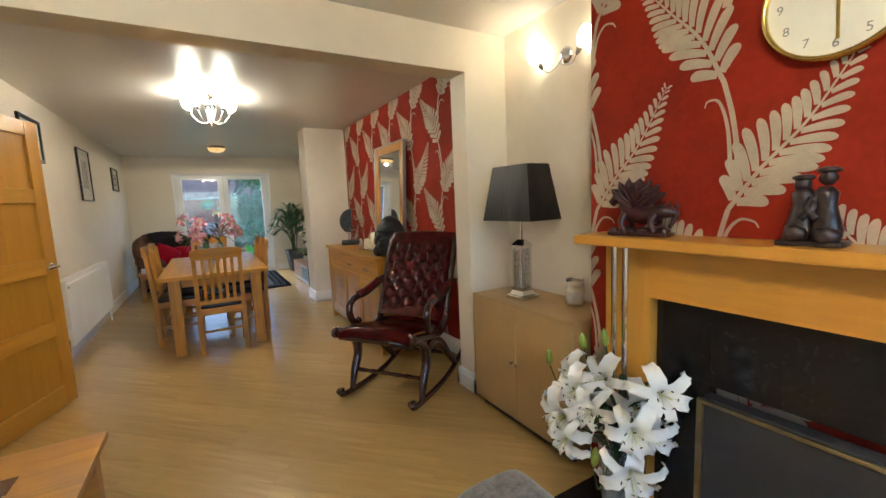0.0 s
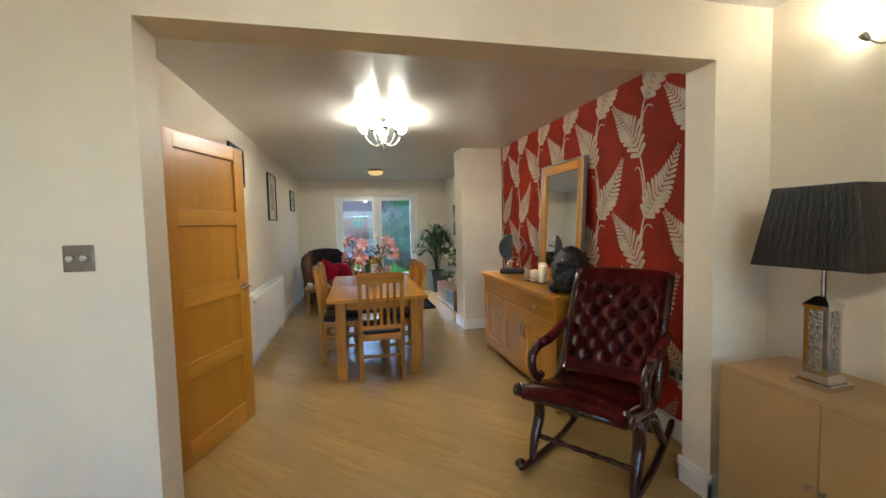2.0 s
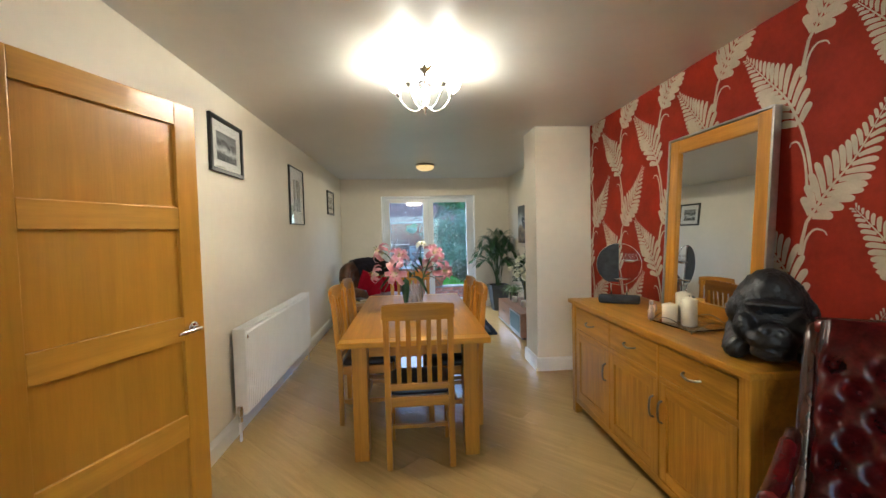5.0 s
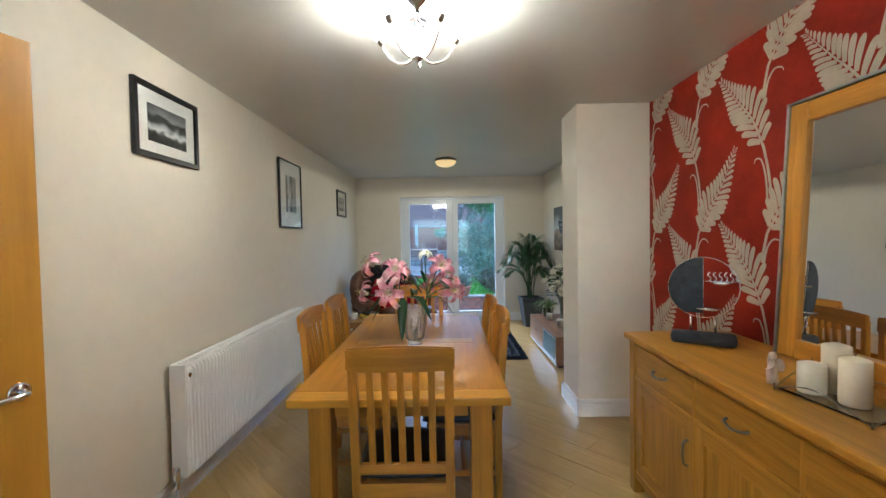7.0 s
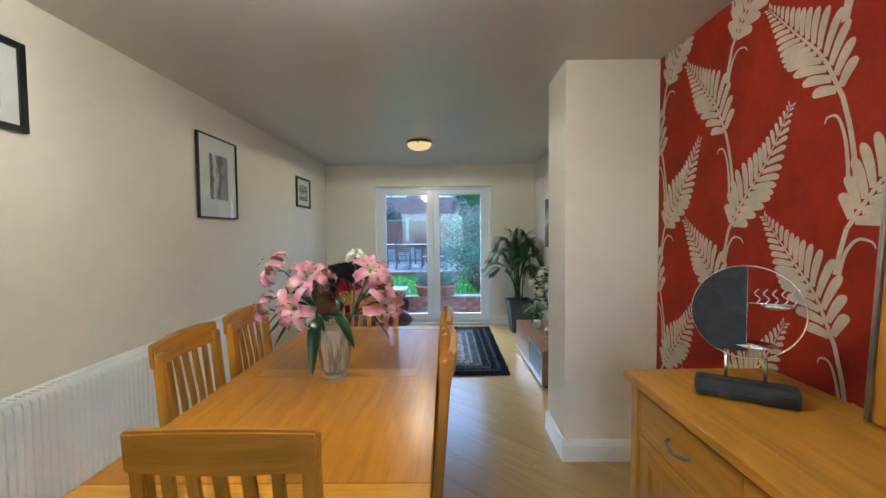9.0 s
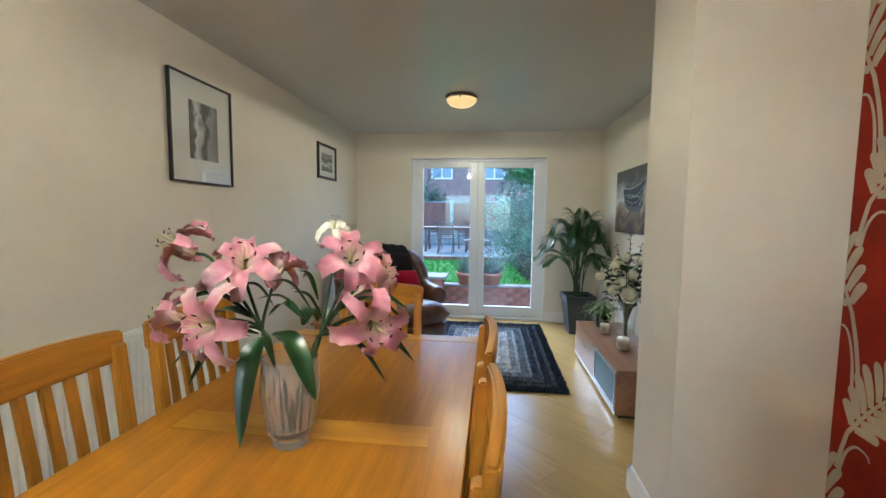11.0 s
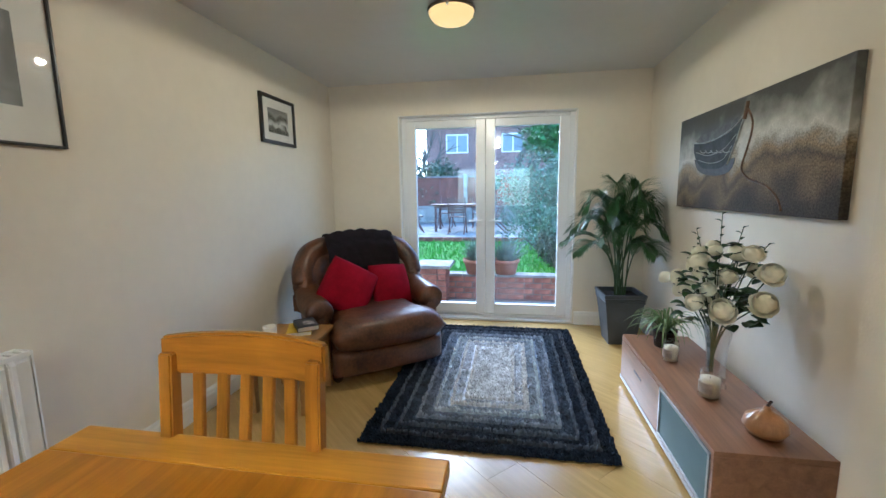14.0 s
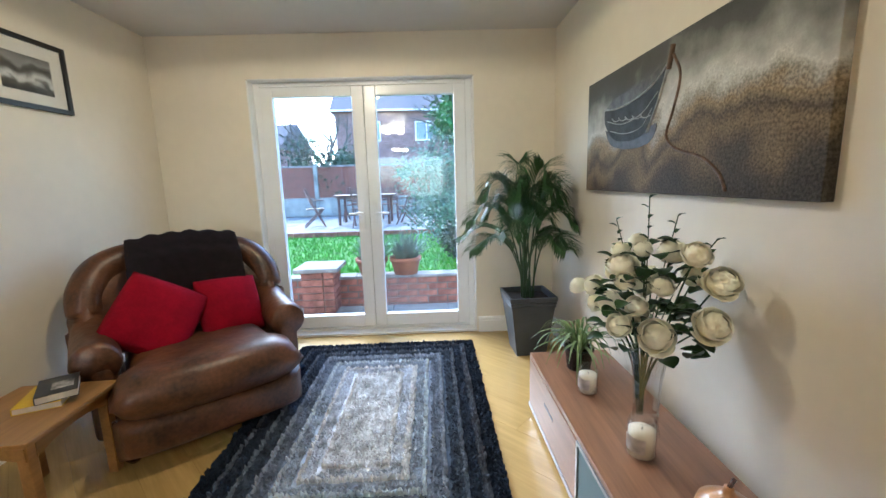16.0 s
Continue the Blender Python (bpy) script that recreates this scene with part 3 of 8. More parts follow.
def dining_chair():
    """Slatted oak chair; the sitter looks along +y, its back stands at y = 0."""
    c = thing("dining_chair", pose(0, 0, 0), "golden oak dining chair with a slatted back and black seat", "chair", "chairs round the dining table")
    hw = 0.185
    for sx in (-1, 1):
        out = [(0.03, 0.0), (0.068, 0.0), (0.066, 0.44), (0.045, 0.70), (0.022, 0.95), (-0.012, 0.95), (0.008, 0.70), (0.028, 0.44)]
        part("back_leg", prism(bmesh.new(), out, sx * hw - 0.0175, sx * hw + 0.0175, "x", 0.004), OAK, c)
        part("front_leg", box((sx * hw - 0.019, 0.38, 0), (sx * hw + 0.019, 0.418, 0.44), 0.004), OAK, c)
    bm = bmesh.new()
    n = 12
    rows = []
    for i in range(n + 1):
        u = 2 * i / n - 1
        x = u * 0.208
        yb = -0.018 - 0.016 * (1 - u * u)
        zt = 0.985 + 0.012 * (1 - u * u)
        rows.append([bm.verts.new(p) for p in ((x, yb + 0.004, 0.895), (x, yb + 0.030, 0.895), (x, yb + 0.024, zt), (x, yb - 0.002, zt))])
    for a, b in zip(rows, rows[1:]):
        for k in range(4):
            bm.faces.new((a[k], a[(k + 1) % 4], b[(k + 1) % 4], b[k]))
    bm.faces.new(rows[0][::-1])
    bm.faces.new(rows[-1])
    bmesh.ops.recalc_face_normals(bm, faces=bm.faces)
    bmesh.ops.bevel(bm, geom=[e for e in bm.edges if e.calc_face_angle(0) > 0.7], offset=0.006, segments=2, affect="EDGES")
    part("top_rail", bm, OAK_X, c)
    part("lower_rail", box((-hw + 0.017, 0.028, 0.475), (hw - 0.017, 0.05, 0.515), 0.003), OAK_X, c)
    for i in range(5):
        u = (i - 2) / 2
        x = u * 0.118
        out = [(0.030, 0.512), (0.044, 0.512), (0.022, 0.72), (0.002 - 0.012 * (1 - u * u), 0.90), (-0.012 - 0.012 * (1 - u * u), 0.90), (0.008, 0.72)]
        part("slat", prism(bmesh.new(), out, x - 0.0135, x + 0.0135, "x", 0.002), OAK, c)
    bm = bmesh.new()
    cushion(bm, 0.41, 0.40, 0.07, 0.5, 10, 10, pose(0, 0.245, 0.455), 6)
    part("seat", bm, material("black_seat_leather", (0.012, 0.010, 0.010), 0.4, spread=0.2, bump=0.2, bump_scale=200), c, "black leather seat pad", True)
    part("seat_rail", box((-hw + 0.016, 0.385, 0.375), (hw - 0.016, 0.41, 0.435), 0.002), OAK_X, c)
    part("seat_rail", box((-hw + 0.016, 0.035, 0.375), (hw - 0.016, 0.06, 0.435), 0.002), OAK_X, c)
    for sx in (-1, 1):
        part("side_rail", box((sx * hw - 0.011, 0.066, 0.375), (sx * hw + 0.011, 0.381, 0.435), 0.002), OAK_Y, c)
        part("stretcher", box((sx * hw - 0.009, 0.066, 0.16), (sx * hw + 0.009, 0.381, 0.19), 0.002), OAK_Y, c)
    part("cross_stretcher", box((-hw + 0.009, 0.21, 0.163), (hw - 0.009, 0.235, 0.187), 0.002), OAK_X, c)
    return c


dining_table()
chair = dining_chair()
chair.matrix_basis = pose(0.25, 4.09, 0)
for m in (pose(0.197, 6.02, 0, 0, 0, 180), pose(-0.36, 4.93, 0, 0, 0, -90), pose(-0.355, 5.43, 0, 0, 0, -91), pose(0.735, 4.82, 0, 0, 0, 90), pose(0.725, 5.30, 0, 0, 0, 91)):
    copy_thing(chair, m)


# ---- sideboard ----
def sideboard():
    x0, x1, y0, y1, H = 1.43, 1.965, 3.14, 4.775, 0.862
    s = thing("sideboard", pose(0, 0, 0), "oak sideboard with three drawers over three panelled doors", "sideboard")
    part("top", box((x0 - 0.022, y0 - 0.022, H - 0.03), (x1, y1 + 0.022, H), 0.006), SIDE_OAK, s)
    part("carcass", boxes(((x0 + 0.022, y0 + 0.002, 0.085), (x1 - 0.01, y1 - 0.002, H - 0.031)), bevel=0.003), SIDE_OAK, s)
    for y in (y0, y1 - 0.055):
        for x in (x0, x1 - 0.065):
            part("corner_post", box((x, y, 0), (x + 0.055, y + 0.055, H - 0.0315), 0.005), SIDE_OAK_Z, s)
    ya, yb = y0 + 0.058, y1 - 0.058
    w = (yb - ya) / 3
    part("rail", box((x0 + 0.004, ya, 0.085), (x0 + 0.021, yb, 0.125), 0.002), SIDE_OAK, s)
    part("rail", box((x0 + 0.004, ya, 0.622), (x0 + 0.021, yb, 0.648), 0.002), SIDE_OAK, s)
    part("rail", box((x0 + 0.004, ya, H - 0.052), (x0 + 0.021, yb, H - 0.032), 0.002), SIDE_OAK, s)
    for i in range(3):
        a, b = ya + i * w + 0.006, ya + (i + 1) * w - 0.006
        if i:
            part("divider", box((x0 + 0.003, a - 0.018, 0.126), (x0 + 0.021, a - 0.001, H - 0.053), 0.002), SIDE_OAK_Z, s)
        d = part("drawer", box((x0 + 0.006, a + 0.002, 0.651), (x0 + 0.026, b - 0.002, H - 0.055), 0.003), SIDE_OAK, s)
        c = (a + b) / 2
        bm = tube(bmesh.new(), curve([(x0 + 0.006, c - 0.055, 0.73), (x0 - 0.012, c - 0.045, 0.725), (x0 - 0.02, c, 0.718), (x0 - 0.012, c + 0.045, 0.725), (x0 + 0.006, c + 0.055, 0.73)], 5), [0.006] * 21)
        part("handle", bm, PEWTER, d, "pewter bow handle", True)
        st = 0.06
        door = part("door", box((x0 + 0.017, a + st - 0.004, 0.187), (x0 + 0.024, b - st + 0.004, 0.563), 0.001), SIDE_OAK_Z, s)
        for y in (a + 0.002, b - st):
            part("stile", box((x0 + 0.006, y, 0.128), (x0 + 0.026, y + st - 0.002, 0.619), 0.002), SIDE_OAK_Z, door)
        for z in (0.128, 0.56):
            part("rail", box((x0 + 0.0065, a + st, z), (x0 + 0.026, b - st, z + 0.059), 0.002), SIDE_OAK, door)
        hy = b - st / 2 if i == 0 else (a + st / 2)
        bm = tube(bmesh.new(), curve([(x0 + 0.006, hy, 0.53), (x0 - 0.012, hy, 0.52), (x0 - 0.018, hy, 0.475), (x0 - 0.012, hy, 0.43), (x0 + 0.006, hy, 0.42)], 5), 0.0055)
        part("handle", bm, PEWTER, door, "pewter bow handle", True)


sideboard()


def wall_mirror():
    """Leans on the sideboard against the wall; local x along its width, z up it."""
    w, h = 0.755, 1.075
    lean = math.degrees(math.asin(0.055 / h))
    mm = Matrix.Translation((1.905, 3.963, 0.8625)) @ pose(0, 0, 0, 0, 0, -90) @ pose(0, 0, 0, -lean, 0, 0)
    t = thing("mirror", mm, "large mirror in a golden wooden frame leaning on the sideboard", "mirror")
    b = 0.085
    for x in (-w / 2, w / 2 - b):
        part("frame_stile", box((x, -0.024, 0.003), (x + b, 0.008, h), 0.006), OAK, t)
    for z in (0.003, h - b):
        part("frame_rail", box((-w / 2 + b, -0.024, z), (w / 2 - b, 0.008, z + b - 0.003), 0.006), OAK_X, t)
    part("edge_trim", boxes(((-w / 2 - 0.012, -0.032, 0.003), (-w / 2 - 0.0005, 0.008, h)), ((w / 2 + 0.0005, -0.032, 0.003), (w / 2 + 0.012, 0.008, h)), ((-w / 2 - 0.012, -0.032, h + 0.0005), (w / 2 + 0.012, 0.008, h + 0.012)), bevel=0.002), STEEL, t, "silver outer edging")
    part("glass", box((-w / 2 + b - 0.004, -0.008, b - 0.004), (w / 2 - b + 0.004, -0.003, h - b + 0.004), 0), MIRROR, t, "silvered mirror glass")


wall_mirror()


# ---- radiator ----
def radiator():
    y0, y1, z0, z1 = 4.63, 6.37, 0.165, 0.762
    r = thing("radiator", pose(0, 0, 0), "long white panel radiator with vertical ridges", "radiator")
    xf, xb = LEFT + 0.118, LEFT + 0.035
    n = int((y1 - y0 - 0.06) / 0.0333)
    ys = y0 + 0.03
    pts = [(xf - 0.016, y0), (xf - 0.016, y0 + 0.004), (xf - 0.002, y0 + 0.012)]
    for k in range(n):
        a = ys + k * 0.0333
        pts += [(xf - 0.002, a), (xf + 0.003, a + 0.005), (xf + 0.003, a + 0.021), (xf - 0.013, a + 0.0245), (xf - 0.013, a + 0.031)]
    pts += [(xf - 0.002, y1 - 0.012), (xf - 0.016, y1)]
    bm = bmesh.new()
    rows = []
    for z, inset in ((z0, 0.012), (z0 + 0.018, 0.0), (z1 - 0.035, 0.0), (z1 - 0.018, 0.010)):
        rows.append([bm.verts.new((min(x, xf + 0.004 - inset * 1.6) if inset else x, y, z)) for x, y in pts])
    for a, b in zip(rows, rows[1:]):
        for i in range(len(pts) - 1):
            bm.faces.new((a[i], a[i + 1], b[i + 1], b[i]))
    part("front_panel", bm, RADIATOR, r, "ridged white front panel")
    part("back_panel", box((xb, y0 + 0.004, z0), (xf - 0.018, y1 - 0.004, z1 - 0.02), 0.004), RADIATOR, r)
    part("side_cover", box((xb - 0.005, y0 - 0.004, z0 + 0.012), (xf - 0.004, y0 + 0.003, z1), 0.002), RADIATOR, r)
    part("side_cover", box((xb - 0.005, y1 - 0.003, z0 + 0.012), (xf - 0.004, y1 + 0.004, z1), 0.002), RADIATOR, r)
    bm = boxes(((xb - 0.005, y0 + 0.003, z1 - 0.018), (xb + 0.012, y1 - 0.003, z1)), ((xf - 0.014, y0 + 0.003, z1 - 0.018), (xf - 0.003, y1 - 0.003, z1)), bevel=0.002)
    for k in range(int((y1 - y0) / 0.03)):
        y = y0 + 0.015 + k * 0.03
        add_box(bm, (xb + 0.0125, y, z1 - 0.012), (xf - 0.0145, y + 0.017, z1 - 0.004))
    part("top_grille", bm, RADIATOR, r)
    bm = lathe(bmesh.new(), [(0.014, 0), (0.014, 0.012), (0.007, 0.014)], 12, pose(xf - 0.01, y0 + 0.03, z1 - 0.06, 0, 90, 0))
    part("bleed_plug", bm, CHROME, r)
    for y in (y0 - 0.035, y1 + 0.035):
        pipe = tube(bmesh.new(), [(xf - 0.045, y, 0.0), (xf - 0.045, y, z0 + 0.02)], 0.0085, 10)
        tube(pipe, [(xf - 0.045, y, z0 + 0.025), (xf - 0.045, y + (0.045 if y < 5 else -0.045), z0 + 0.025)], 0.012, 10)
        part("pipe", pipe, WHITE, r)
        v = lathe(bmesh.new(), [(0.013, 0), (0.017, 0.01), (0.019, 0.055), (0.016, 0.07), (0.008, 0.074)], 14, pose(xf - 0.045, y, z0 + 0.005))
        lathe(v, [(0.016, -0.035), (0.016, -0.002)], 6, pose(xf - 0.045, y, z0 + 0.005))
        part("valve", v, CHROME if y < 5 else WHITE, r, "chrome radiator valve")


radiator()


# ---- pictures ----
def photo_material(name, dark, lite, scale, horizon, seed, upright=False):
    m = bpy.data.materials.new(name)
    m.use_nodes = True
    nt = m.node_tree
    N, L = nt.nodes, nt.links
    tc = N.new("ShaderNodeTexCoord")
    mp = N.new("ShaderNodeMapping")
    mp.inputs["Location"].default_value = (seed, seed * 2.3, seed * 0.7)
    L.new(tc.outputs["Object"], mp.inputs[0])
    n1 = N.new("ShaderNodeTexNoise")
    n1.inputs["Scale"].default_value, n1.inputs["Detail"].default_value, n1.inputs["Distortion"].default_value = scale, 9.0, 0.6
    L.new(mp.outputs[0], n1.inputs[0])
    sep = N.new("ShaderNodeSeparateXYZ")
    L.new(tc.outputs["Object"], sep.inputs[0])
    # bands of foreground, pale water, dark land and grey sky, broken up by noise
    ad = N.new("ShaderNodeMath")
    ad.operation = "MULTIPLY_ADD"
    ad.inputs[1].default_value = horizon * 1.3
    L.new(n1.outputs[0], ad.inputs[0])
    L.new(sep.outputs[1 if upright else 2], ad.inputs[2])
    mr = N.new("ShaderNodeMapRange")
    mr.inputs[1].default_value, mr.inputs[2].default_value = -horizon * 0.35, horizon * 1.65
    L.new(ad.outputs[0], mr.inputs[0])
    mx = N.new("ShaderNodeValToRGB")
    e = mx.color_ramp.elements
    e[0].position, e[0].color = 0.0, rgb(dark)
    e[1].position, e[1].color = 1.0, rgb(tuple(0.22 * v for v in lite))
    for p, f in ((0.20, 0.12), (0.30, 0.95), (0.42, 0.55), (0.50, 0.10), (0.60, 0.04), (0.68, 0.16), (0.74, 0.42)):
        e.new(p).color = rgb(tuple(f * v for v in lite))
    L.new(mr.outputs[0], mx.inputs[0])
    L.new(mx.outputs[0], N["Principled BSDF"].inputs["Base Color"])
    N["Principled BSDF"].inputs["Roughness"].default_value = 0.5
    return m


def picture(y0, y1, z0, z1, bar, mount, photo, label, seed):
    """Framed print on the left wall, facing +x; the photo is given as margins inside the frame."""
    w, h = y1 - y0, z1 - z0
    t = thing("picture", pose(LEFT + 0.001, (y0 + y1) / 2, (z0 + z1) / 2), label, "picture", "framed prints")
    d = 0.022
    part("frame", boxes(((0, -w / 2, -h / 2), (d, -w / 2 + bar, h / 2)), ((0, w / 2 - bar, -h / 2), (d, w / 2, h / 2)), ((0, -w / 2 + bar, -h / 2), (d, w / 2 - bar, -h / 2 + bar)), ((0, -w / 2 + bar, h / 2 - bar), (d, w / 2 - bar, h / 2)), bevel=0.003), BLACK, t)
    part("mount", box((0.002, -w / 2 + bar - 0.002, -h / 2 + bar - 0.002), (0.009, w / 2 - bar + 0.002, h / 2 - bar + 0.002), 0), MAT_BOARD, t, "ivory mount card")
    l, r, b, u = photo
    part("print", box((0.0092, -w / 2 + l, -h / 2 + b), (0.0105, w / 2 - r, h / 2 - u), 0), photo_material("landscape_print", (0.012, 0.013, 0.013), (0.60, 0.61, 0.60), 11, ((w - l - r) if h > w else (h - b - u)) / 2, seed, h > w), t, "black and white landscape print")
    g = part("glazing", box((0.0125, -w / 2 + bar - 0.001, -h / 2 + bar - 0.001), (0.0140, w / 2 - bar + 0.001, h / 2 - bar + 0.001), 0), PANE, t, "clear picture glass")
    g.visible_shadow = False


picture(4.47, 4.965, 1.822, 2.19, 0.028, 0, (0.10, 0.10, 0.085, 0.095), "black framed landscape print in an ivory mount", 1.0)
picture(6.135, 6.67, 1.515, 2.135, 0.011, 0, (0.155, 0.135, 0.145, 0.135), "tall thin black framed waterfall print in a wide mount", 4.0)
picture(8.05, 8.53, 1.71, 2.075, 0.026, 0, (0.10, 0.10, 0.085, 0.095), "small black framed landscape print in a pale mount", 9.0)


# ---- sun room ----
def media_bench():
    x0, x1, y0, y1, H = 1.57, 1.985, 6.77, 8.06, 0.335
    b = thing("media_bench", pose(0, 0, 0), "low walnut media bench with a glass flap and silver trim", "media bench")
    part("top", box((x0, y0, H - 0.022), (x1, y1, H), 0.002), WALNUT, b)
    part("side", box((x0, y0, 0.03), (x1, y0 + 0.022, H - 0.0225), 0.002), WALNUT, b)
    part("side", box((x0, y1 - 0.022, 0.03), (x1, y1, H - 0.0225), 0.002), WALNUT, b)
    part("base", box((x0 + 0.003, y0 + 0.0225, 0.03), (x1, y1 - 0.0225, 0.052), 0.002), WALNUT, b)
    part("back", box((x1 - 0.012, y0 + 0.0225, 0.053), (x1, y1 - 0.0225, H - 0.0225), 0.001), WALNUT, b)
    part("divider", box((x0 + 0.012, 7.33, 0.053), (x1 - 0.013, 7.348, H - 0.0225), 0.001), WALNUT, b)
    part("plinth", box((x0 + 0.03, y0 + 0.03, 0), (x1 - 0.03, y1 - 0.03, 0.0295), 0), BLACK, b)
    part("bottom_trim", box((x0 - 0.005, y0, 0.03), (x0 - 0.0005, y1, 0.05), 0.001), STEEL, b, "brushed silver trim")
    dr = part("drawer", box((x0 - 0.003, 7.342, 0.056), (x0 + 0.0115, y1 - 0.024, H - 0.0245), 0.002), WALNUT, b)
    part("pull_slot", box((x0 - 0.0045, 7.62, 0.20), (x0 - 0.0032, 7.76, 0.214), 0), BLACK, dr, "dark finger slot")
    f = part("flap_frame", boxes(((x0 - 0.004, y0 + 0.024, 0.056), (x0 + 0.011, y0 + 0.04, H - 0.0245)), ((x0 - 0.004, 7.322, 0.056), (x0 + 0.011, 7.338, H - 0.0245)), ((x0 - 0.004, y0 + 0.04, 0.056), (x0 + 0.011, 7.322, 0.07)), ((x0 - 0.004, y0 + 0.04, H - 0.0385), (x0 + 0.011, 7.322, H - 0.0245)), bevel=0.001), STEEL, b, "brushed silver flap frame")
    g = material("frosted_blue_glass", (0.13, 0.20, 0.225), 0.5, spread=0.03, spec=0.2)
    part("flap_glass", box((x0 + 0.002, y0 + 0.039, 0.069), (x0 + 0.007, 7.323, H - 0.0375), 0), g, f, "frosted grey-blue glass")


media_bench()


def rug():
    x0, x1, y0, y1 = 0.015, 1.35, 7.11, 9.04
    t = thing("rug", pose((x0 + x1) / 2, (y0 + y1) / 2, 0), "shaggy rug in nested grey rectangles, dark rim to silver centre", "rug")
    W, Lg = (x1 - x0), (y1 - y0)
    tones = [(0.019, 0.027, 0.044), (0.034, 0.046, 0.072), (0.070, 0.090, 0.128), (0.20, 0.235, 0.30), (0.37, 0.42, 0.50), (0.57, 0.61, 0.68), (0.70, 0.72, 0.75)]
    step = 0.086
    rnd = random.Random(4)
    mats = [material("rug_pile_%s" % "abcdefg"[i], c, 0.85, spread=0.30, scale=16, bump=0.5, bump_scale=90, spec=0.08) for i, c in enumerate(tones)]
    # Paler ridge tones: light caught by the raised edges is put into colour.
    lit_ridges = [material("rug_tips_%s" % "abcdefg"[i], tuple(min(0.75, 1.5 * v + 0.07) for v in c), 0.85, spread=0.2, scale=20, bump=0.4, bump_scale=90, spec=0.08) for i, c in enumerate(tones)]
    part("backing", box((-W / 2 + 0.01, -Lg / 2 + 0.01, 0), (W / 2 - 0.01, Lg / 2 - 0.01, 0.008), 0), mats[0], t)
    for i in range(7):
        a = step * i
        hw, hl = W / 2 - a, Lg / 2 - a
        iw, il = hw - step, hl - step
        part("band_backing", box((-hw + 0.004, -hl + 0.004, 0.0081 + 0.0009 * i), (hw - 0.004, hl - 0.004, 0.0088 + 0.0009 * i), 0), mats[i], t)
        body, ridge = bmesh.new(), bmesh.new()

        def tuft(bm, x, y, high):
            r = rnd.uniform(0.009, 0.016)
            h = rnd.uniform(0.018, 0.026) * high
            lx, ly = rnd.uniform(-0.012, 0.012), rnd.uniform(-0.012, 0.012)
            ang = rnd.random() * math.tau
            base = [bm.verts.new((x + r * math.cos(ang + q), y + r * math.sin(ang + q), 0.006)) for q in (0, 2.09, 4.19)]
            mid = [bm.verts.new((x + lx * 0.5 + 0.8 * r * math.cos(ang + q + 0.3), y + ly * 0.5 + 0.8 * r * math.sin(ang + q + 0.3), 0.006 + h * 0.65)) for q in (0, 2.09, 4.19)]
            tip = bm.verts.new((x + lx, y + ly, 0.006 + h))
            for k in range(3):
                bm.faces.new((base[k], base[(k + 1) % 3], mid[(k + 1) % 3], mid[k]))
                bm.faces.new((mid[k], mid[(k + 1) % 3], tip))
        gap = 0.0125
        x = -hw + 0.008
        while x < hw - 0.004:
            y = -hl + 0.008
            while y < hl - 0.004:
                rim = min(hw - abs(x), hl - abs(y))
                if i == 6 or rim < step - 0.018:
                    tuft(*((ridge, x + rnd.uniform(-0.004, 0.004), y + rnd.uniform(-0.004, 0.004), 1.55) if i and rim < 0.019 else (body, x + rnd.uniform(-0.005, 0.005), y + rnd.uniform(-0.005, 0.005), 1.0)))
                y += gap
            x += gap
        tagged(part("pile_band", body, mats[i], t, "shaggy grey pile"), kind="stuff")
        if i:
            tagged(part("pile_ridge", ridge, lit_ridges[i], t, "raised ridge of pile with caught light in its paler colour"), kind="stuff")


rug()


# ---- lounge end ----
def alcove_cabinet():
    x0, x1, y0, y1, H = 1.635, 2.01, 1.185, 2.0, 0.735
    c = thing("cabinet", pose(0, 0, 0), "beige laminate two-door cabinet beside the chimney breast", "cabinet")
    part("top", box((x0, y0, H - 0.02), (x1, y1, H), 0.002), CAB, c)
    part("side", box((x0 + 0.019, y0, 0.06), (x1, y0 + 0.018, H - 0.0205), 0.001), CAB, c)
    part("side", box((x0 + 0.019, y1 - 0.018, 0.06), (x1, y1, H - 0.0205), 0.001), CAB, c)
    part("body", box((x0 + 0.03, y0 + 0.0185, 0.06), (x1 - 0.01, y1 - 0.0185, H - 0.021), 0), CAB, c)
    part("plinth", box((x0 + 0.05, y0 + 0.03, 0), (x1 - 0.01, y1 - 0.03, 0.0595), 0), BLACK, c)
    mid = (y0 + y1) / 2
    for a, b, hy in ((y0, mid - 0.001, mid - 0.022), (mid + 0.001, y1, mid + 0.022)):
        d = part("door", box((x0 + 0.001, a + 0.001, 0.06), (x0 + 0.018, b - 0.001, H - 0.022), 0.002), CAB, c)
        part("knob", lathe(bmesh.new(), [(0.004, 0), (0.005, 0.012), (0.010, 0.018), (0.009, 0.024), (0.004, 0.026)], 14, pose(x0 + 0.001, hy, 0.40, 0, -90, 0)), PEWTER, d, "small round knob", True)


alcove_cabinet()


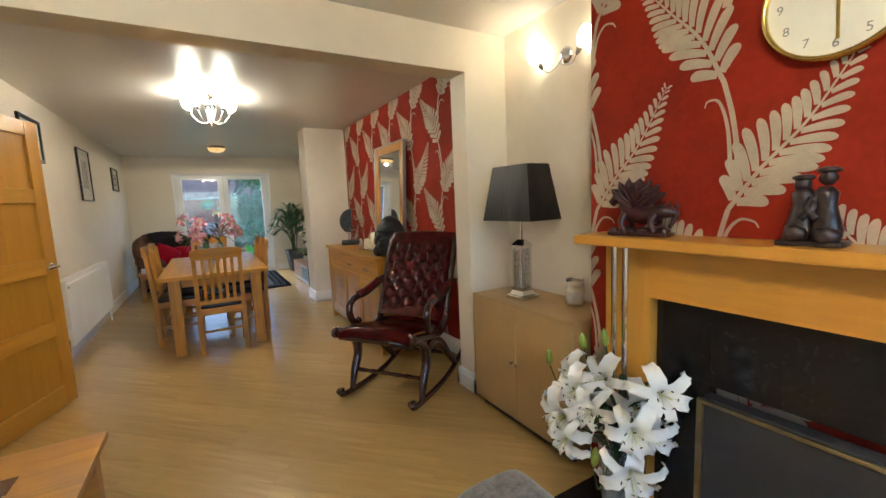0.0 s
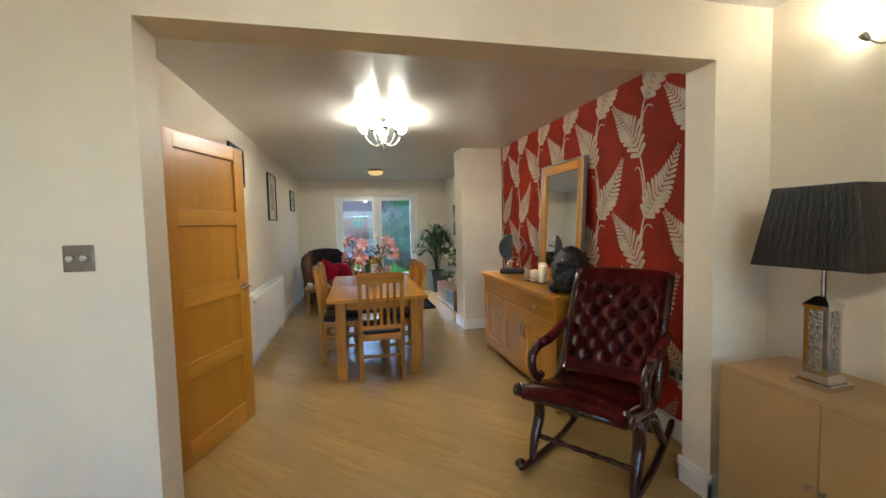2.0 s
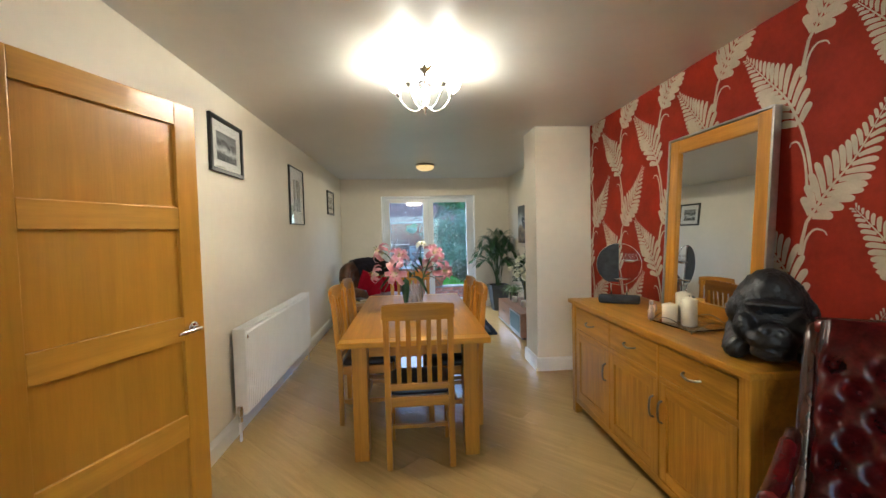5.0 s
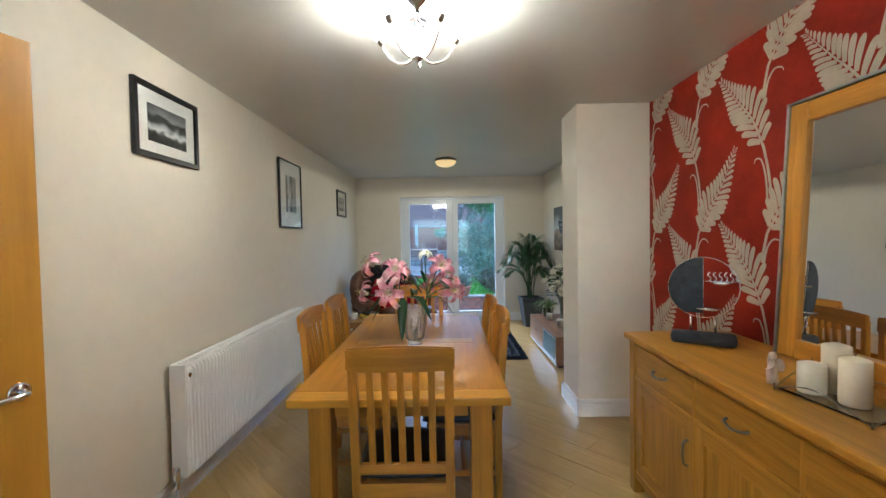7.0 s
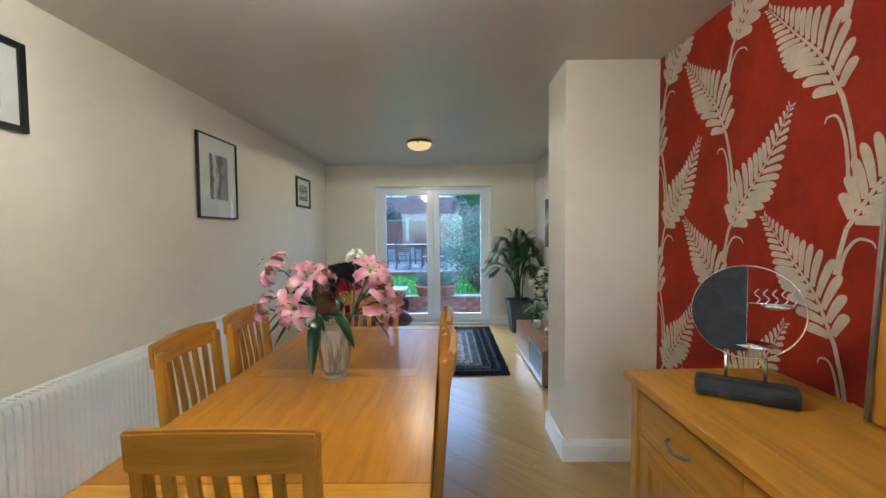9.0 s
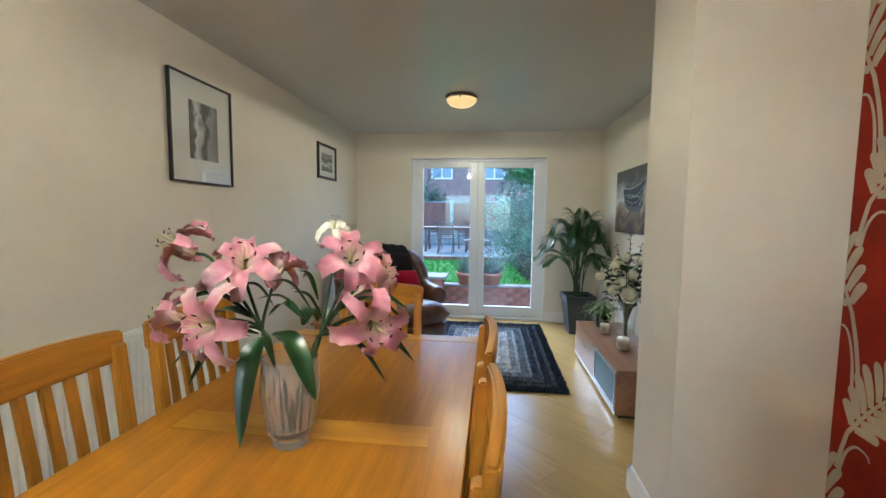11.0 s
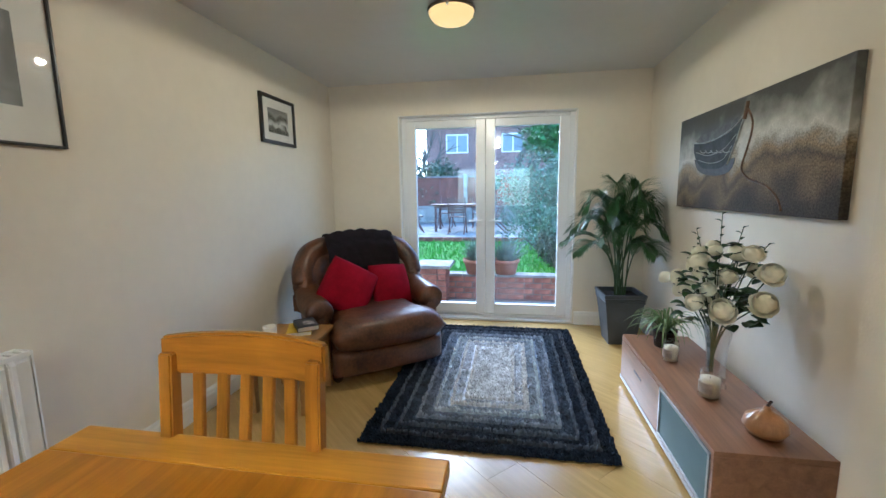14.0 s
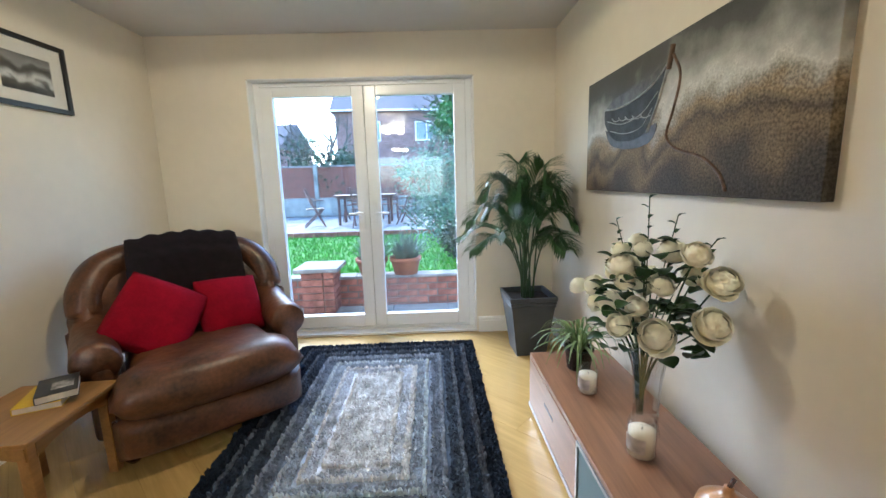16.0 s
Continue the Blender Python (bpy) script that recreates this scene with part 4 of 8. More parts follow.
def fireplace():
    f = thing("fireplace", pose(0, 0, 0), "beech fire surround with a black granite insert", "fireplace")
    yc = 0.35
    part("mantel_shelf", box((CHIM_X - 0.20, -0.37, 1.125), (CHIM_X - 0.002, 1.075, 1.163), 0.006), MANTEL, f)
    part("frieze", box((CHIM_X - 0.10, -0.12, 0.93), (CHIM_X - 0.002, 0.80, 1.1245), 0.003), MANTEL, f)
    for a, b in ((0.80, 1.0), (-0.32, -0.12)):
        col = part("pilaster", box((CHIM_X - 0.09, a + 0.002, 0.045), (CHIM_X - 0.002, b, 1.1245), 0.004), MANTEL_Z, f)
        for k in (0.105, 0.155):
            part("inlay_rod", tube(bmesh.new(), [(CHIM_X - 0.092, a + k, 0.06), (CHIM_X - 0.092, a + k, 1.12)], 0.013, 14), CHROME, col, "polished steel rod")
    for a, b, low in ((0.601, 0.7995, 0.045), (-0.12, 0.079, 0.045), (0.08, 0.60, 0.64)):
        part("granite_slip", box((CHIM_X - 0.045, a, low), (CHIM_X - 0.002, b, 0.9295), 0.002), GRANITE, f, "polished black granite slip")
    part("hearth", box((CHIM_X - 0.42, -0.38, 0), (CHIM_X - 0.002, 1.06, 0.044), 0.005), GRANITE, f, "black granite hearth")
    brass = material("antique_brass", (0.42, 0.36, 0.24), 0.28, 1.0)
    part("fire_box", box((CHIM_X - 0.10, 0.082, 0.046), (CHIM_X - 0.046, 0.598, 0.62), 0.004), material("fire_grey_enamel", (0.035, 0.036, 0.04), 0.4), f, "dark gas fire front")
    part("fire_trim", boxes(((CHIM_X - 0.115, 0.07, 0.60), (CHIM_X - 0.1005, 0.61, 0.614)), ((CHIM_X - 0.115, 0.59, 0.05), (CHIM_X - 0.1005, 0.61, 0.60)), ((CHIM_X - 0.115, 0.07, 0.05), (CHIM_X - 0.1005, 0.09, 0.60)), bevel=0.003), brass, f, "brass trim")


fireplace()


def coffee_table():
    x0, x1, y0, y1, H = -0.86, -0.225, 0.85, 1.955, 0.45
    t = thing("coffee_table", pose(0, 0, 0), "rustic orange pine coffee table with dark knots", "coffee table")
    part("top", box((x0, y0, H - 0.03), (x1, y1, H), 0.006), PINE, t)
    part("apron", box((x0 + 0.05, y0 + 0.05, H - 0.11), (x1 - 0.05, y1 - 0.05, H - 0.0305), 0.003), PINE, t)
    for x in (x0 + 0.03, x1 - 0.10):
        for y in (y0 + 0.03, y1 - 0.10):
            part("leg", box((0, 0, 0), (0.07, 0.07, H - 0.031), 0.006), PINE, t, "", False, pose(x, y, 0))
    part("corner_inlay", box((x0 + 0.31, y1 - 0.31, H - 0.002), (x0 + 0.43, y1 - 0.20, H + 0.0008), 0), DARK_WOOD, t, "dark square inlay")


coffee_table()


# ---- ceiling and wall lights ----
def glow(name, color, strength, body=(0.9, 0.88, 0.82)):
    m = bpy.data.materials.new(name)
    m.use_nodes = True
    b = m.node_tree.nodes["Principled BSDF"]
    b.inputs["Base Color"].default_value = rgb(body)
    b.inputs["Roughness"].default_value = 0.2
    b.inputs["Emission Color"].default_value = rgb(color)
    b.inputs["Emission Strength"].default_value = strength
    return m


LIT_SHADE = glow("lit_glass_shade", (1.0, 0.84, 0.62), 19.0)
LIT_WALL = glow("lit_wall_shade", (1.0, 0.82, 0.56), 2.4)
LIT_BOWL = glow("lit_alabaster_bowl", (1.0, 0.60, 0.22), 0.15, (0.40, 0.25, 0.10))


def tulip(bm, m):
    lathe(bm, [(0.012, 0.0), (0.022, 0.012), (0.036, 0.035), (0.042, 0.06), (0.038, 0.085), (0.033, 0.105), (0.030, 0.105), (0.035, 0.082), (0.038, 0.06), (0.030, 0.034), (0.012, 0.012)], 20, m, False)


def chandelier():
    c = thing("chandelier", pose(0.33, 4.27, TOP), "chrome chandelier with five lit glass tulip shades; its unseen lounge copy is added fill", "chandelier", "chandeliers")
    part("ceiling_rose", lathe(bmesh.new(), [(0.06, -0.001), (0.06, -0.012), (0.045, -0.03), (0.015, -0.045), (0.012, -0.06)], 28), CHROME, c, "", True)
    rod = tube(bmesh.new(), [(0, 0, -0.05), (0, 0, -0.235)], 0.005)
    lathe(rod, [(0.004, -0.285), (0.007, -0.27), (0.005, -0.262), (0.016, -0.252), (0.022, -0.24), (0.016, -0.225), (0.006, -0.215)], 16)
    part("stem", rod, CHROME, c, "", True)
    part("glass_vase", lathe(bmesh.new(), [(0.02, -0.235), (0.035, -0.20), (0.048, -0.14), (0.043, -0.095), (0.041, -0.095), (0.046, -0.14), (0.033, -0.20), (0.018, -0.233)], 24, None, False), CRYSTAL, c, "clear glass centre vase", True)
    arm = tube(bmesh.new(), curve([(0.012, 0, -0.235), (0.055, 0, -0.258), (0.11, 0, -0.24), (0.15, 0, -0.195), (0.165, 0, -0.165)], 6), 0.0045)
    cup = lathe(bmesh.new(), [(0.007, 0), (0.013, 0.008), (0.016, 0.03), (0.012, 0.036)], 16, pose(0.163, 0, -0.168, 0, 18, 0))
    sh = bmesh.new()
    tulip(sh, pose(0.172, 0, -0.142, 0, 18, 0))
    a0 = part("arm", arm, CHROME, c, "", True)
    b0 = part("lamp_holder", cup, PEWTER, c, "", True)
    s0 = part("shade", sh, LIT_SHADE, c, "lit frosted tulip shade", True)
    for k in range(5):
        m = pose(0, 0, 0, 0, 0, 360 * (k + 0.25) / 5)
        for p in (a0, b0, s0):
            if k == 0:
                p.matrix_basis = m
            else:
                again(p, m)
    return c


# Unseen copy added in the lounge; its glowing shades fill in light there.
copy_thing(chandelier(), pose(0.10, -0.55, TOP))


def ceiling_bowl():
    c = thing("ceiling_lamp", pose(0.45, 7.74, TOP), "round flush ceiling lamp with a lit alabaster bowl", "ceiling lamp")
    part("mount_ring", lathe(bmesh.new(), [(0.125, -0.001), (0.14, -0.012), (0.142, -0.022), (0.13, -0.03), (0.118, -0.03)], 36), PEWTER, c, "dark metal ring", True)
    part("bowl", lathe(bmesh.new(), [(0.135, -0.028), (0.128, -0.05), (0.105, -0.075), (0.06, -0.092), (0.012, -0.098)], 36), LIT_BOWL, c, "lit marbled glass bowl", True)
    for k in range(3):
        a = math.tau * k / 3 + 0.5
        part("clip", blob(bmesh.new(), (0.137 * math.cos(a), 0.137 * math.sin(a), -0.033), (0.009, 0.009, 0.012), 2), CHROME, c)


ceiling_bowl()


def wall_light():
    w = thing("wall_light", pose(LOUNGE_R, 1.57, 2.10), "chrome two-arm wall light with lit tulip shades", "wall light")
    part("back_plate", lathe(bmesh.new(), [(0.05, 0.001), (0.05, 0.008), (0.036, 0.022), (0.012, 0.03)], 24, pose(0, 0, 0, 0, -90, 0)), CHROME, w, "", True)
    for sgn in (-1, 1):
        part("arm", tube(bmesh.new(), curve([(-0.03, 0, -0.005), (-0.05, sgn * 0.03, -0.06), (-0.055, sgn * 0.09, -0.07), (-0.06, sgn * 0.135, -0.03)], 6), 0.004), CHROME, w, "", True)
        part("lamp_holder", lathe(bmesh.new(), [(0.008, -0.02), (0.014, 0), (0.015, 0.02)], 14, pose(-0.06, sgn * 0.138, -0.025, -sgn * 38, 0, 0)), PEWTER, w, "", True)
        sh = bmesh.new()
        tulip(sh, pose(-0.06, sgn * 0.148, -0.012, -sgn * 38, 0, 0))
        part("shade", sh, LIT_WALL, w, "lit frosted tulip shade", True)


wall_light()


# ---- lounge things ----
def table_lamp():
    t = thing("table_lamp", pose(1.785, 1.695, 0.7355, 0, 0, 4), "mirrored crystal table lamp with a black pleated shade", "table lamp")
    silver = material("bevelled_mirror", (0.72, 0.73, 0.74), 0.06, 1.0, spread=0.05, scale=12)
    crush = material("crushed_crystal", (0.62, 0.64, 0.66), 0.15, 0.9, spread=0.7, scale=70, bump=1.0, bump_scale=110)
    part("foot", boxes(((-0.068, -0.068, 0), (0.068, 0.068, 0.022)), ((-0.055, -0.055, 0.022), (0.055, 0.055, 0.03)), bevel=0.003), silver, t)
    bm = bmesh.new()
    for (z0, a), (z1, b) in (((0.03, 0.052), (0.05, 0.040)), ((0.05, 0.040), (0.31, 0.040)), ((0.31, 0.044), (0.318, 0.044)), ((0.318, 0.044), (0.35, 0.016))):
        v = [bm.verts.new((x * s, y * s, z)) for z, s in ((z0, a), (z1, b)) for x, y in ((-1, -1), (1, -1), (1, 1), (-1, 1))]
        for i in range(4):
            bm.faces.new((v[i], v[(i + 1) % 4], v[4 + (i + 1) % 4], v[4 + i]))
        bm.faces.new(v[4:])
        bm.faces.new(v[3::-1])
    part("column", bm, silver, t, "mirrored column")
    for k in range(4):
        part("crystal_panel", box((-0.022, -0.0435, 0.065), (0.022, -0.0402, 0.298), 0.001), crush, t, "crushed crystal panel", False, pose(0, 0, 0, 0, 0, 90 * k))
    part("neck", tube(bmesh.new(), [(0, 0, 0.35), (0, 0, 0.475)], 0.008), CHROME, t)
    silk = material("black_pleated_silk", (0.010, 0.010, 0.011), 0.30, spread=0.6, grain="z", bump=0.5, spec=0.5)
    bm = bmesh.new()
    n = 26
    z0, z1 = 0.463, 0.772
    lo, hi = (0.125, 0.19), (0.085, 0.138)
    ring = []
    for z, (a, b), inn in ((z0, lo, 0), (z1, hi, 0), (z1, hi, 0.004), (z0, lo, 0.004)):
        loop = []
        for sx, sy, tx, ty in ((-1, -1, 1, -1), (1, -1, 1, 1), (1, 1, -1, 1), (-1, 1, -1, -1)):
            for k in range(n):
                f = k / n
                wob = 0.0004 * (k % 2)
                x, y = (sx + (tx - sx) * f) * (a - inn - wob), (sy + (ty - sy) * f) * (b - inn - wob)
                loop.append(bm.verts.new((x, y, z)))
        ring.append(loop)
    m4 = 4 * n
    for p, q in zip(ring, ring[1:] + ring[:1]):
        for i in range(m4):
            bm.faces.new((p[i], p[(i + 1) % m4], q[(i + 1) % m4], q[i]))
    bmesh.ops.recalc_face_normals(bm, faces=bm.faces)
    part("shade", bm, silk, t, "black pleated fabric shade")
    part("shade_ring", tube(bmesh.new(), [(-0.12, 0, 0.468), (0.12, 0, 0.468)], 0.002), STEEL, t)


table_lamp()


def jar_candle(m, r, h, wax, label, lid=False, name="jar_candle"):
    t = thing(name, m, label, "candle")
    g = part("glass_jar", lathe(bmesh.new(), [(r * 0.92, 0), (r, 0.006), (r, h * 0.86), (r * 0.9, h * 0.93), (r * 0.9, h), (r * 0.85, h), (r * 0.85, h * 0.93), (r * 0.94, h * 0.85), (r * 0.94, 0.008), (0.002, 0.007)], 28, None, False), THIN, t, "clear glass jar", True)
    part("wax", lathe(bmesh.new(), [(r * 0.92, 0.009), (r * 0.92, h * 0.70), (0.004, h * 0.69)], 24), wax, t, "pale wax", True)
    part("wick", tube(bmesh.new(), [(0, 0, h * 0.685), (0.001, 0, h * 0.76)], 0.0012, 6), BLACK, t)
    lab = bmesh.new()
    ring = []
    for z in (h * 0.22, h * 0.60):
        ring.append([lab.verts.new((1.012 * r * math.cos(a), 1.012 * r * math.sin(a), z)) for a in [radians(150 + 9 * k) for k in range(13)]])
    for i in range(12):
        lab.faces.new((ring[0][i], ring[0][i + 1], ring[1][i + 1], ring[1][i]))
    bmesh.ops.solidify(lab, geom=lab.faces[:], thickness=-0.0006)
    part("paper_label", lab, material("printed_label", (0.70, 0.62, 0.57), 0.6, spread=0.2, scale=30), t, "printed paper label")
    if lid:
        part("lid", lathe(bmesh.new(), [(r * 0.95, h), (r * 0.95, h + 0.012), (r * 0.5, h + 0.02), (r * 0.45, h + 0.03), (0.004, h + 0.032)], 24), CRYSTAL, t, "glass lid", True)
    return t


CREAM_WAX = material("cream_wax", (0.75, 0.68, 0.52), 0.5, spread=0.04, scale=6)
jar_candle(pose(1.90, 1.40, 0.7355), 0.05, 0.13, CREAM_WAX, "glass jar candle with a printed label on the cabinet", True)


def rocking_chair():
    c = thing("rocking_chair", pose(1.424, 2.583, 0, 0, 0, -54), "oxblood button-back leather rocking chair with dark carved frame", "rocking chair")
    hw = 0.276
    for s in (-1, 1):
        x = s * hw
        rock = curve([(x, -0.47, 0.075), (x, -0.45, 0.04), (x, -0.36, 0.026), (x, -0.1, 0.017), (x, 0.15, 0.035), (x, 0.36, 0.09), (x, 0.45, 0.13)], 7)
        part("rocker", tube(bmesh.new(), rock, [0.030, 0.030] + [0.020] * (len(rock) - 4) + [0.017, 0.014], 10), DARK_WOOD, c, "", True)
        leg = curve([(x, -0.34, 0.03), (x, -0.30, 0.15), (x, -0.245, 0.27), (x, -0.275, 0.38), (x, -0.36, 0.44)], 6)
        part("front_leg", tube(bmesh.new(), leg, [0.018 + 0.012 * math.sin(math.pi * i / (len(leg) - 1)) + 0.006 * (i / len(leg)) for i in range(len(leg))], 10), DARK_WOOD, c, "", True)
        leg = curve([(x, -0.265, 0.30), (x, -0.15, 0.37), (x, -0.03, 0.33), (x, 0.10, 0.20), (x, 0.24, 0.07)], 6)
        part("back_leg", tube(bmesh.new(), leg, [0.022 + 0.010 * math.sin(math.pi * i / (len(leg) - 1)) for i in range(len(leg))], 10), DARK_WOOD, c, "", True)
        sx = s * (hw + 0.002)
        rail = curve([(sx, -0.44, 0.475), (sx, -0.40, 0.465), (sx, -0.2, 0.425), (sx, -0.03, 0.40), (sx, 0.075, 0.46), (sx, 0.14, 0.60), (sx, 0.235, 0.82), (sx, 0.325, 1.0), (sx, 0.37, 1.045)], 7)
        part("side_frame", tube(bmesh.new(), rail, [0.036, 0.034] + [0.027] * (len(rail) - 4) + [0.026, 0.024], 12, None, 1.1), DARK_WOOD, c, "", True)
        ax = s * (hw + 0.028)
        arm = curve([(ax, 0.19, 0.735), (ax, 0.08, 0.70), (ax, -0.06, 0.665), (ax + s * 0.004, -0.20, 0.655), (ax + s * 0.004, -0.265, 0.61), (ax, -0.265, 0.53), (ax - s * 0.008, -0.225, 0.48), (ax - s * 0.01, -0.18, 0.49)], 6)
        a = part("arm", tube(bmesh.new(), arm, 0.025, 10), DARK_WOOD, c, "", True)
        pad = [p + Vector((0, 0, 0.012)) for p in curve([(ax, 0.13, 0.722), (ax, 0.03, 0.69), (ax, -0.08, 0.668), (ax, -0.17, 0.662)], 6)]
        part("arm_pad", tube(bmesh.new(), pad, [0.012] + [0.026] * (len(pad) - 2) + [0.012], 10), OXBLOOD, a, "oxblood leather arm pad", True)
        part("scroll", lathe(bmesh.new(), [(0.004, -0.012), (0.034, -0.01), (0.038, 0), (0.034, 0.01), (0.012, 0.016), (0.004, 0.018)], 18, pose(s * (hw + 0.024), -0.445, 0.475, 0, s * 90, 0)), DARK_WOOD, c, "", True)
    for y, z in ((-0.28, 0.155), (0.09, 0.20)):
        st = [(-hw + 0.01 + (2 * hw - 0.02) * i / 20, y, z) for i in range(21)]
        part("stretcher", tube(bmesh.new(), st, [0.010 + 0.006 * abs(math.sin(i * 0.9)) for i in range(21)], 10), DARK_WOOD, c, "", True)
    part("seat_rail", tube(bmesh.new(), [(-hw, -0.42, 0.44), (hw, -0.42, 0.44)], 0.024, 10), DARK_WOOD, c, "", True)
    # seat roll
    bm = bmesh.new()
    prof = [(-0.455, 0.465), (-0.46, 0.50), (-0.43, 0.528), (-0.36, 0.53), (-0.25, 0.51), (-0.1, 0.47), (0.0, 0.45), (0.05, 0.47)]
    cur = [(p.x, p.y) for p in curve([(*p, 0) for p in prof], 4)]
    n = 12
    rows = []
    for y, z in cur:
        rows.append([bm.verts.new((hw * 0.97 * (2 * i / n - 1), y, z - 0.035 * abs(2 * i / n - 1) ** 4)) for i in range(n + 1)])
    for a, b in zip(rows, rows[1:]):
        for i in range(n):
            bm.faces.new((a[i], a[i + 1], b[i + 1], b[i]))
    bmesh.ops.solidify(bm, geom=bm.faces[:], thickness=0.05)
    bmesh.ops.recalc_face_normals(bm, faces=bm.faces)
    part("seat", bm, OXBLOOD, c, "oxblood leather seat", True)
    # buttoned back
    spine = curve([(0, 0.02, 0.455), (0, 0.075, 0.50), (0, 0.125, 0.60), (0, 0.205, 0.79), (0, 0.285, 0.97), (0, 0.345, 1.06)], 18)
    N, M = len(spine) - 1, 80
    bm = bmesh.new()
    rows = []
    buttons = []
    du, dv = 0.112, 0.070
    length = 0.0
    for j, p in enumerate(spine):
        if j:
            length += (p - spine[j - 1]).length
        d = (spine[min(j + 1, N)] - spine[max(j - 1, 0)]).normalized()
        nrm = Vector((0, -d.z, d.y))
        row = []
        for i in range(M + 1):
            u = (2 * i / M - 1)
            x = u * (hw - 0.008)
            a, b = x / du + length / (2 * dv), x / du - length / (2 * dv)
            h = abs(math.sin(math.pi * a) * math.sin(math.pi * b)) ** 0.5
            ca, cb = round(a), round(b)
            bx, bv = (ca + cb) * du / 2, (ca - cb) * dv
            dist = math.hypot(x - bx, length - bv)
            edge = min(1.0, (1 - abs(u)) * 7) * min(1.0, max(0.0, (length - 0.06) * 14)) * min(1.0, max(0.0, (0.66 - length) * 10))
            inside = abs(bx) < hw - 0.05 and 0.09 < bv < 0.60
            full = 0.014 * h + 0.040 * (1 - math.exp(-(dist / 0.024) ** 2) if inside else 1.0)
            roll = 0.050 * min(1.0, (1 - abs(u)) * 9) ** 0.5
            depth = edge * full + (1 - edge) * roll
            row.append(bm.verts.new(Vector((x, p.y, p.z)) + nrm * depth))
        rows.append(row)
    for a, b in zip(rows, rows[1:]):
        for i in range(M):
            bm.faces.new((a[i], a[i + 1], b[i + 1], b[i]))
    bmesh.ops.solidify(bm, geom=bm.faces[:], thickness=0.03)
    bmesh.ops.recalc_face_normals(bm, faces=bm.faces)
    back = part("backrest", bm, OXBLOOD, c, "deep-buttoned oxblood leather back", True)
    top = tube(bmesh.new(), curve([(-hw, 0.352, 1.045), (-0.1, 0.352, 1.058), (0.1, 0.352, 1.058), (hw, 0.352, 1.045)], 6), 0.035, 12)
    part("top_roll", top, OXBLOOD, c, "", True)
    acc, k = 0.0, 0
    for j in range(1, N + 1):
        acc += (spine[j] - spine[j - 1]).length
        if acc >= (k + 1) * dv:
            k += 1
            d = (spine[min(j + 1, N)] - spine[j - 1]).normalized()
            nrm = Vector((0, -d.z, d.y))
            if 0.09 < k * dv < 0.60:
                for q in range(-5, 6):
                    if (q - k) % 2 == 0 and abs(q * du / 2) < hw - 0.05:
                        part("button", blob(bmesh.new(), Vector((q * du / 2, spine[j].y, spine[j].z)) + nrm * 0.006, (0.009, 0.009, 0.009), 1), OXBLOOD, back)


rocking_chair()


def light_switch():
    s = thing("light_switch", pose(-0.881, BEAM_Y0, 1.311), "brushed steel double dimmer switch on the wall", "light switch")
    part("plate", box((-0.045, -0.007, -0.045), (0.045, -0.0005, 0.045), 0.002), PEWTER, s)
    for x in (-0.02, 0.02):
        part("knob", lathe(bmesh.new(), [(0.012, 0), (0.011, 0.013), (0.008, 0.015)], 20, pose(x, -0.007, 0, 90, 0, 0)), CHROME, s, "chrome dimmer knob", True)


light_switch()


def socket(m):
    s = thing("wall_socket", m, "steel wall socket above the skirting", "socket")
    part("plate", box((-0.004, -0.07, -0.042), (0.006, 0.07, 0.042), 0.002), STEEL, s)
    for y in (-0.035, 0.035):
        part("outlet", box((0.006, y - 0.02, -0.02), (0.008, y + 0.02, 0.015), 0.001), BLACK, s)


socket(pose(RIGHT - 0.0045, 2.62, 0.42, 0, 0, 180))


def clock():
    c = thing("wall_clock", pose(CHIM_X - 0.004, 0.335, 1.83, 0, -90, 0), "round wall clock with gold rim and cream face", "clock")
    gold = material("gold_rim", (0.75, 0.55, 0.16), 0.2, 1.0)
    part("rim", lathe(bmesh.new(), [(0.158, 0.014), (0.158, 0), (0.17, 0.0), (0.173, 0.02), (0.166, 0.032), (0.158, 0.03), (0.158, 0.014)], 48, None, False), gold, c, "gold metal rim", True)
    part("face", lathe(bmesh.new(), [(0.1578, 0.001), (0.1578, 0.012), (0.004, 0.0125)], 48), material("clock_face", (0.72, 0.71, 0.62), 0.5, spread=0.02), c, "cream face")
    grey = material("clock_numeral", (0.25, 0.25, 0.24), 0.6)
    for k in range(1, 13):
        cu = bpy.data.curves.new("numeral", "FONT")
        cu.body, cu.size, cu.align_x, cu.align_y, cu.extrude = str(k), 0.034, "CENTER", "CENTER", 0.0004
        tmp = bpy.data.objects.new("tmp", cu)
        me = bpy.data.meshes.new_from_object(tmp)
        bpy.data.objects.remove(tmp)
        me.materials.append(grey)
        o = new("numeral", me)
        o.parent = c
        a = math.tau * k / 12
        # face plane: local x is up the wall, local -y is to the reader's right
        o.matrix_basis = Matrix.Translation((0.128 * math.cos(a), -0.128 * math.sin(a), 0.0135)) @ pose(0, 0, 0, 0, 0, -90)
    for a, l, w in ((radians(58), 0.075, 0.005), (radians(178), 0.12, 0.004)):
        part("clock_hand", box((-0.02, -w, 0.0145), (l, w, 0.0155), 0.0005), gold, c, "gold pointer", False, pose(0, 0, 0, 0, 0, -math.degrees(a)))


clock()


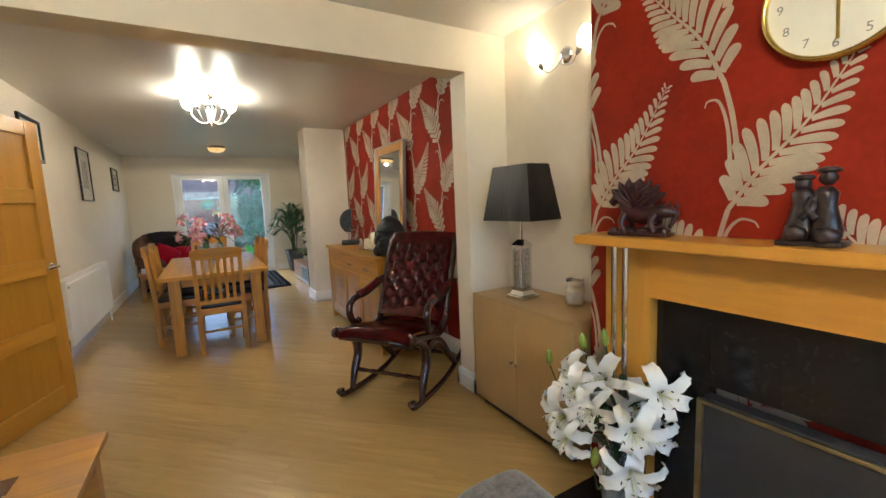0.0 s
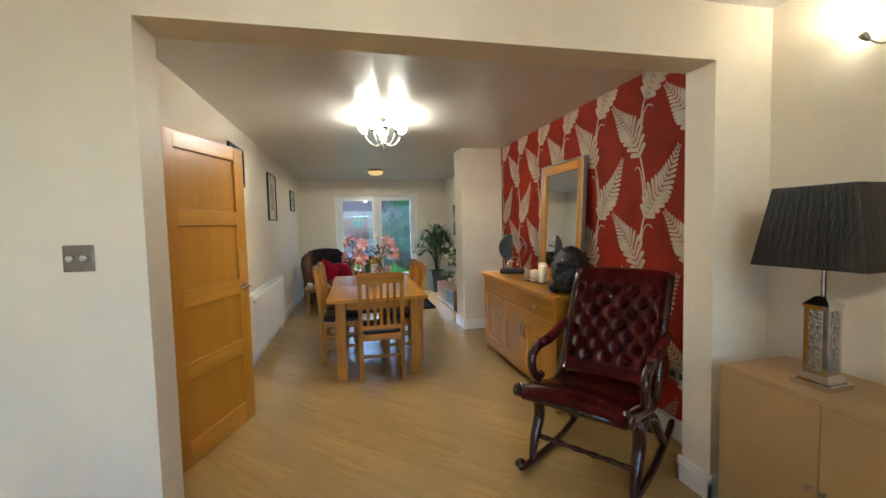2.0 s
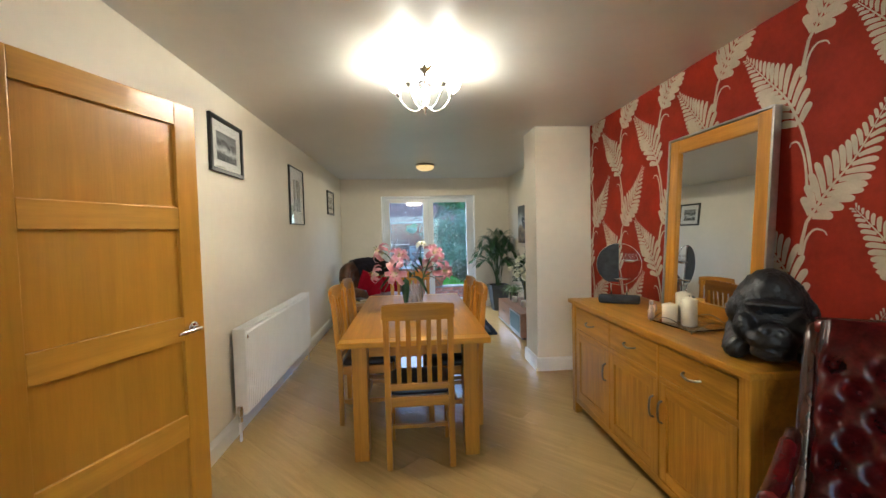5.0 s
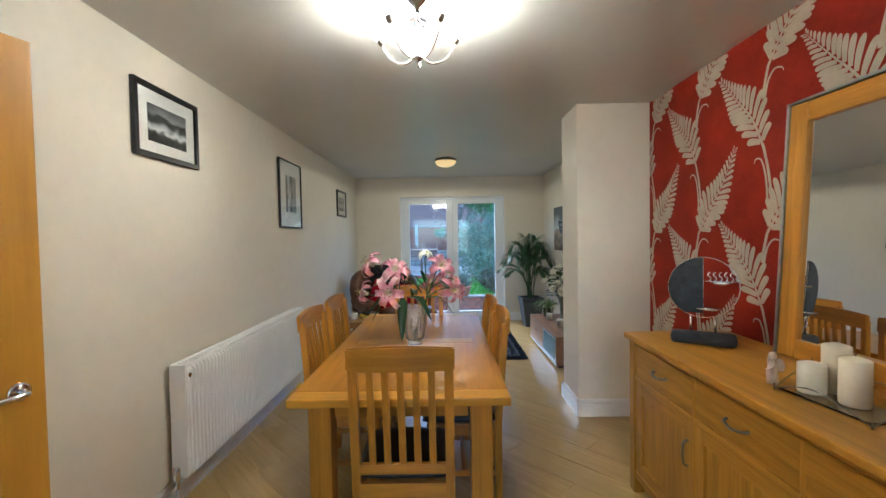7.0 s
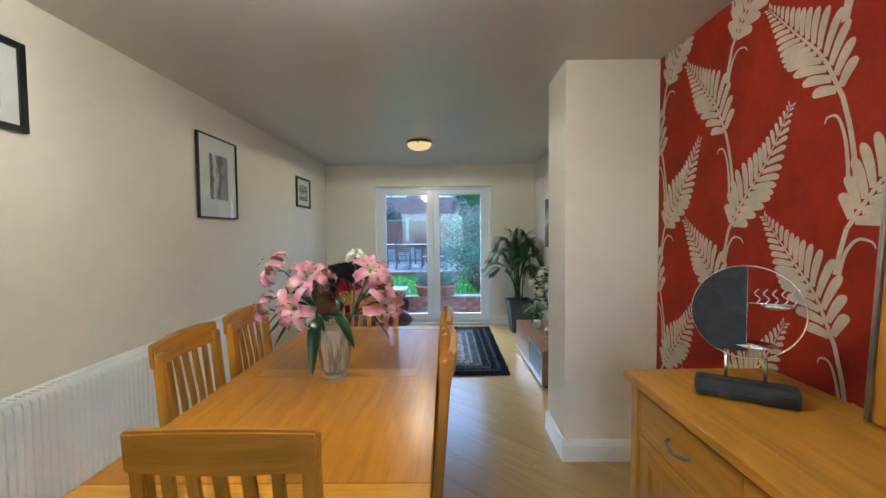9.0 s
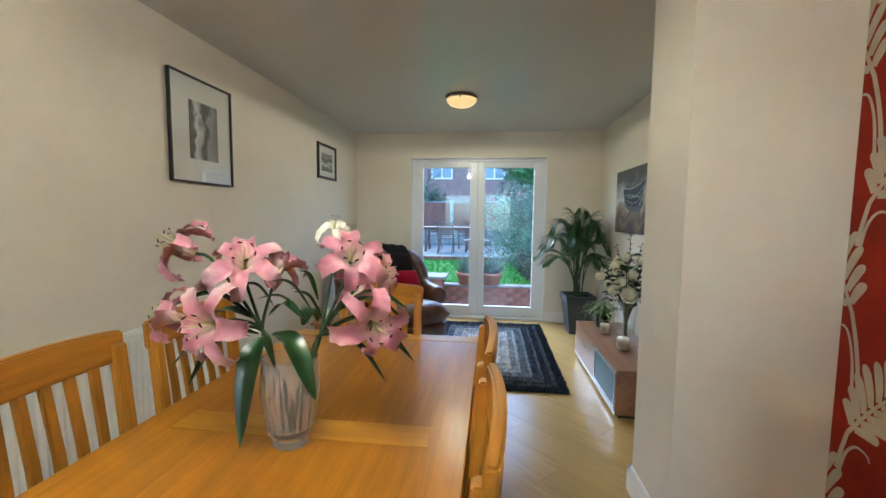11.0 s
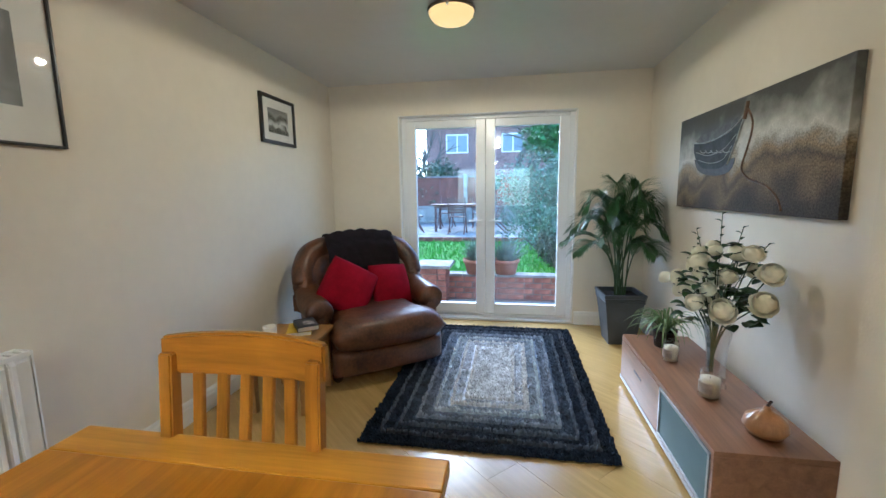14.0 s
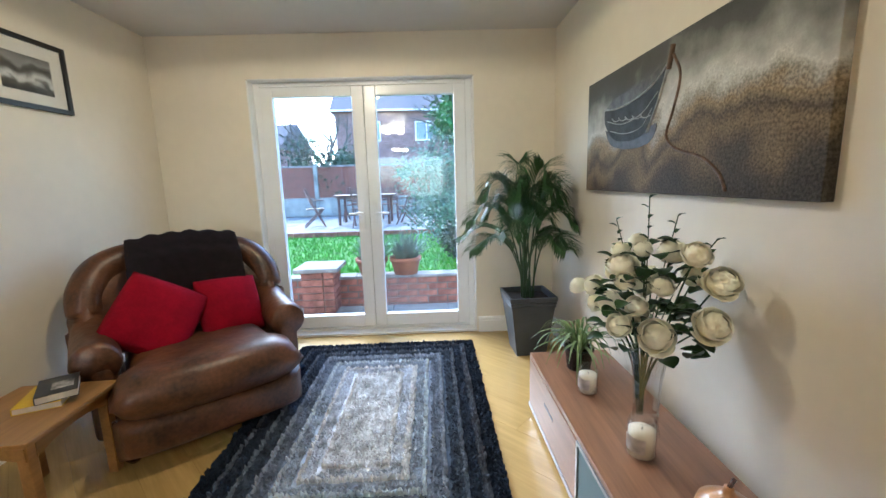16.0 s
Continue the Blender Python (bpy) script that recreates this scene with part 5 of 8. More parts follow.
def dragon_ornament():
    """Crouching winged dragon carved in resin; it faces along +y."""
    bm = bmesh.new()
    rnd = random.Random(3)
    add_box(bm, (-0.04, -0.105, 0), (0.04, 0.105, 0.014), 0.006)
    for k in range(9):
        blob(bm, (rnd.uniform(-0.03, 0.03), -0.09 + 0.0225 * k, 0.016), (0.018, 0.018, 0.014), 2, 0.5, 3.0)
    body = curve([(0, -0.10, 0.03), (0.012, -0.115, 0.075), (0, -0.075, 0.085), (0, -0.03, 0.075), (0, 0.03, 0.085), (0, 0.062, 0.125), (0, 0.085, 0.135), (0, 0.108, 0.118)], 5)
    n = len(body)
    tube(bm, body, [0.006 + 0.026 * math.sin(math.pi * min(1.0, (i / n) * 1.08)) ** 1.5 + (0.010 if i > n - 7 else 0) for i in range(n)], 10)
    for i in range(2, n - 1, 2):
        p = body[i] + Vector((0, 0, 0.018))
        blade(bm, [p, p + Vector((0, -0.006, 0.012)), p + Vector((0, -0.013, 0.026))], [0.006, 0.004, 0.0006], Vector((1, 0, 0)), 0.2)
    for sx in (-1, 1):
        for y in (-0.06, 0.045):
            tube(bm, curve([(sx * 0.018, y, 0.08), (sx * 0.034, y + 0.008, 0.05), (sx * 0.03, y - 0.004, 0.016)], 4), [0.013, 0.013, 0.012, 0.011, 0.010, 0.009, 0.009, 0.010, 0.012], 8)
        blade(bm, [Vector((sx * 0.008, 0.082, 0.15)), Vector((sx * 0.014, 0.068, 0.168)), Vector((sx * 0.016, 0.05, 0.176))], [0.005, 0.004, 0.0006])
        root = Vector((sx * 0.02, 0.015, 0.105))
        for k in range(6):
            a = radians(38 + 24 * k)
            tip = root + Vector((sx * 0.02, math.cos(a) * 0.095, math.sin(a) * 0.098 + 0.006))
            mid = root.lerp(tip, 0.55) + Vector((sx * 0.012, 0, 0.008))
            blade(bm, [root, root.lerp(mid, 0.5), mid, mid.lerp(tip, 0.5), tip], [0.006, 0.014, 0.018, 0.012, 0.001], Vector((sx, 0, 0)), 0.3)
            tube(bm, [root, mid, tip], [0.006, 0.0045, 0.0015], 6)
    ob = new("dragon_statue", link_mesh("dragon_statue", bm, material("plum_resin", (0.055, 0.014, 0.016), 0.35, spread=0.4, bump=0.6, bump_scale=60), True))
    ob.matrix_basis = pose(CHIM_X - 0.10, 0.84, 1.1635, 0, 0, 8) @ Matrix.Scale(1.05, 4)
    return tagged(ob, "dark plum resin dragon statue with spread wings on the mantel", "statue")


def couple_statue():
    bm = bmesh.new()
    add_box(bm, (-0.05, -0.095, 0), (0.05, 0.095, 0.02), 0.006)
    for y, lean in ((0.04, 1), (-0.045, -1)):
        lathe(bm, [(0.035, 0), (0.045, 0.04), (0.034, 0.09), (0.028, 0.13), (0.036, 0.17), (0.018, 0.195)], 14, pose(0, y, 0.018, lean * 4, 0, 0))
        blob(bm, (0, y - lean * 0.008, 0.245 if lean < 0 else 0.225), (0.026, 0.026, 0.03), 2, 0.2, 4)
        blob(bm, (0, y - lean * 0.008, 0.27 if lean < 0 else 0.248), (0.036, 0.036, 0.012), 2)
        tube(bm, curve([(-0.01, y - lean * 0.03, 0.18), (-0.04, y - lean * 0.05, 0.14), (-0.05, y - lean * 0.02, 0.10)], 4), 0.012, 8)
        blob(bm, (-0.03, y, 0.045), (0.035, 0.04, 0.035), 2, 0.4, 4)
    ob = new("statue", link_mesh("statue", bm, material("bronze_resin", (0.05, 0.035, 0.035), 0.3, 0.3, spread=0.6, scale=25), True))
    ob.matrix_basis = pose(CHIM_X - 0.11, 0.33, 1.1635) @ Matrix.Scale(0.74, 4)
    tagged(ob, "small dark bronze resin statue of two seated figures", "statue")


couple_statue()


# ---- flowers ----


def lily_material(name, ramp, reach):
    """Petal colour from the throat outwards, with fine veins."""
    m = bpy.data.materials.new(name)
    m.use_nodes = True
    nt = m.node_tree
    N, L = nt.nodes, nt.links
    tc = N.new("ShaderNodeTexCoord")
    ln = N.new("ShaderNodeVectorMath")
    ln.operation = "LENGTH"
    L.new(tc.outputs["Object"], ln.inputs[0])
    nz = N.new("ShaderNodeTexNoise")
    nz.inputs["Scale"].default_value, nz.inputs["Detail"].default_value = 45.0, 4.0
    L.new(tc.outputs["Object"], nz.inputs[0])
    ad = N.new("ShaderNodeMath")
    ad.operation = "MULTIPLY_ADD"
    ad.inputs[1].default_value = 0.035
    L.new(nz.outputs[0], ad.inputs[0])
    L.new(ln.outputs["Value"], ad.inputs[2])
    mr = N.new("ShaderNodeMapRange")
    mr.inputs[1].default_value, mr.inputs[2].default_value = 0.012, reach
    L.new(ad.outputs[0], mr.inputs[0])
    cr = N.new("ShaderNodeValToRGB")
    e = cr.color_ramp.elements
    e[0].position, e[0].color = 0.0, rgb(ramp[0][1])
    e[1].position, e[1].color = 1.0, rgb(ramp[-1][1])
    for p, c in ramp[1:-1]:
        e.new(p).color = rgb(c)
    L.new(mr.outputs[0], cr.inputs[0])
    b = N["Principled BSDF"]
    L.new(cr.outputs[0], b.inputs["Base Color"])
    b.inputs["Roughness"].default_value = 0.42
    b.inputs["Sheen Weight"].default_value = 0.15
    bu = N.new("ShaderNodeBump")
    bu.inputs["Strength"].default_value, bu.inputs["Distance"].default_value = 0.25, 0.003
    L.new(nz.outputs[0], bu.inputs["Height"])
    L.new(bu.outputs[0], b.inputs["Normal"])
    return m


PINK = lily_material("pink_lily_petal", [(0.0, (0.50, 0.48, 0.16)), (0.30, (0.70, 0.52, 0.46)), (0.50, (0.66, 0.36, 0.38)), (0.70, (0.55, 0.20, 0.26)), (0.86, (0.60, 0.28, 0.32)), (1.0, (0.74, 0.50, 0.48))], 0.125)
IVORY = material("ivory_petal", (0.78, 0.70, 0.50), 0.45, spread=0.08, scale=18, second=(0.80, 0.77, 0.66))
WHITE_PETAL = material("white_lily_petal", (0.80, 0.80, 0.76), 0.45, spread=0.05, scale=14)
LEAF = material("glossy_leaf", (0.020, 0.062, 0.014), 0.28, spread=0.35, scale=7, second=(0.010, 0.035, 0.010))
STEM = material("green_stem", (0.035, 0.075, 0.02), 0.45, spread=0.2)
ANTHER = material("dark_anther", (0.035, 0.008, 0.006), 0.7, spread=0.2)
PISTIL = material("yellow_pistil", (0.55, 0.55, 0.18), 0.4, spread=0.1)
BUD = material("green_bud", (0.28, 0.40, 0.06), 0.4, spread=0.2)


def blade(bm, line, widths, up=Vector((0, 0, 1)), cup=0.25, wave=0.0):
    """A petal or leaf along a line, cupped across; widths are half widths."""
    prev = None
    n = 4
    for i, p in enumerate(line):
        d = (line[min(i + 1, len(line) - 1)] - line[max(0, i - 1)]).normalized()
        side = d.cross(up)
        if side.length < 1e-4:
            side = Vector((1, 0, 0))
        side.normalize()
        nn = side.cross(d).normalized()
        row = []
        for k in range(-n // 2, n // 2 + 1):
            f = 2 * k / n
            row.append(bm.verts.new(p + side * (f * widths[i]) + nn * (cup * widths[i] * f * f + wave * widths[i] * math.sin(i * 1.7 + 9 * f) * abs(f))))
        if prev:
            for k in range(n):
                bm.faces.new((prev[k], prev[k + 1], row[k + 1], row[k]))
        prev = row


def lily_flower(parent, place, way, size, petal, seed, wilt=0.0, name="flower"):
    rnd = random.Random(seed)
    q = Vector(way).to_track_quat("Z", "Y").to_matrix().to_4x4()
    base = Matrix.Translation(place) @ q @ pose(0, 0, 0, 0, 0, rnd.uniform(0, 60))
    bm = bmesh.new()
    for k in range(6):
        t = bmesh.new()
        w = (0.275 if k % 2 else 0.19) * size * rnd.uniform(0.92, 1.08)
        fl = rnd.uniform(0.85, 1.15)
        pts = [(0.03, 0, 0.0), (0.13, 0, 0.30), (0.36, 0, 0.56 - 0.1 * wilt), (0.68 * fl, 0, 0.62 - 0.25 * wilt), (0.93 * fl, 0, 0.42 - 0.4 * wilt), (0.99 * fl, 0, 0.16 - 0.5 * wilt + rnd.uniform(-0.12, 0.12)), (0.90 * fl, 0, 0.02 - 0.5 * wilt)]
        line = [p * size for p in curve(pts, 4)]
        m = len(line) - 1
        ws = [w * (0.18 + 0.82 * math.sin(math.pi * min(1.0, 0.08 + 0.92 * (i / m)) ** 0.9) ** 0.8) * (1 if i < m else 0.2) for i in range(m + 1)]
        ws = [max(0.004 * size, v) for v in ws]
        blade(t, line, ws, Vector((0, 0, 1)), 0.34, 0.16)
        t.transform(pose(0, 0, 0, 0, 0, 60 * k + rnd.uniform(-8, 8)))
        merge(bm, t)
    fl = part(name, bm, petal, parent, "", True, base)
    st, an = bmesh.new(), bmesh.new()
    for k in range(6):
        a = math.tau * k / 6 + 0.3
        tip = Vector((0.30 * math.cos(a), 0.30 * math.sin(a), 0.98)) * size
        tube(st, curve([(0, 0, 0.1 * size), (tip.x * 0.35, tip.y * 0.35, 0.6 * size), tip], 4), 0.010 * size, 5)
        blob(an, tip, (0.025 * size, 0.085 * size, 0.022 * size), 1, 0, 1, pose(0, 0, 0, 30, 0, math.degrees(a)))
    tube(st, curve([(0, 0, 0.1 * size), (0.03 * size, 0, 0.7 * size), (0.08 * size, 0, 1.18 * size)], 4), 0.016 * size, 6)
    part("stamen", st, PISTIL, fl, "pale yellow stamens", True)
    part("anther", an, ANTHER, fl, "dark anthers", True)
    return fl


def leaf(parent, root, tip, width, seed, mat=LEAF, droop=0.25):
    rnd = random.Random(seed)
    root, tip = Vector(root), Vector(tip)
    mid = (root + tip) / 2 + Vector((0, 0, droop * (tip - root).length))
    line = curve([root, mid, tip], 6)
    m = len(line) - 1
    bm = bmesh.new()
    blade(bm, line, [max(0.0008, width * math.sin(math.pi * (0.04 + 0.955 * i / m)) ** 0.75) for i in range(m + 1)], Vector((rnd.uniform(-0.2, 0.2), rnd.uniform(-0.2, 0.2), 1)), 0.35)
    return part("leaf", bm, mat, parent, "", True)


def cut_vase(m, h, r0, r1, r2, label, name="vase"):
    """Cut crystal: an upright-fluted body; r0 foot, r1 belly, r2 rim."""
    v = thing(name, m, label, "vase")
    bm = bmesh.new()
    n = 48
    rings = []
    prof = [(r0, 0.0, 1), (r0 * 1.02, 0.02, 1), ((r0 + r1) / 2, 0.2 * h, 1), (r1, 0.62 * h, 1), (r1 * 0.97, 0.8 * h, 1), (r2, h, 0), (r2 - 0.006, h, 0), (r1 * 0.97 - 0.008, 0.8 * h, 0), (r1 - 0.008, 0.62 * h, 0), ((r0 + r1) / 2 - 0.008, 0.2 * h, 0), (r0 - 0.01, 0.03, 0), (0.003, 0.028, 0)]
    for r, z, cut in prof:
        rings.append([bm.verts.new(((r - cut * 0.0028 * (i % 2)) * math.cos(math.tau * i / n), (r - cut * 0.0028 * (i % 2)) * math.sin(math.tau * i / n), z)) for i in range(n)])
    for p, q in zip(rings, rings[1:]):
        for i in range(n):
            bm.faces.new((p[i], p[(i + 1) % n], q[(i + 1) % n], q[i]))
    bm.faces.new(rings[0][::-1])
    bm.faces.new(rings[-1])
    part("glass", bm, FROSTED, v, "clear cut glass")
    return v


def stem(parent, pts, r=0.004):
    return part("stem", tube(bmesh.new(), curve(pts, 6), r, 7), STEM, parent, "", True)


def pink_lilies():
    X, Y, Z = 0.235, 5.015, 0.753
    cut_vase(pose(X, Y, Z), 0.225, 0.045, 0.073, 0.069, "cut crystal vase on the dining table")
    f = thing("lily_bouquet", pose(X, Y, Z + 0.03), "bunch of pink lilies with long glossy leaves", "flowers")
    L = lambda x, y, z: (x - X, y - Y, z - Z - 0.03)  # noqa: E731
    heads = [((0.304, 5.15, 1.285), (0.15, -0.45, 0.9), 0.056, IVORY, 0.85), ((0.105, 5.04, 1.185), (0.35, -0.6, 0.62), 0.108, PINK, 0.1), ((0.39, 5.03, 1.215), (0.35, -0.75, 0.45), 0.098, PINK, 0.2), ((0.455, 4.975, 1.09), (0.55, -0.8, -0.08), 0.100, PINK, 0.3), ((0.415, 5.15, 1.165), (0.75, -0.4, 0.3), 0.080, PINK, 0.25), ((0.10, 4.955, 1.075), (-0.15, -0.95, 0.12), 0.108, PINK, 0.0), ((0.0, 5.0, 1.235), (-0.75, -0.35, 0.5), 0.095, PINK, 0.3), ((-0.04, 5.0, 1.065), (-0.9, -0.25, 0.25), 0.085, PINK, 0.1), ((0.12, 5.17, 1.16), (-0.1, 0.7, 0.6), 0.085, PINK, 0.1), ((0.33, 5.20, 1.10), (0.3, 0.8, 0.3), 0.085, PINK, 0.1)]
    mains = [(0.25, 5.05, 1.02), (0.16, 5.02, 1.04), (0.31, 5.03, 1.03)]
    for k, (p, w, s, mat, wilt) in enumerate(heads):
        w = Vector(w).normalized()
        main = mains[1] if p[0] < 0.25 else mains[2]
        p0 = Vector(L(*p))
        stem(f, [(0.01 * (k % 3 - 1), 0.01 * (k % 2), 0.0), Vector(L(*main)) * 0.55 + Vector((0, 0, 0.02)), Vector(L(*main)), p0 - w * 0.05, p0 + w * 0.006], 0.0042)
        lily_flower(f, p0, w, s * 0.86, mat, 10 + k, wilt)
    ends = [((0.17, 5.0, 1.03), (0.17, 4.90, 0.80), 0.030), ((0.20, 5.0, 1.04), (0.34, 4.93, 0.91), 0.027), ((0.18, 5.02, 1.08), (0.30, 4.96, 1.09), 0.013), ((0.28, 5.03, 1.06), (0.17, 4.98, 1.13), 0.016), ((0.29, 5.03, 1.09), (0.19, 5.0, 1.17), 0.014), ((0.32, 5.03, 1.05), (0.56, 4.99, 0.99), 0.021), ((0.33, 5.04, 1.08), (0.55, 5.02, 1.10), 0.018), ((0.30, 5.02, 1.03), (0.48, 5.03, 0.92), 0.018), ((0.15, 5.02, 1.03), (-0.03, 4.93, 0.96), 0.022), ((0.14, 5.04, 1.06), (-0.08, 5.05, 0.98), 0.022), ((0.18, 5.04, 1.10), (0.12, 5.0, 1.16), 0.014), ((0.33, 5.08, 1.08), (0.50, 5.20, 1.02), 0.022), ((0.24, 5.08, 1.04), (0.2, 5.26, 1.0), 0.022), ((0.30, 5.04, 1.12), (0.27, 5.0, 1.20), 0.013), ((0.14, 5.02, 1.07), (0.0, 4.92, 1.12), 0.016), ((0.12, 5.03, 1.02), (-0.02, 4.98, 0.90), 0.022), ((0.31, 5.05, 1.06), (0.24, 5.03, 1.14), 0.013)]
    for k, (a, b, w) in enumerate(ends):
        leaf(f, L(*a), L(*b), w, 40 + k)


pink_lilies()


def white_lilies():
    X, Y, Z = 1.52, 0.83, 0.045
    cut_vase(pose(X, Y, Z), 0.33, 0.055, 0.085, 0.09, "clear glass vase standing on the hearth")
    f = thing("lily_bouquet", pose(X, Y, Z + 0.04), "bunch of white lilies with green buds", "flowers")
    rnd = random.Random(8)
    spots = []
    for k in range(7):
        a = radians(100 + 47 * k)
        r = rnd.uniform(0.05, 0.20)
        x, y = min(0.09, -0.04 + r * math.cos(a)), 0.06 + 1.1 * r * math.sin(a)
        z = 0.53 - 0.9 * r + rnd.uniform(-0.06, 0.06)
        spots.append((x, y, z))
    spots += [(-0.14, -0.14, 0.46), (-0.05, -0.17, 0.57), (-0.12, 0.14, 0.38), (-0.16, 0.10, 0.32)]
    for k, (x, y, z) in enumerate(spots):
        w = Vector((x * 2.2 - 0.35, y * 1.8 - 0.25, z - 0.42)).normalized()
        stem(f, [(0.01 * (k % 3 - 1), 0.01 * (k % 2), 0.0), (x * 0.25, y * 0.25, 0.25), Vector((x, y, z)) - w * 0.05, Vector((x, y, z))], 0.004)
        lily_flower(f, (x, y, z), w, rnd.uniform(0.092, 0.118), WHITE_PETAL, 60 + k, 0.1)
    for x, y, z in ((0.06, 0.12, 0.62), (0.0, 0.18, 0.60), (-0.06, 0.32, 0.50), (-0.16, 0.0, 0.24)):
        b = bmesh.new()
        lathe(b, [(0.002, 0), (0.012, 0.015), (0.016, 0.04), (0.011, 0.07), (0.002, 0.085)], 12, pose(x, y, z, rnd.uniform(-20, 20), rnd.uniform(-30, 5), 0))
        part("bud", b, BUD, f, "closed green bud", True)
        stem(f, [(x * 0.3, y * 0.3, 0.28), (x * 0.8, y * 0.8, z - 0.1), (x, y, z + 0.004)], 0.0035)
    for k in range(22):
        a = rnd.uniform(0, math.tau)
        z = rnd.uniform(0.30, 0.5)
        leaf(f, (0.02 * math.cos(a), 0.02 * math.sin(a), z - 0.05), (0.17 * math.cos(a), 0.17 * math.sin(a), z + rnd.uniform(-0.06, 0.10)), 0.017, 90 + k)


white_lilies()
dragon_ornament()


# ---- things on the sideboard ----
def gorilla_head():
    """One carved form: ellipsoids melted together, with sockets, nostrils and mouth cut back."""
    solids = [((0, 0.03, 0.20), (0.122, 0.125, 0.140)), ((0, 0.03, 0.295), (0.065, 0.10, 0.055)), ((0, 0.06, 0.09), (0.145, 0.11, 0.10)), ((0, -0.098, 0.228), (0.088, 0.032, 0.017)), ((0, -0.115, 0.105), (0.078, 0.068, 0.045)), ((0, -0.115, 0.055), (0.066, 0.052, 0.030)), ((0, -0.150, 0.148), (0.034, 0.028, 0.026))]
    cuts = [((0, -0.190, 0.080), (0.062, 0.030, 0.005))]
    for s in (-1, 1):
        solids += [((s * 0.026, -0.160, 0.143), (0.022, 0.022, 0.018)), ((s * 0.085, -0.07, 0.14), (0.035, 0.045, 0.05)), ((s * 0.128, 0.02, 0.185), (0.016, 0.03, 0.038)), ((s * 0.11, 0.0, 0.045), (0.045, 0.08, 0.05))]
        cuts += [((s * 0.040, -0.125, 0.196), (0.026, 0.026, 0.013)), ((s * 0.019, -0.186, 0.145), (0.009, 0.016, 0.008))]
    bm = bmesh.new()
    bmesh.ops.create_icosphere(bm, subdivisions=6, radius=1.0)
    mid = np.array((0.0, 0.0, 0.15))
    way = np.array([v.co[:] for v in bm.verts])
    lo, hi = np.full(len(way), 0.02), np.full(len(way), 0.40)

    def field(p):
        total = np.zeros(len(p))
        for c, r in solids:
            q = np.sqrt((((p - np.array(c)) / np.array(r)) ** 2).sum(1))
            total += np.exp(-(q - 1.0) * min(r) / 0.007)
        f = -0.007 * np.log(np.maximum(total, 1e-30))
        for c, r in cuts:
            q = np.sqrt((((p - np.array(c)) / np.array(r)) ** 2).sum(1))
            f = np.maximum(f, (1.0 - q) * min(r))
        return f
    reach = np.full(len(way), 0.02)
    for step in np.linspace(0.40, 0.02, 96):
        inside = field(mid + way * step) < 0
        reach = np.where((reach <= 0.02) & inside, step, reach)
    for v, d, r in zip(bm.verts, way, reach):
        p = Vector(mid + d * r)
        face = p.y < -0.075 and abs(p.x) < 0.085 and p.z < 0.225
        k = 0.0012 * noise.noise(p * 60) if face else 0.007 * abs(noise.noise(Vector((p.x * 55, p.y * 55, p.z * 30)))) + 0.004 * noise.noise(p * 120)
        p += Vector(d) * k
        p.z = max(p.z, 0.0)
        v.co = p
    for s in (-1, 1):
        blob(bm, (s * 0.040, -0.098, 0.197), (0.010, 0.008, 0.008), 2)
    ob = new("statue", link_mesh("statue", bm, material("black_resin", (0.014, 0.014, 0.016), 0.45, spread=0.4, scale=25, bump=0.3, bump_scale=90), True))
    ob.matrix_basis = pose(1.60, 3.24, 0.8635, 0, 0, -40)
    tagged(ob, "black resin gorilla head statue on the sideboard", "statue")


gorilla_head()


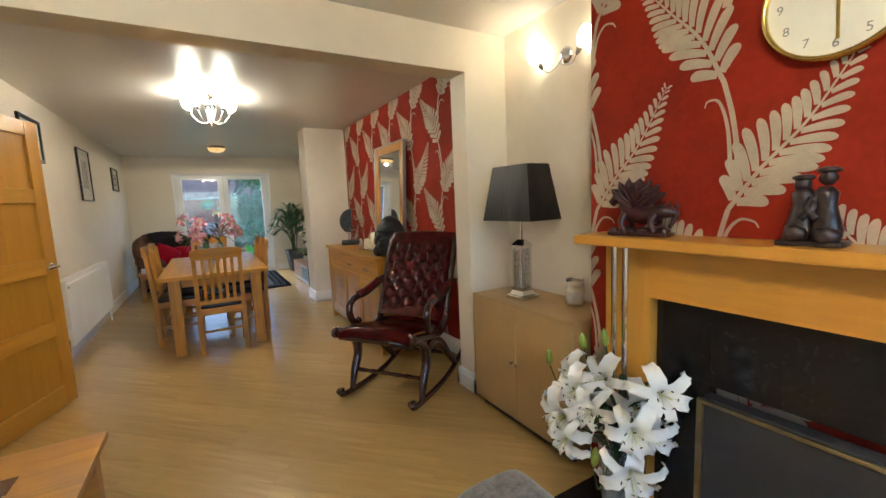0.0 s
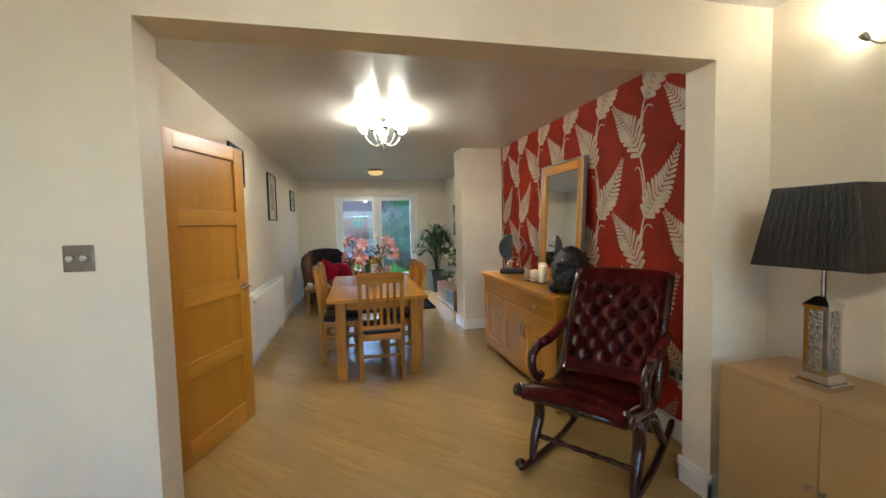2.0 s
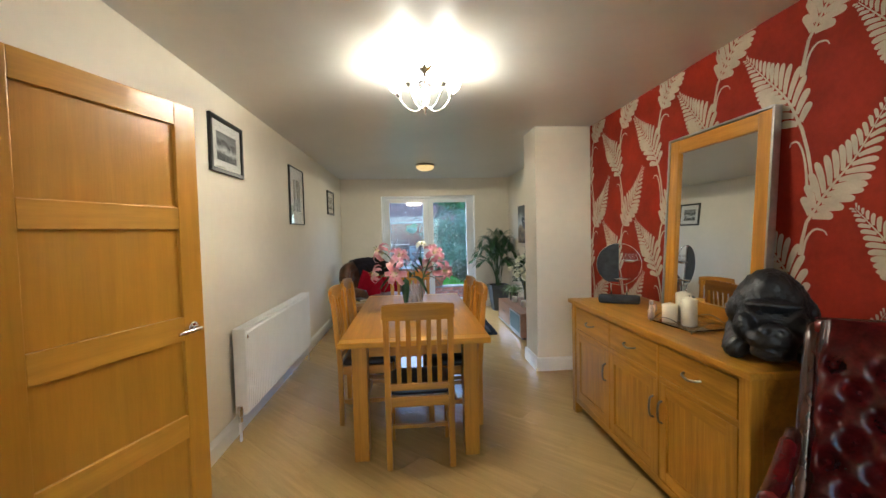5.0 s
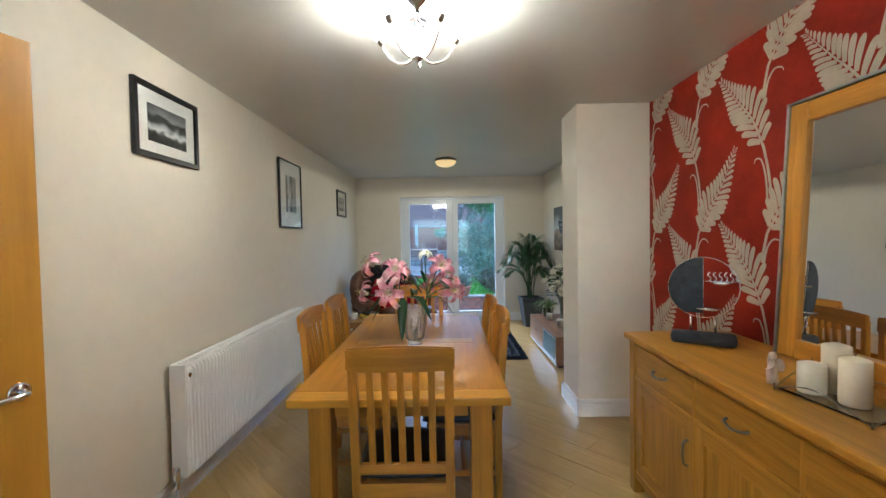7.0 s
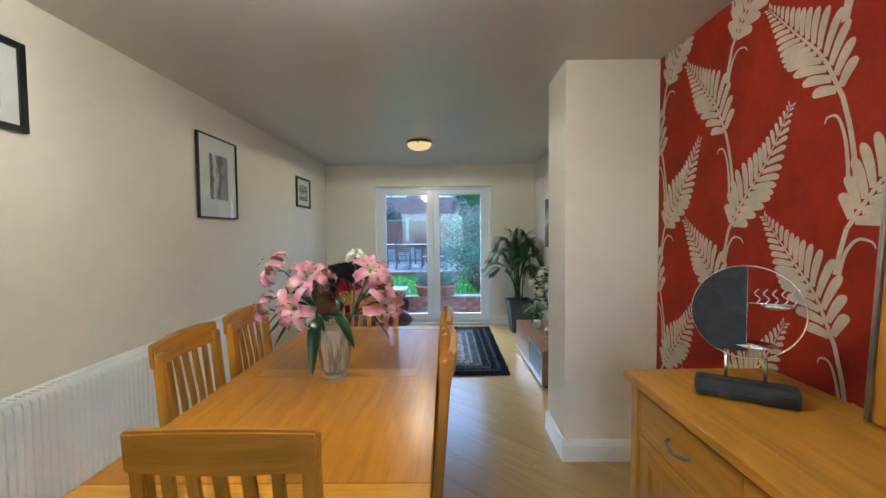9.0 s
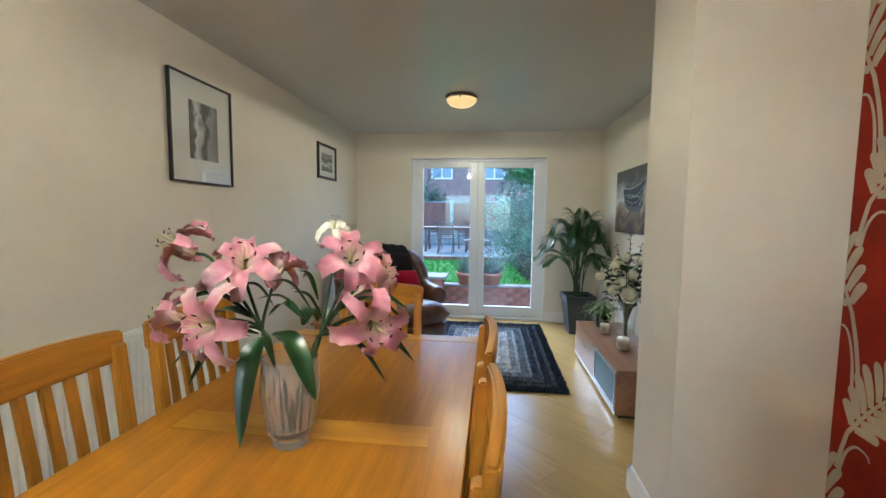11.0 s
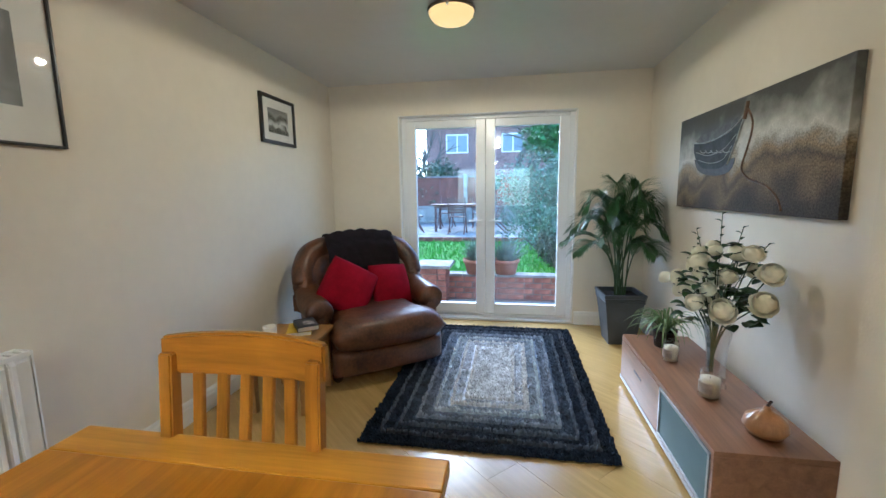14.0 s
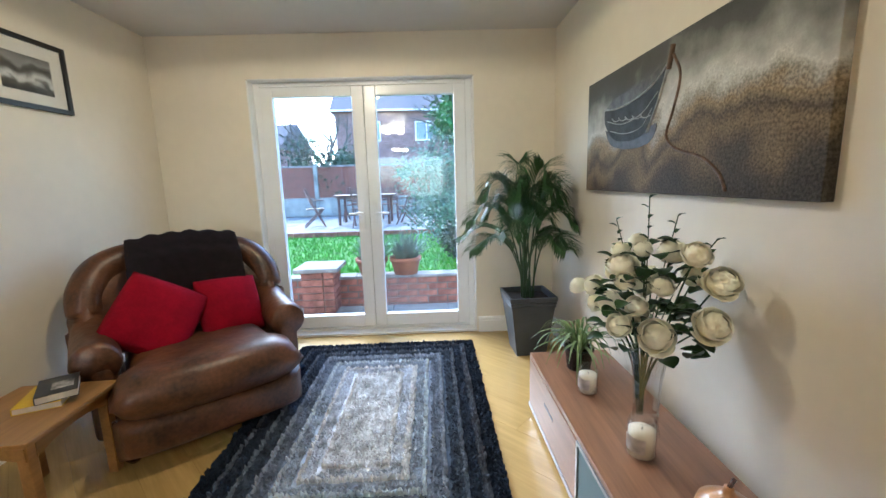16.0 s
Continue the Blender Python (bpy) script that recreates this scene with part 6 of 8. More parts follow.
def candle_tray():
    t = thing("candle_tray", pose(1.67, 3.80, 0.8625, 0, 0, 6), "wire-edged square glass tray under pillar candles", "tray")
    part("plate", box((-0.11, -0.14, 0.006), (0.11, 0.14, 0.013), 0.003), CRYSTAL, t, "clear glass plate")
    wire = bmesh.new()
    for sx, sy, tx, ty in ((-1, -1, 1, -1), (1, -1, 1, 1), (1, 1, -1, 1), (-1, 1, -1, -1)):
        a, b = Vector((sx * 0.115, sy * 0.145, 0.008)), Vector((tx * 0.115, ty * 0.145, 0.008))
        out = Vector(((sx + tx) * 0.008, (sy + ty) * 0.008, 0))
        tube(wire, curve([a, (a + b) / 2 + out + Vector((0, 0, 0.045)), b], 8), 0.0022, 6)
        tube(wire, [(sx * 0.115, sy * 0.145, 0.0005), (sx * 0.115, sy * 0.145, 0.022)], 0.003, 6)
    part("wire_edge", wire, PEWTER, t, "curled dark wire edge", True)
    wick = bmesh.new()
    for (x, y, r, h) in ((0.02, 0.07, 0.038, 0.15), (-0.02, -0.03, 0.038, 0.135), (-0.055, 0.075, 0.038, 0.09)):
        c = thing("pillar_candle", pose(1.67 + x, 3.80 + y, 0.8762), "cream pillar candle on the glass tray", "candle", "pillar candles")
        part("wax", lathe(bmesh.new(), [(r - 0.002, 0), (r, 0.003), (r, h), (r * 0.9, h + 0.003), (0.006, h + 0.012), (0.002, h + 0.012)], 28), CREAM_WAX, c, "", True)
        part("wick", tube(bmesh.new(), [(0, 0, h + 0.01), (0.002, 0, h + 0.022)], 0.0013, 6), BLACK, c)
    wick.free()
    f = bmesh.new()
    lathe(f, [(0.017, 0), (0.018, 0.03), (0.013, 0.07), (0.004, 0.085)], 14)
    blob(f, (0, 0, 0.098), (0.013, 0.013, 0.015), 2)
    tube(f, curve([(0, -0.012, 0.07), (-0.02, -0.02, 0.06), (-0.022, 0.0, 0.05)], 4), 0.004, 6)
    blob(f, (0.012, 0.02, 0.07), (0.004, 0.02, 0.025), 2)
    blob(f, (0.012, -0.02, 0.07), (0.004, 0.02, 0.025), 2)
    ob = new("statue", link_mesh("statue", f, material("bisque", (0.55, 0.42, 0.34), 0.7, spread=0.1), True))
    ob.matrix_basis = pose(1.58, 3.99, 0.8625)
    tagged(ob, "small pale angel statue beside the candles", "statue")


candle_tray()


def disc_ornament():
    d = thing("ornament", pose(1.665, 4.51, 0.8625, 0, 0, 58), "slate half-disc ornament in a wire ring on a base", "ornament")
    slate = material("dark_slate", (0.030, 0.033, 0.038), 0.7, spread=0.3, scale=20, bump=0.4, bump_scale=80)
    part("base", boxes(((-0.04, -0.135, 0.0), (0.04, 0.135, 0.06)), bevel=0.022), slate, d, "slate base")
    R, zc = 0.145, 0.275
    y0 = 0.0
    half = [(0.0 + R * math.cos(a), zc + R * math.sin(a)) for a in [radians(-58 + 148 * k / 24) for k in range(25)]]
    part("half_disc", prism(bmesh.new(), half + [(0.0, zc - R * 0.85)], -0.006, 0.006, "x", 0.002), slate, d, "dark slate half disc")
    ring = [(0, R * math.cos(math.tau * k / 48), zc + R * math.sin(math.tau * k / 48)) for k in range(49)]
    wire = tube(bmesh.new(), ring, 0.0025, 6)
    tube(wire, [(0, 0, zc - R), (0, 0, zc + R)], 0.0025, 6)
    for y in (-0.05, 0.05):
        tube(wire, [(0, y, 0.055), (0, y, zc - R + 0.008)], 0.005, 8)
    tube(wire, [(0, -R * 0.97, zc + 0.03), (0, 0, zc + 0.03)], 0.002, 6)
    for k in range(5):
        yy = -0.025 - 0.022 * k
        tube(wire, curve([(0, yy, zc + 0.032), (0, yy - 0.008, zc + 0.045), (0, yy + 0.006, zc + 0.06), (0, yy - 0.004, zc + 0.075)], 5), 0.002, 5)
    lathe(wire, [(0.002, 0), (0.03, 0.006), (0.045, 0.016)], 16, pose(0, -0.075, zc + 0.012))
    lathe(wire, [(0.002, 0), (0.04, 0.004), (0.06, 0.012)], 16, pose(0, -0.02, zc - 0.11))
    part("wire_ring", wire, CHROME, d, "silver wire ring", True)


disc_ornament()


# ---- sun room things ----
def canvas():
    y0, y1, z0, z1 = 6.96, 8.48, 1.19, 1.795
    c = thing("canvas_painting", pose(GARDEN_RIGHT - 0.001, (y0 + y1) / 2, (z0 + z1) / 2), "large grey seaside canvas with a beached rowing boat", "painting")
    w, h = (y1 - y0) / 2, (z1 - z0) / 2
    m = bpy.data.materials.new("painted_beach")
    m.use_nodes = True
    nt = m.node_tree
    N, L = nt.nodes, nt.links
    tc = N.new("ShaderNodeTexCoord")
    sep = N.new("ShaderNodeSeparateXYZ")
    L.new(tc.outputs["Object"], sep.inputs[0])
    # height on the canvas, broken up by cloudy noise
    nz = N.new("ShaderNodeTexNoise")
    nz.inputs["Scale"].default_value, nz.inputs["Detail"].default_value = 4.6, 14.0
    L.new(tc.outputs["Object"], nz.inputs[0])
    sl = N.new("ShaderNodeMath")
    sl.operation = "MULTIPLY_ADD"
    sl.inputs[1].default_value = 0.07
    L.new(sep.outputs[1], sl.inputs[0])
    L.new(sep.outputs[2], sl.inputs[2])
    pert = N.new("ShaderNodeMath")
    pert.operation = "MULTIPLY_ADD"
    pert.inputs[1].default_value = 0.46
    L.new(nz.outputs[0], pert.inputs[0])
    L.new(sl.outputs[0], pert.inputs[2])
    ramp = N.new("ShaderNodeValToRGB")
    mr = N.new("ShaderNodeMapRange")
    mr.inputs[1].default_value, mr.inputs[2].default_value = -0.09, 0.51
    L.new(pert.outputs[0], mr.inputs[0])
    L.new(mr.outputs[0], ramp.inputs[0])
    e = ramp.color_ramp.elements
    e[0].position, e[0].color = 0.0, rgb((0.055, 0.046, 0.037))
    e[1].position, e[1].color = 1.0, rgb((0.085, 0.085, 0.078))
    for p, c3 in ((0.14, (0.085, 0.068, 0.050)), (0.28, (0.20, 0.145, 0.082)), (0.36, (0.10, 0.080, 0.058)), (0.46, (0.28, 0.21, 0.125)), (0.54, (0.36, 0.33, 0.27)), (0.61, (0.60, 0.59, 0.54)), (0.71, (0.36, 0.355, 0.325)), (0.80, (0.22, 0.22, 0.20)), (0.90, (0.10, 0.10, 0.095))):
        k = e.new(p)
        k.color = rgb(c3)
    fine = N.new("ShaderNodeTexNoise")
    fine.inputs["Scale"].default_value, fine.inputs["Detail"].default_value = 115.0, 5.0
    L.new(tc.outputs["Object"], fine.inputs[0])
    grit = N.new("ShaderNodeMapRange")
    grit.inputs[1].default_value, grit.inputs[2].default_value = 0.36, 0.66
    grit.inputs[3].default_value, grit.inputs[4].default_value = 0.6, 1.45
    L.new(fine.outputs[0], grit.inputs[0])
    share = N.new("ShaderNodeMapRange")
    share.inputs[1].default_value, share.inputs[2].default_value = 0.66, 0.50
    share.inputs[3].default_value, share.inputs[4].default_value = 0.06, 1.0
    L.new(mr.outputs[0], share.inputs[0])
    mx = N.new("ShaderNodeMix")
    mx.data_type, mx.blend_type = "RGBA", "MULTIPLY"
    mx.clamp_result = False
    L.new(share.outputs[0], mx.inputs[0])
    L.new(ramp.outputs[0], mx.inputs[6])
    L.new(grit.outputs[0], mx.inputs[7])
    b = N["Principled BSDF"]
    L.new(mx.outputs[2], b.inputs["Base Color"])
    b.inputs["Roughness"].default_value = 0.6
    b.inputs["Specular IOR Level"].default_value = 0.15
    bu = N.new("ShaderNodeBump")
    bu.inputs["Strength"].default_value, bu.inputs["Distance"].default_value = 0.5, 0.004
    L.new(fine.outputs[0], bu.inputs["Height"])
    L.new(bu.outputs[0], b.inputs["Normal"])
    part("stretched_canvas", box((-0.035, -w, -h), (0, w, h), 0.003), m, c, "painted grey beach and sky")
    # boat painted in thick strokes; u runs to the reader's right (towards -y)
    dark = material("boat_dark_paint", (0.075, 0.082, 0.088), 0.5, scale=13, spec=0.1, second=(0.008, 0.010, 0.012))
    pale = material("boat_pale_paint", (0.40, 0.41, 0.40), 0.6, spread=0.3, scale=30)
    brown = material("boat_brown_paint", (0.16, 0.09, 0.05), 0.5, spread=0.4, scale=30)
    P = lambda u, v, k=0.0365: (-k, w - (0.24 + (u - 0.20) * 1.30 if u < 0.7 else 0.89 + (u - 0.7) * 0.95), v * 0.97 - h)  # noqa: E731

    def stroke(name, pts, r, mat):
        part(name, tube(bmesh.new(), curve([P(*p) for p in pts], 6), r, 6, None, 1.0), mat, c, "", True)
    hull = bmesh.new()
    out = curve([(0.20, 0.44, 0), (0.21, 0.36, 0), (0.30, 0.27, 0), (0.45, 0.25, 0), (0.53, 0.28, 0), (0.60, 0.40, 0), (0.655, 0.53, 0)], 6) + curve([(0.655, 0.53, 0), (0.55, 0.455, 0), (0.42, 0.43, 0), (0.30, 0.43, 0), (0.20, 0.44, 0)], 6)[1:-1]
    prism(hull, [(P(p.x, p.y)[1], P(p.x, p.y)[2]) for p in out], -0.0372, -0.0352, "x")
    part("painted_boat", hull, dark, c, "dark painted rowing boat")
    stroke("painted_gunwale", [(0.20, 0.44), (0.32, 0.425), (0.45, 0.435), (0.58, 0.475), (0.655, 0.535)], 0.005, pale)
    inner = bmesh.new()
    rim = curve([(0.215, 0.445, 0), (0.32, 0.425, 0), (0.44, 0.437, 0), (0.56, 0.475, 0), (0.635, 0.53, 0), (0.52, 0.505, 0), (0.38, 0.49, 0), (0.27, 0.475, 0), (0.215, 0.445, 0)], 5)[:-1]
    prism(inner, [(P(p.x, p.y)[1], P(p.x, p.y)[2]) for p in rim], -0.0370, -0.0352, "x")
    part("painted_inside", inner, material("boat_inside_paint", (0.09, 0.085, 0.075), 0.5, spread=0.5, scale=20), c)
    stroke("painted_strake", [(0.23, 0.375), (0.36, 0.34), (0.50, 0.36), (0.60, 0.43)], 0.003, pale)
    stroke("painted_strake", [(0.26, 0.32), (0.38, 0.29), (0.50, 0.30), (0.57, 0.37)], 0.0025, pale)
    shade = bmesh.new()
    low = curve([(0.21, 0.33, 0), (0.27, 0.245, 0), (0.42, 0.21, 0), (0.56, 0.225, 0), (0.60, 0.30, 0), (0.50, 0.28, 0), (0.36, 0.28, 0), (0.21, 0.33, 0)], 5)[:-1]
    prism(shade, [(P(p.x, p.y)[1], P(p.x, p.y)[2]) for p in low], -0.0365, -0.0352, "x")
    part("painted_ground_shadow", shade, material("boat_shadow_paint", (0.045, 0.042, 0.040), 0.5, spread=0.5, scale=30), c)
    for k in range(5):
        u, v = 0.27 + 0.055 * k, 0.385 - 0.006 * k
        stroke("painted_highlight", [(u, v), (u + 0.03, v - 0.022), (u + 0.075, v - 0.02)], [0.0008] + [0.004] * 5 + [0.003] * 6 + [0.0008], pale)
    stroke("painted_stem", [(0.545, 0.27), (0.60, 0.38), (0.645, 0.50), (0.66, 0.575)], 0.007, pale)
    stroke("painted_post", [(0.655, 0.50), (0.672, 0.59)], 0.012, brown)
    stroke("painted_rope", [(0.675, 0.55), (0.72, 0.46), (0.69, 0.34), (0.66, 0.24), (0.72, 0.18), (0.88, 0.14), (0.98, 0.08), (1.02, 0.02)], 0.006, brown)


canvas()


def leather_armchair():
    a = thing("armchair", pose(-0.325, 8.27, 0, 0, 0, 38), "worn brown leather wing armchair with scrolled arms", "armchair")

    def slab(name, w, d, h, m, label="", pw=4.5, parent=None):
        bm = bmesh.new()
        cushion(bm, w, d, h, 0.6, 20, 20, m, pw)
        for v in bm.verts:
            v.co += Vector((0, 0, 1)) * 0.006 * noise.noise(v.co * 9)
        return part(name, bm, BROWN_LEATHER, parent or a, label, True)
    part("base", box((-0.37, -0.42, 0.07), (0.37, 0.36, 0.27), 0.05, 4), BROWN_LEATHER, a, "", True)
    bm = bmesh.new()
    cushion(bm, 0.84, 0.20, 0.20, 0.3, 18, 10, pose(0, -0.46, 0.175, 90, 0, 0), 5)
    part("front_border", bm, BROWN_LEATHER, a, "", True)
    seat = slab("seat_cushion", 0.70, 0.86, 0.25, pose(0, -0.14, 0.345, -1, 0, 0), "creased brown leather seat cushion", 6)
    for v in seat.data.vertices:
        v.co.x *= 1.0 + 0.22 * min(1.0, max(0.0, (-0.29 - v.co.y) / 0.07))
        v.co.y -= 0.035 * max(0.0, 1 - (v.co.x / 0.42) ** 2) * min(1.0, max(0.0, -v.co.y / 0.4))
    # rolled back, buttoned, curving forward at the wings
    bm = bmesh.new()
    N, M = 26, 34
    rows = []
    for j in range(N + 1):
        v = j / N
        row = []
        for i in range(M + 1):
            u = 2 * i / M - 1
            x = u * 0.47
            y = 0.30 + 0.11 * v - 0.20 * abs(u) ** 2.6 - 0.02
            z = 0.36 + (0.57 - 0.17 * abs(u) ** 2.2) * v
            tuft = 0.0
            for bx, bv in ((-0.24, 0.72), (0.0, 0.72), (0.24, 0.72), (-0.12, 0.46), (0.12, 0.46), (-0.33, 0.5), (0.33, 0.5)):
                d2 = ((x - bx) / 0.05) ** 2 + ((v - bv) * 0.57 / 0.05) ** 2
                tuft += math.exp(-d2)
            push = 0.075 * (math.sin(math.pi * min(1, max(0, v))) ** 0.5) - 0.045 * tuft + 0.012 * noise.noise(Vector((x * 6, v * 5, 1.0)))
            row.append(bm.verts.new((x, y - push, z + 0.02 * math.sin(math.pi * v))))
        rows.append(row)
    for p, q in zip(rows, rows[1:]):
        for i in range(M):
            bm.faces.new((p[i], p[i + 1], q[i + 1], q[i]))
    bmesh.ops.recalc_face_normals(bm, faces=bm.faces)
    bmesh.ops.solidify(bm, geom=bm.faces[:], thickness=0.13)
    bmesh.ops.recalc_face_normals(bm, faces=bm.faces)
    for v in bm.verts:
        v.co.z = 0.36 + (v.co.z - 0.36) * 0.93
    part("backrest", bm, BROWN_LEATHER, a, "buttoned brown leather back", True)
    ridge = curve([(-0.47, 0.18, 0.60), (-0.455, 0.24, 0.74), (-0.34, 0.34, 0.855), (0, 0.42, 0.895), (0.34, 0.34, 0.855), (0.455, 0.24, 0.74), (0.47, 0.18, 0.60)], 6)
    part("top_roll", tube(bmesh.new(), ridge, [0.075] + [0.085] * (len(ridge) - 2) + [0.075], 14), BROWN_LEATHER, a, "", True)
    for s in (-1, 1):
        ln = curve([(s * 0.44, -0.27, 0.475), (s * 0.445, -0.12, 0.485), (s * 0.45, 0.05, 0.50), (s * 0.44, 0.25, 0.56)], 7)
        part("arm_roll", tube(bmesh.new(), ln, [0.088, 0.10] + [0.10] * (len(ln) - 3) + [0.085], 18), BROWN_LEATHER, a, "", True)
        part("arm_side", box((s * 0.37, -0.27, 0.09), (s * 0.49, 0.30, 0.47), 0.045, 4), BROWN_LEATHER, a, "", True)
        for y in (-0.36, 0.30):
            part("foot", lathe(bmesh.new(), [(0.022, 0), (0.036, 0.02), (0.04, 0.05), (0.03, 0.085)], 16, pose(s * 0.36, y, 0)), DARK_WOOD, a, "dark bun foot", True)
    # throw over the back
    bm = bmesh.new()
    path = curve([(0, 0.11, 0.53), (0, 0.15, 0.74), (0, 0.225, 0.92), (0, 0.33, 1.025), (0, 0.42, 1.045), (0, 0.53, 0.98), (0, 0.57, 0.72)], 7)
    rows = []
    for j, p in enumerate(path):
        row = []
        for i in range(25):
            u = 2 * i / 24 - 1
            bend = 0.06 * u * u
            fold = 0.007 * math.sin(u * 17 + j * 0.2) + 0.006 * noise.noise(Vector((u * 3, j * 0.3, 5)))
            row.append(bm.verts.new((u * 0.295 + 0.03 + 0.05 * (j / len(path) - 0.5), p.y - bend - (0.02 if j < 16 else -0.01) + fold, 0.36 + (p.z - 0.36) * 0.935 - 0.028 * u * u + fold)))
        rows.append(row)
    for p, q in zip(rows, rows[1:]):
        for i in range(24):
            bm.faces.new((p[i], p[i + 1], q[i + 1], q[i]))
    bmesh.ops.solidify(bm, geom=bm.faces[:], thickness=0.012)
    bmesh.ops.recalc_face_normals(bm, faces=bm.faces)
    t = new("throw_blanket", link_mesh("throw_blanket", bm, material("aubergine_throw", (0.016, 0.009, 0.012), 0.9, spread=0.3, scale=20, bump=0.4, bump_scale=300), True))
    t.matrix_basis = a.matrix_basis.copy()
    tagged(t, "dark aubergine throw blanket over the armchair back", "blanket")
    red = material("red_velvet", (0.25, 0.002, 0.014), 0.85, spread=0.15, scale=8, bump=0.3, bump_scale=250, spec=0.1)
    for m, s in ((pose(-0.185, -0.07, 0.60, 60, 30, -14), 0.41), (pose(0.19, 0.0, 0.565, 64, 4, 10), 0.37)):
        bm = bmesh.new()
        cushion(bm, s, s, 0.16, 1.0, 18, 18, None, 2.4)
        c = new("cushion", link_mesh("cushion", bm, red, True))
        c.matrix_basis = a.matrix_basis @ m
        tagged(c, "plump red velvet cushion on the armchair", "cushion", "red cushions")


leather_armchair()


def side_table():
    H = 0.42
    t = thing("side_table", pose(-0.578, 7.51, 0, 0, 0, 4), "small pale oak side table beside the armchair", "side table")
    w, d = 0.205, 0.235
    pale = material("pale_oak", (0.31, 0.155, 0.042), 0.4, spread=0.14, grain="y", bump=0.1)
    part("top", box((-w, -d, H - 0.02), (w, d, H), 0.005), pale, t)
    for sy in (-1, 1):
        arch = [(-w + 0.03, H - 0.0205), (w - 0.03, H - 0.0205), (w - 0.03, H - 0.085)] + [(w - 0.03 - (2 * w - 0.06) * k / 10, H - 0.085 + 0.028 * math.sin(math.pi * k / 10)) for k in range(1, 10)] + [(-w + 0.03, H - 0.085)]
        part("apron", prism(bmesh.new(), arch, sy * (d - 0.03) - 0.009, sy * (d - 0.03) + 0.009, "y"), pale, t)
        part("apron", prism(bmesh.new(), arch, sy * (w - 0.03) - 0.009, sy * (w - 0.03) + 0.009, "x"), pale, t)
    for sx in (-1, 1):
        for sy in (-1, 1):
            part("leg", box((sx * (w - 0.045) - 0.02, sy * (d - 0.045) - 0.02, 0), (sx * (w - 0.045) + 0.02, sy * (d - 0.045) + 0.02, H - 0.0205), 0.004), pale, t)
    yellow = material("yellow_cover", (0.62, 0.42, 0.01), 0.45, spread=0.1)
    dark = material("dark_cover", (0.018, 0.018, 0.02), 0.4, spread=0.3, scale=25)
    paper = material("page_edges", (0.66, 0.60, 0.50), 0.8, spread=0.08, scale=40)
    z = H + 0.0005
    for k, (m, w2, h2, th, cov) in enumerate(((pose(-0.56, 7.60, z, 0, 0, 24), 0.15, 0.21, 0.026, yellow), (pose(-0.525, 7.615, z + 0.0265, 0, 0, 38), 0.13, 0.20, 0.03, dark))):
        b = thing("book", m, "thick paperback with a yellow cover" if k == 0 else "thick paperback with a dark cover lying on another", "book", "books on the side table")
        part("page_block", box((-w2 / 2 + 0.001, -h2 / 2 + 0.003, 0.002), (w2 / 2 - 0.003, h2 / 2 - 0.003, th - 0.002), 0), paper, b, "cream paper pages")
        part("cover", boxes(((-w2 / 2, -h2 / 2, th - 0.0018), (w2 / 2, h2 / 2, th)), ((-w2 / 2, -h2 / 2, 0), (w2 / 2, h2 / 2, 0.0018)), ((-w2 / 2 - 0.002, -h2 / 2, 0.0), (-w2 / 2 - 0.0002, h2 / 2, th)), bevel=0.0004), cov, b)
        if k:
            part("cover_patch", box((-0.02, -0.05, th + 0.0002), (0.05, 0.03, th + 0.0008), 0), material("cover_print", (0.35, 0.33, 0.30), 0.5, spread=0.5, scale=30), b)
    c = thing("tealight_holder", pose(-0.70, 7.48, z), "white frosted tealight holder on the side table", "candle holder")
    part("cup", lathe(bmesh.new(), [(0.032, 0), (0.04, 0.008), (0.042, 0.06), (0.04, 0.07), (0.036, 0.07), (0.037, 0.012), (0.004, 0.01)], 24), material("frosted_white_glass", (0.78, 0.76, 0.70), 0.4, spread=0.04), c, "", True)


side_table()


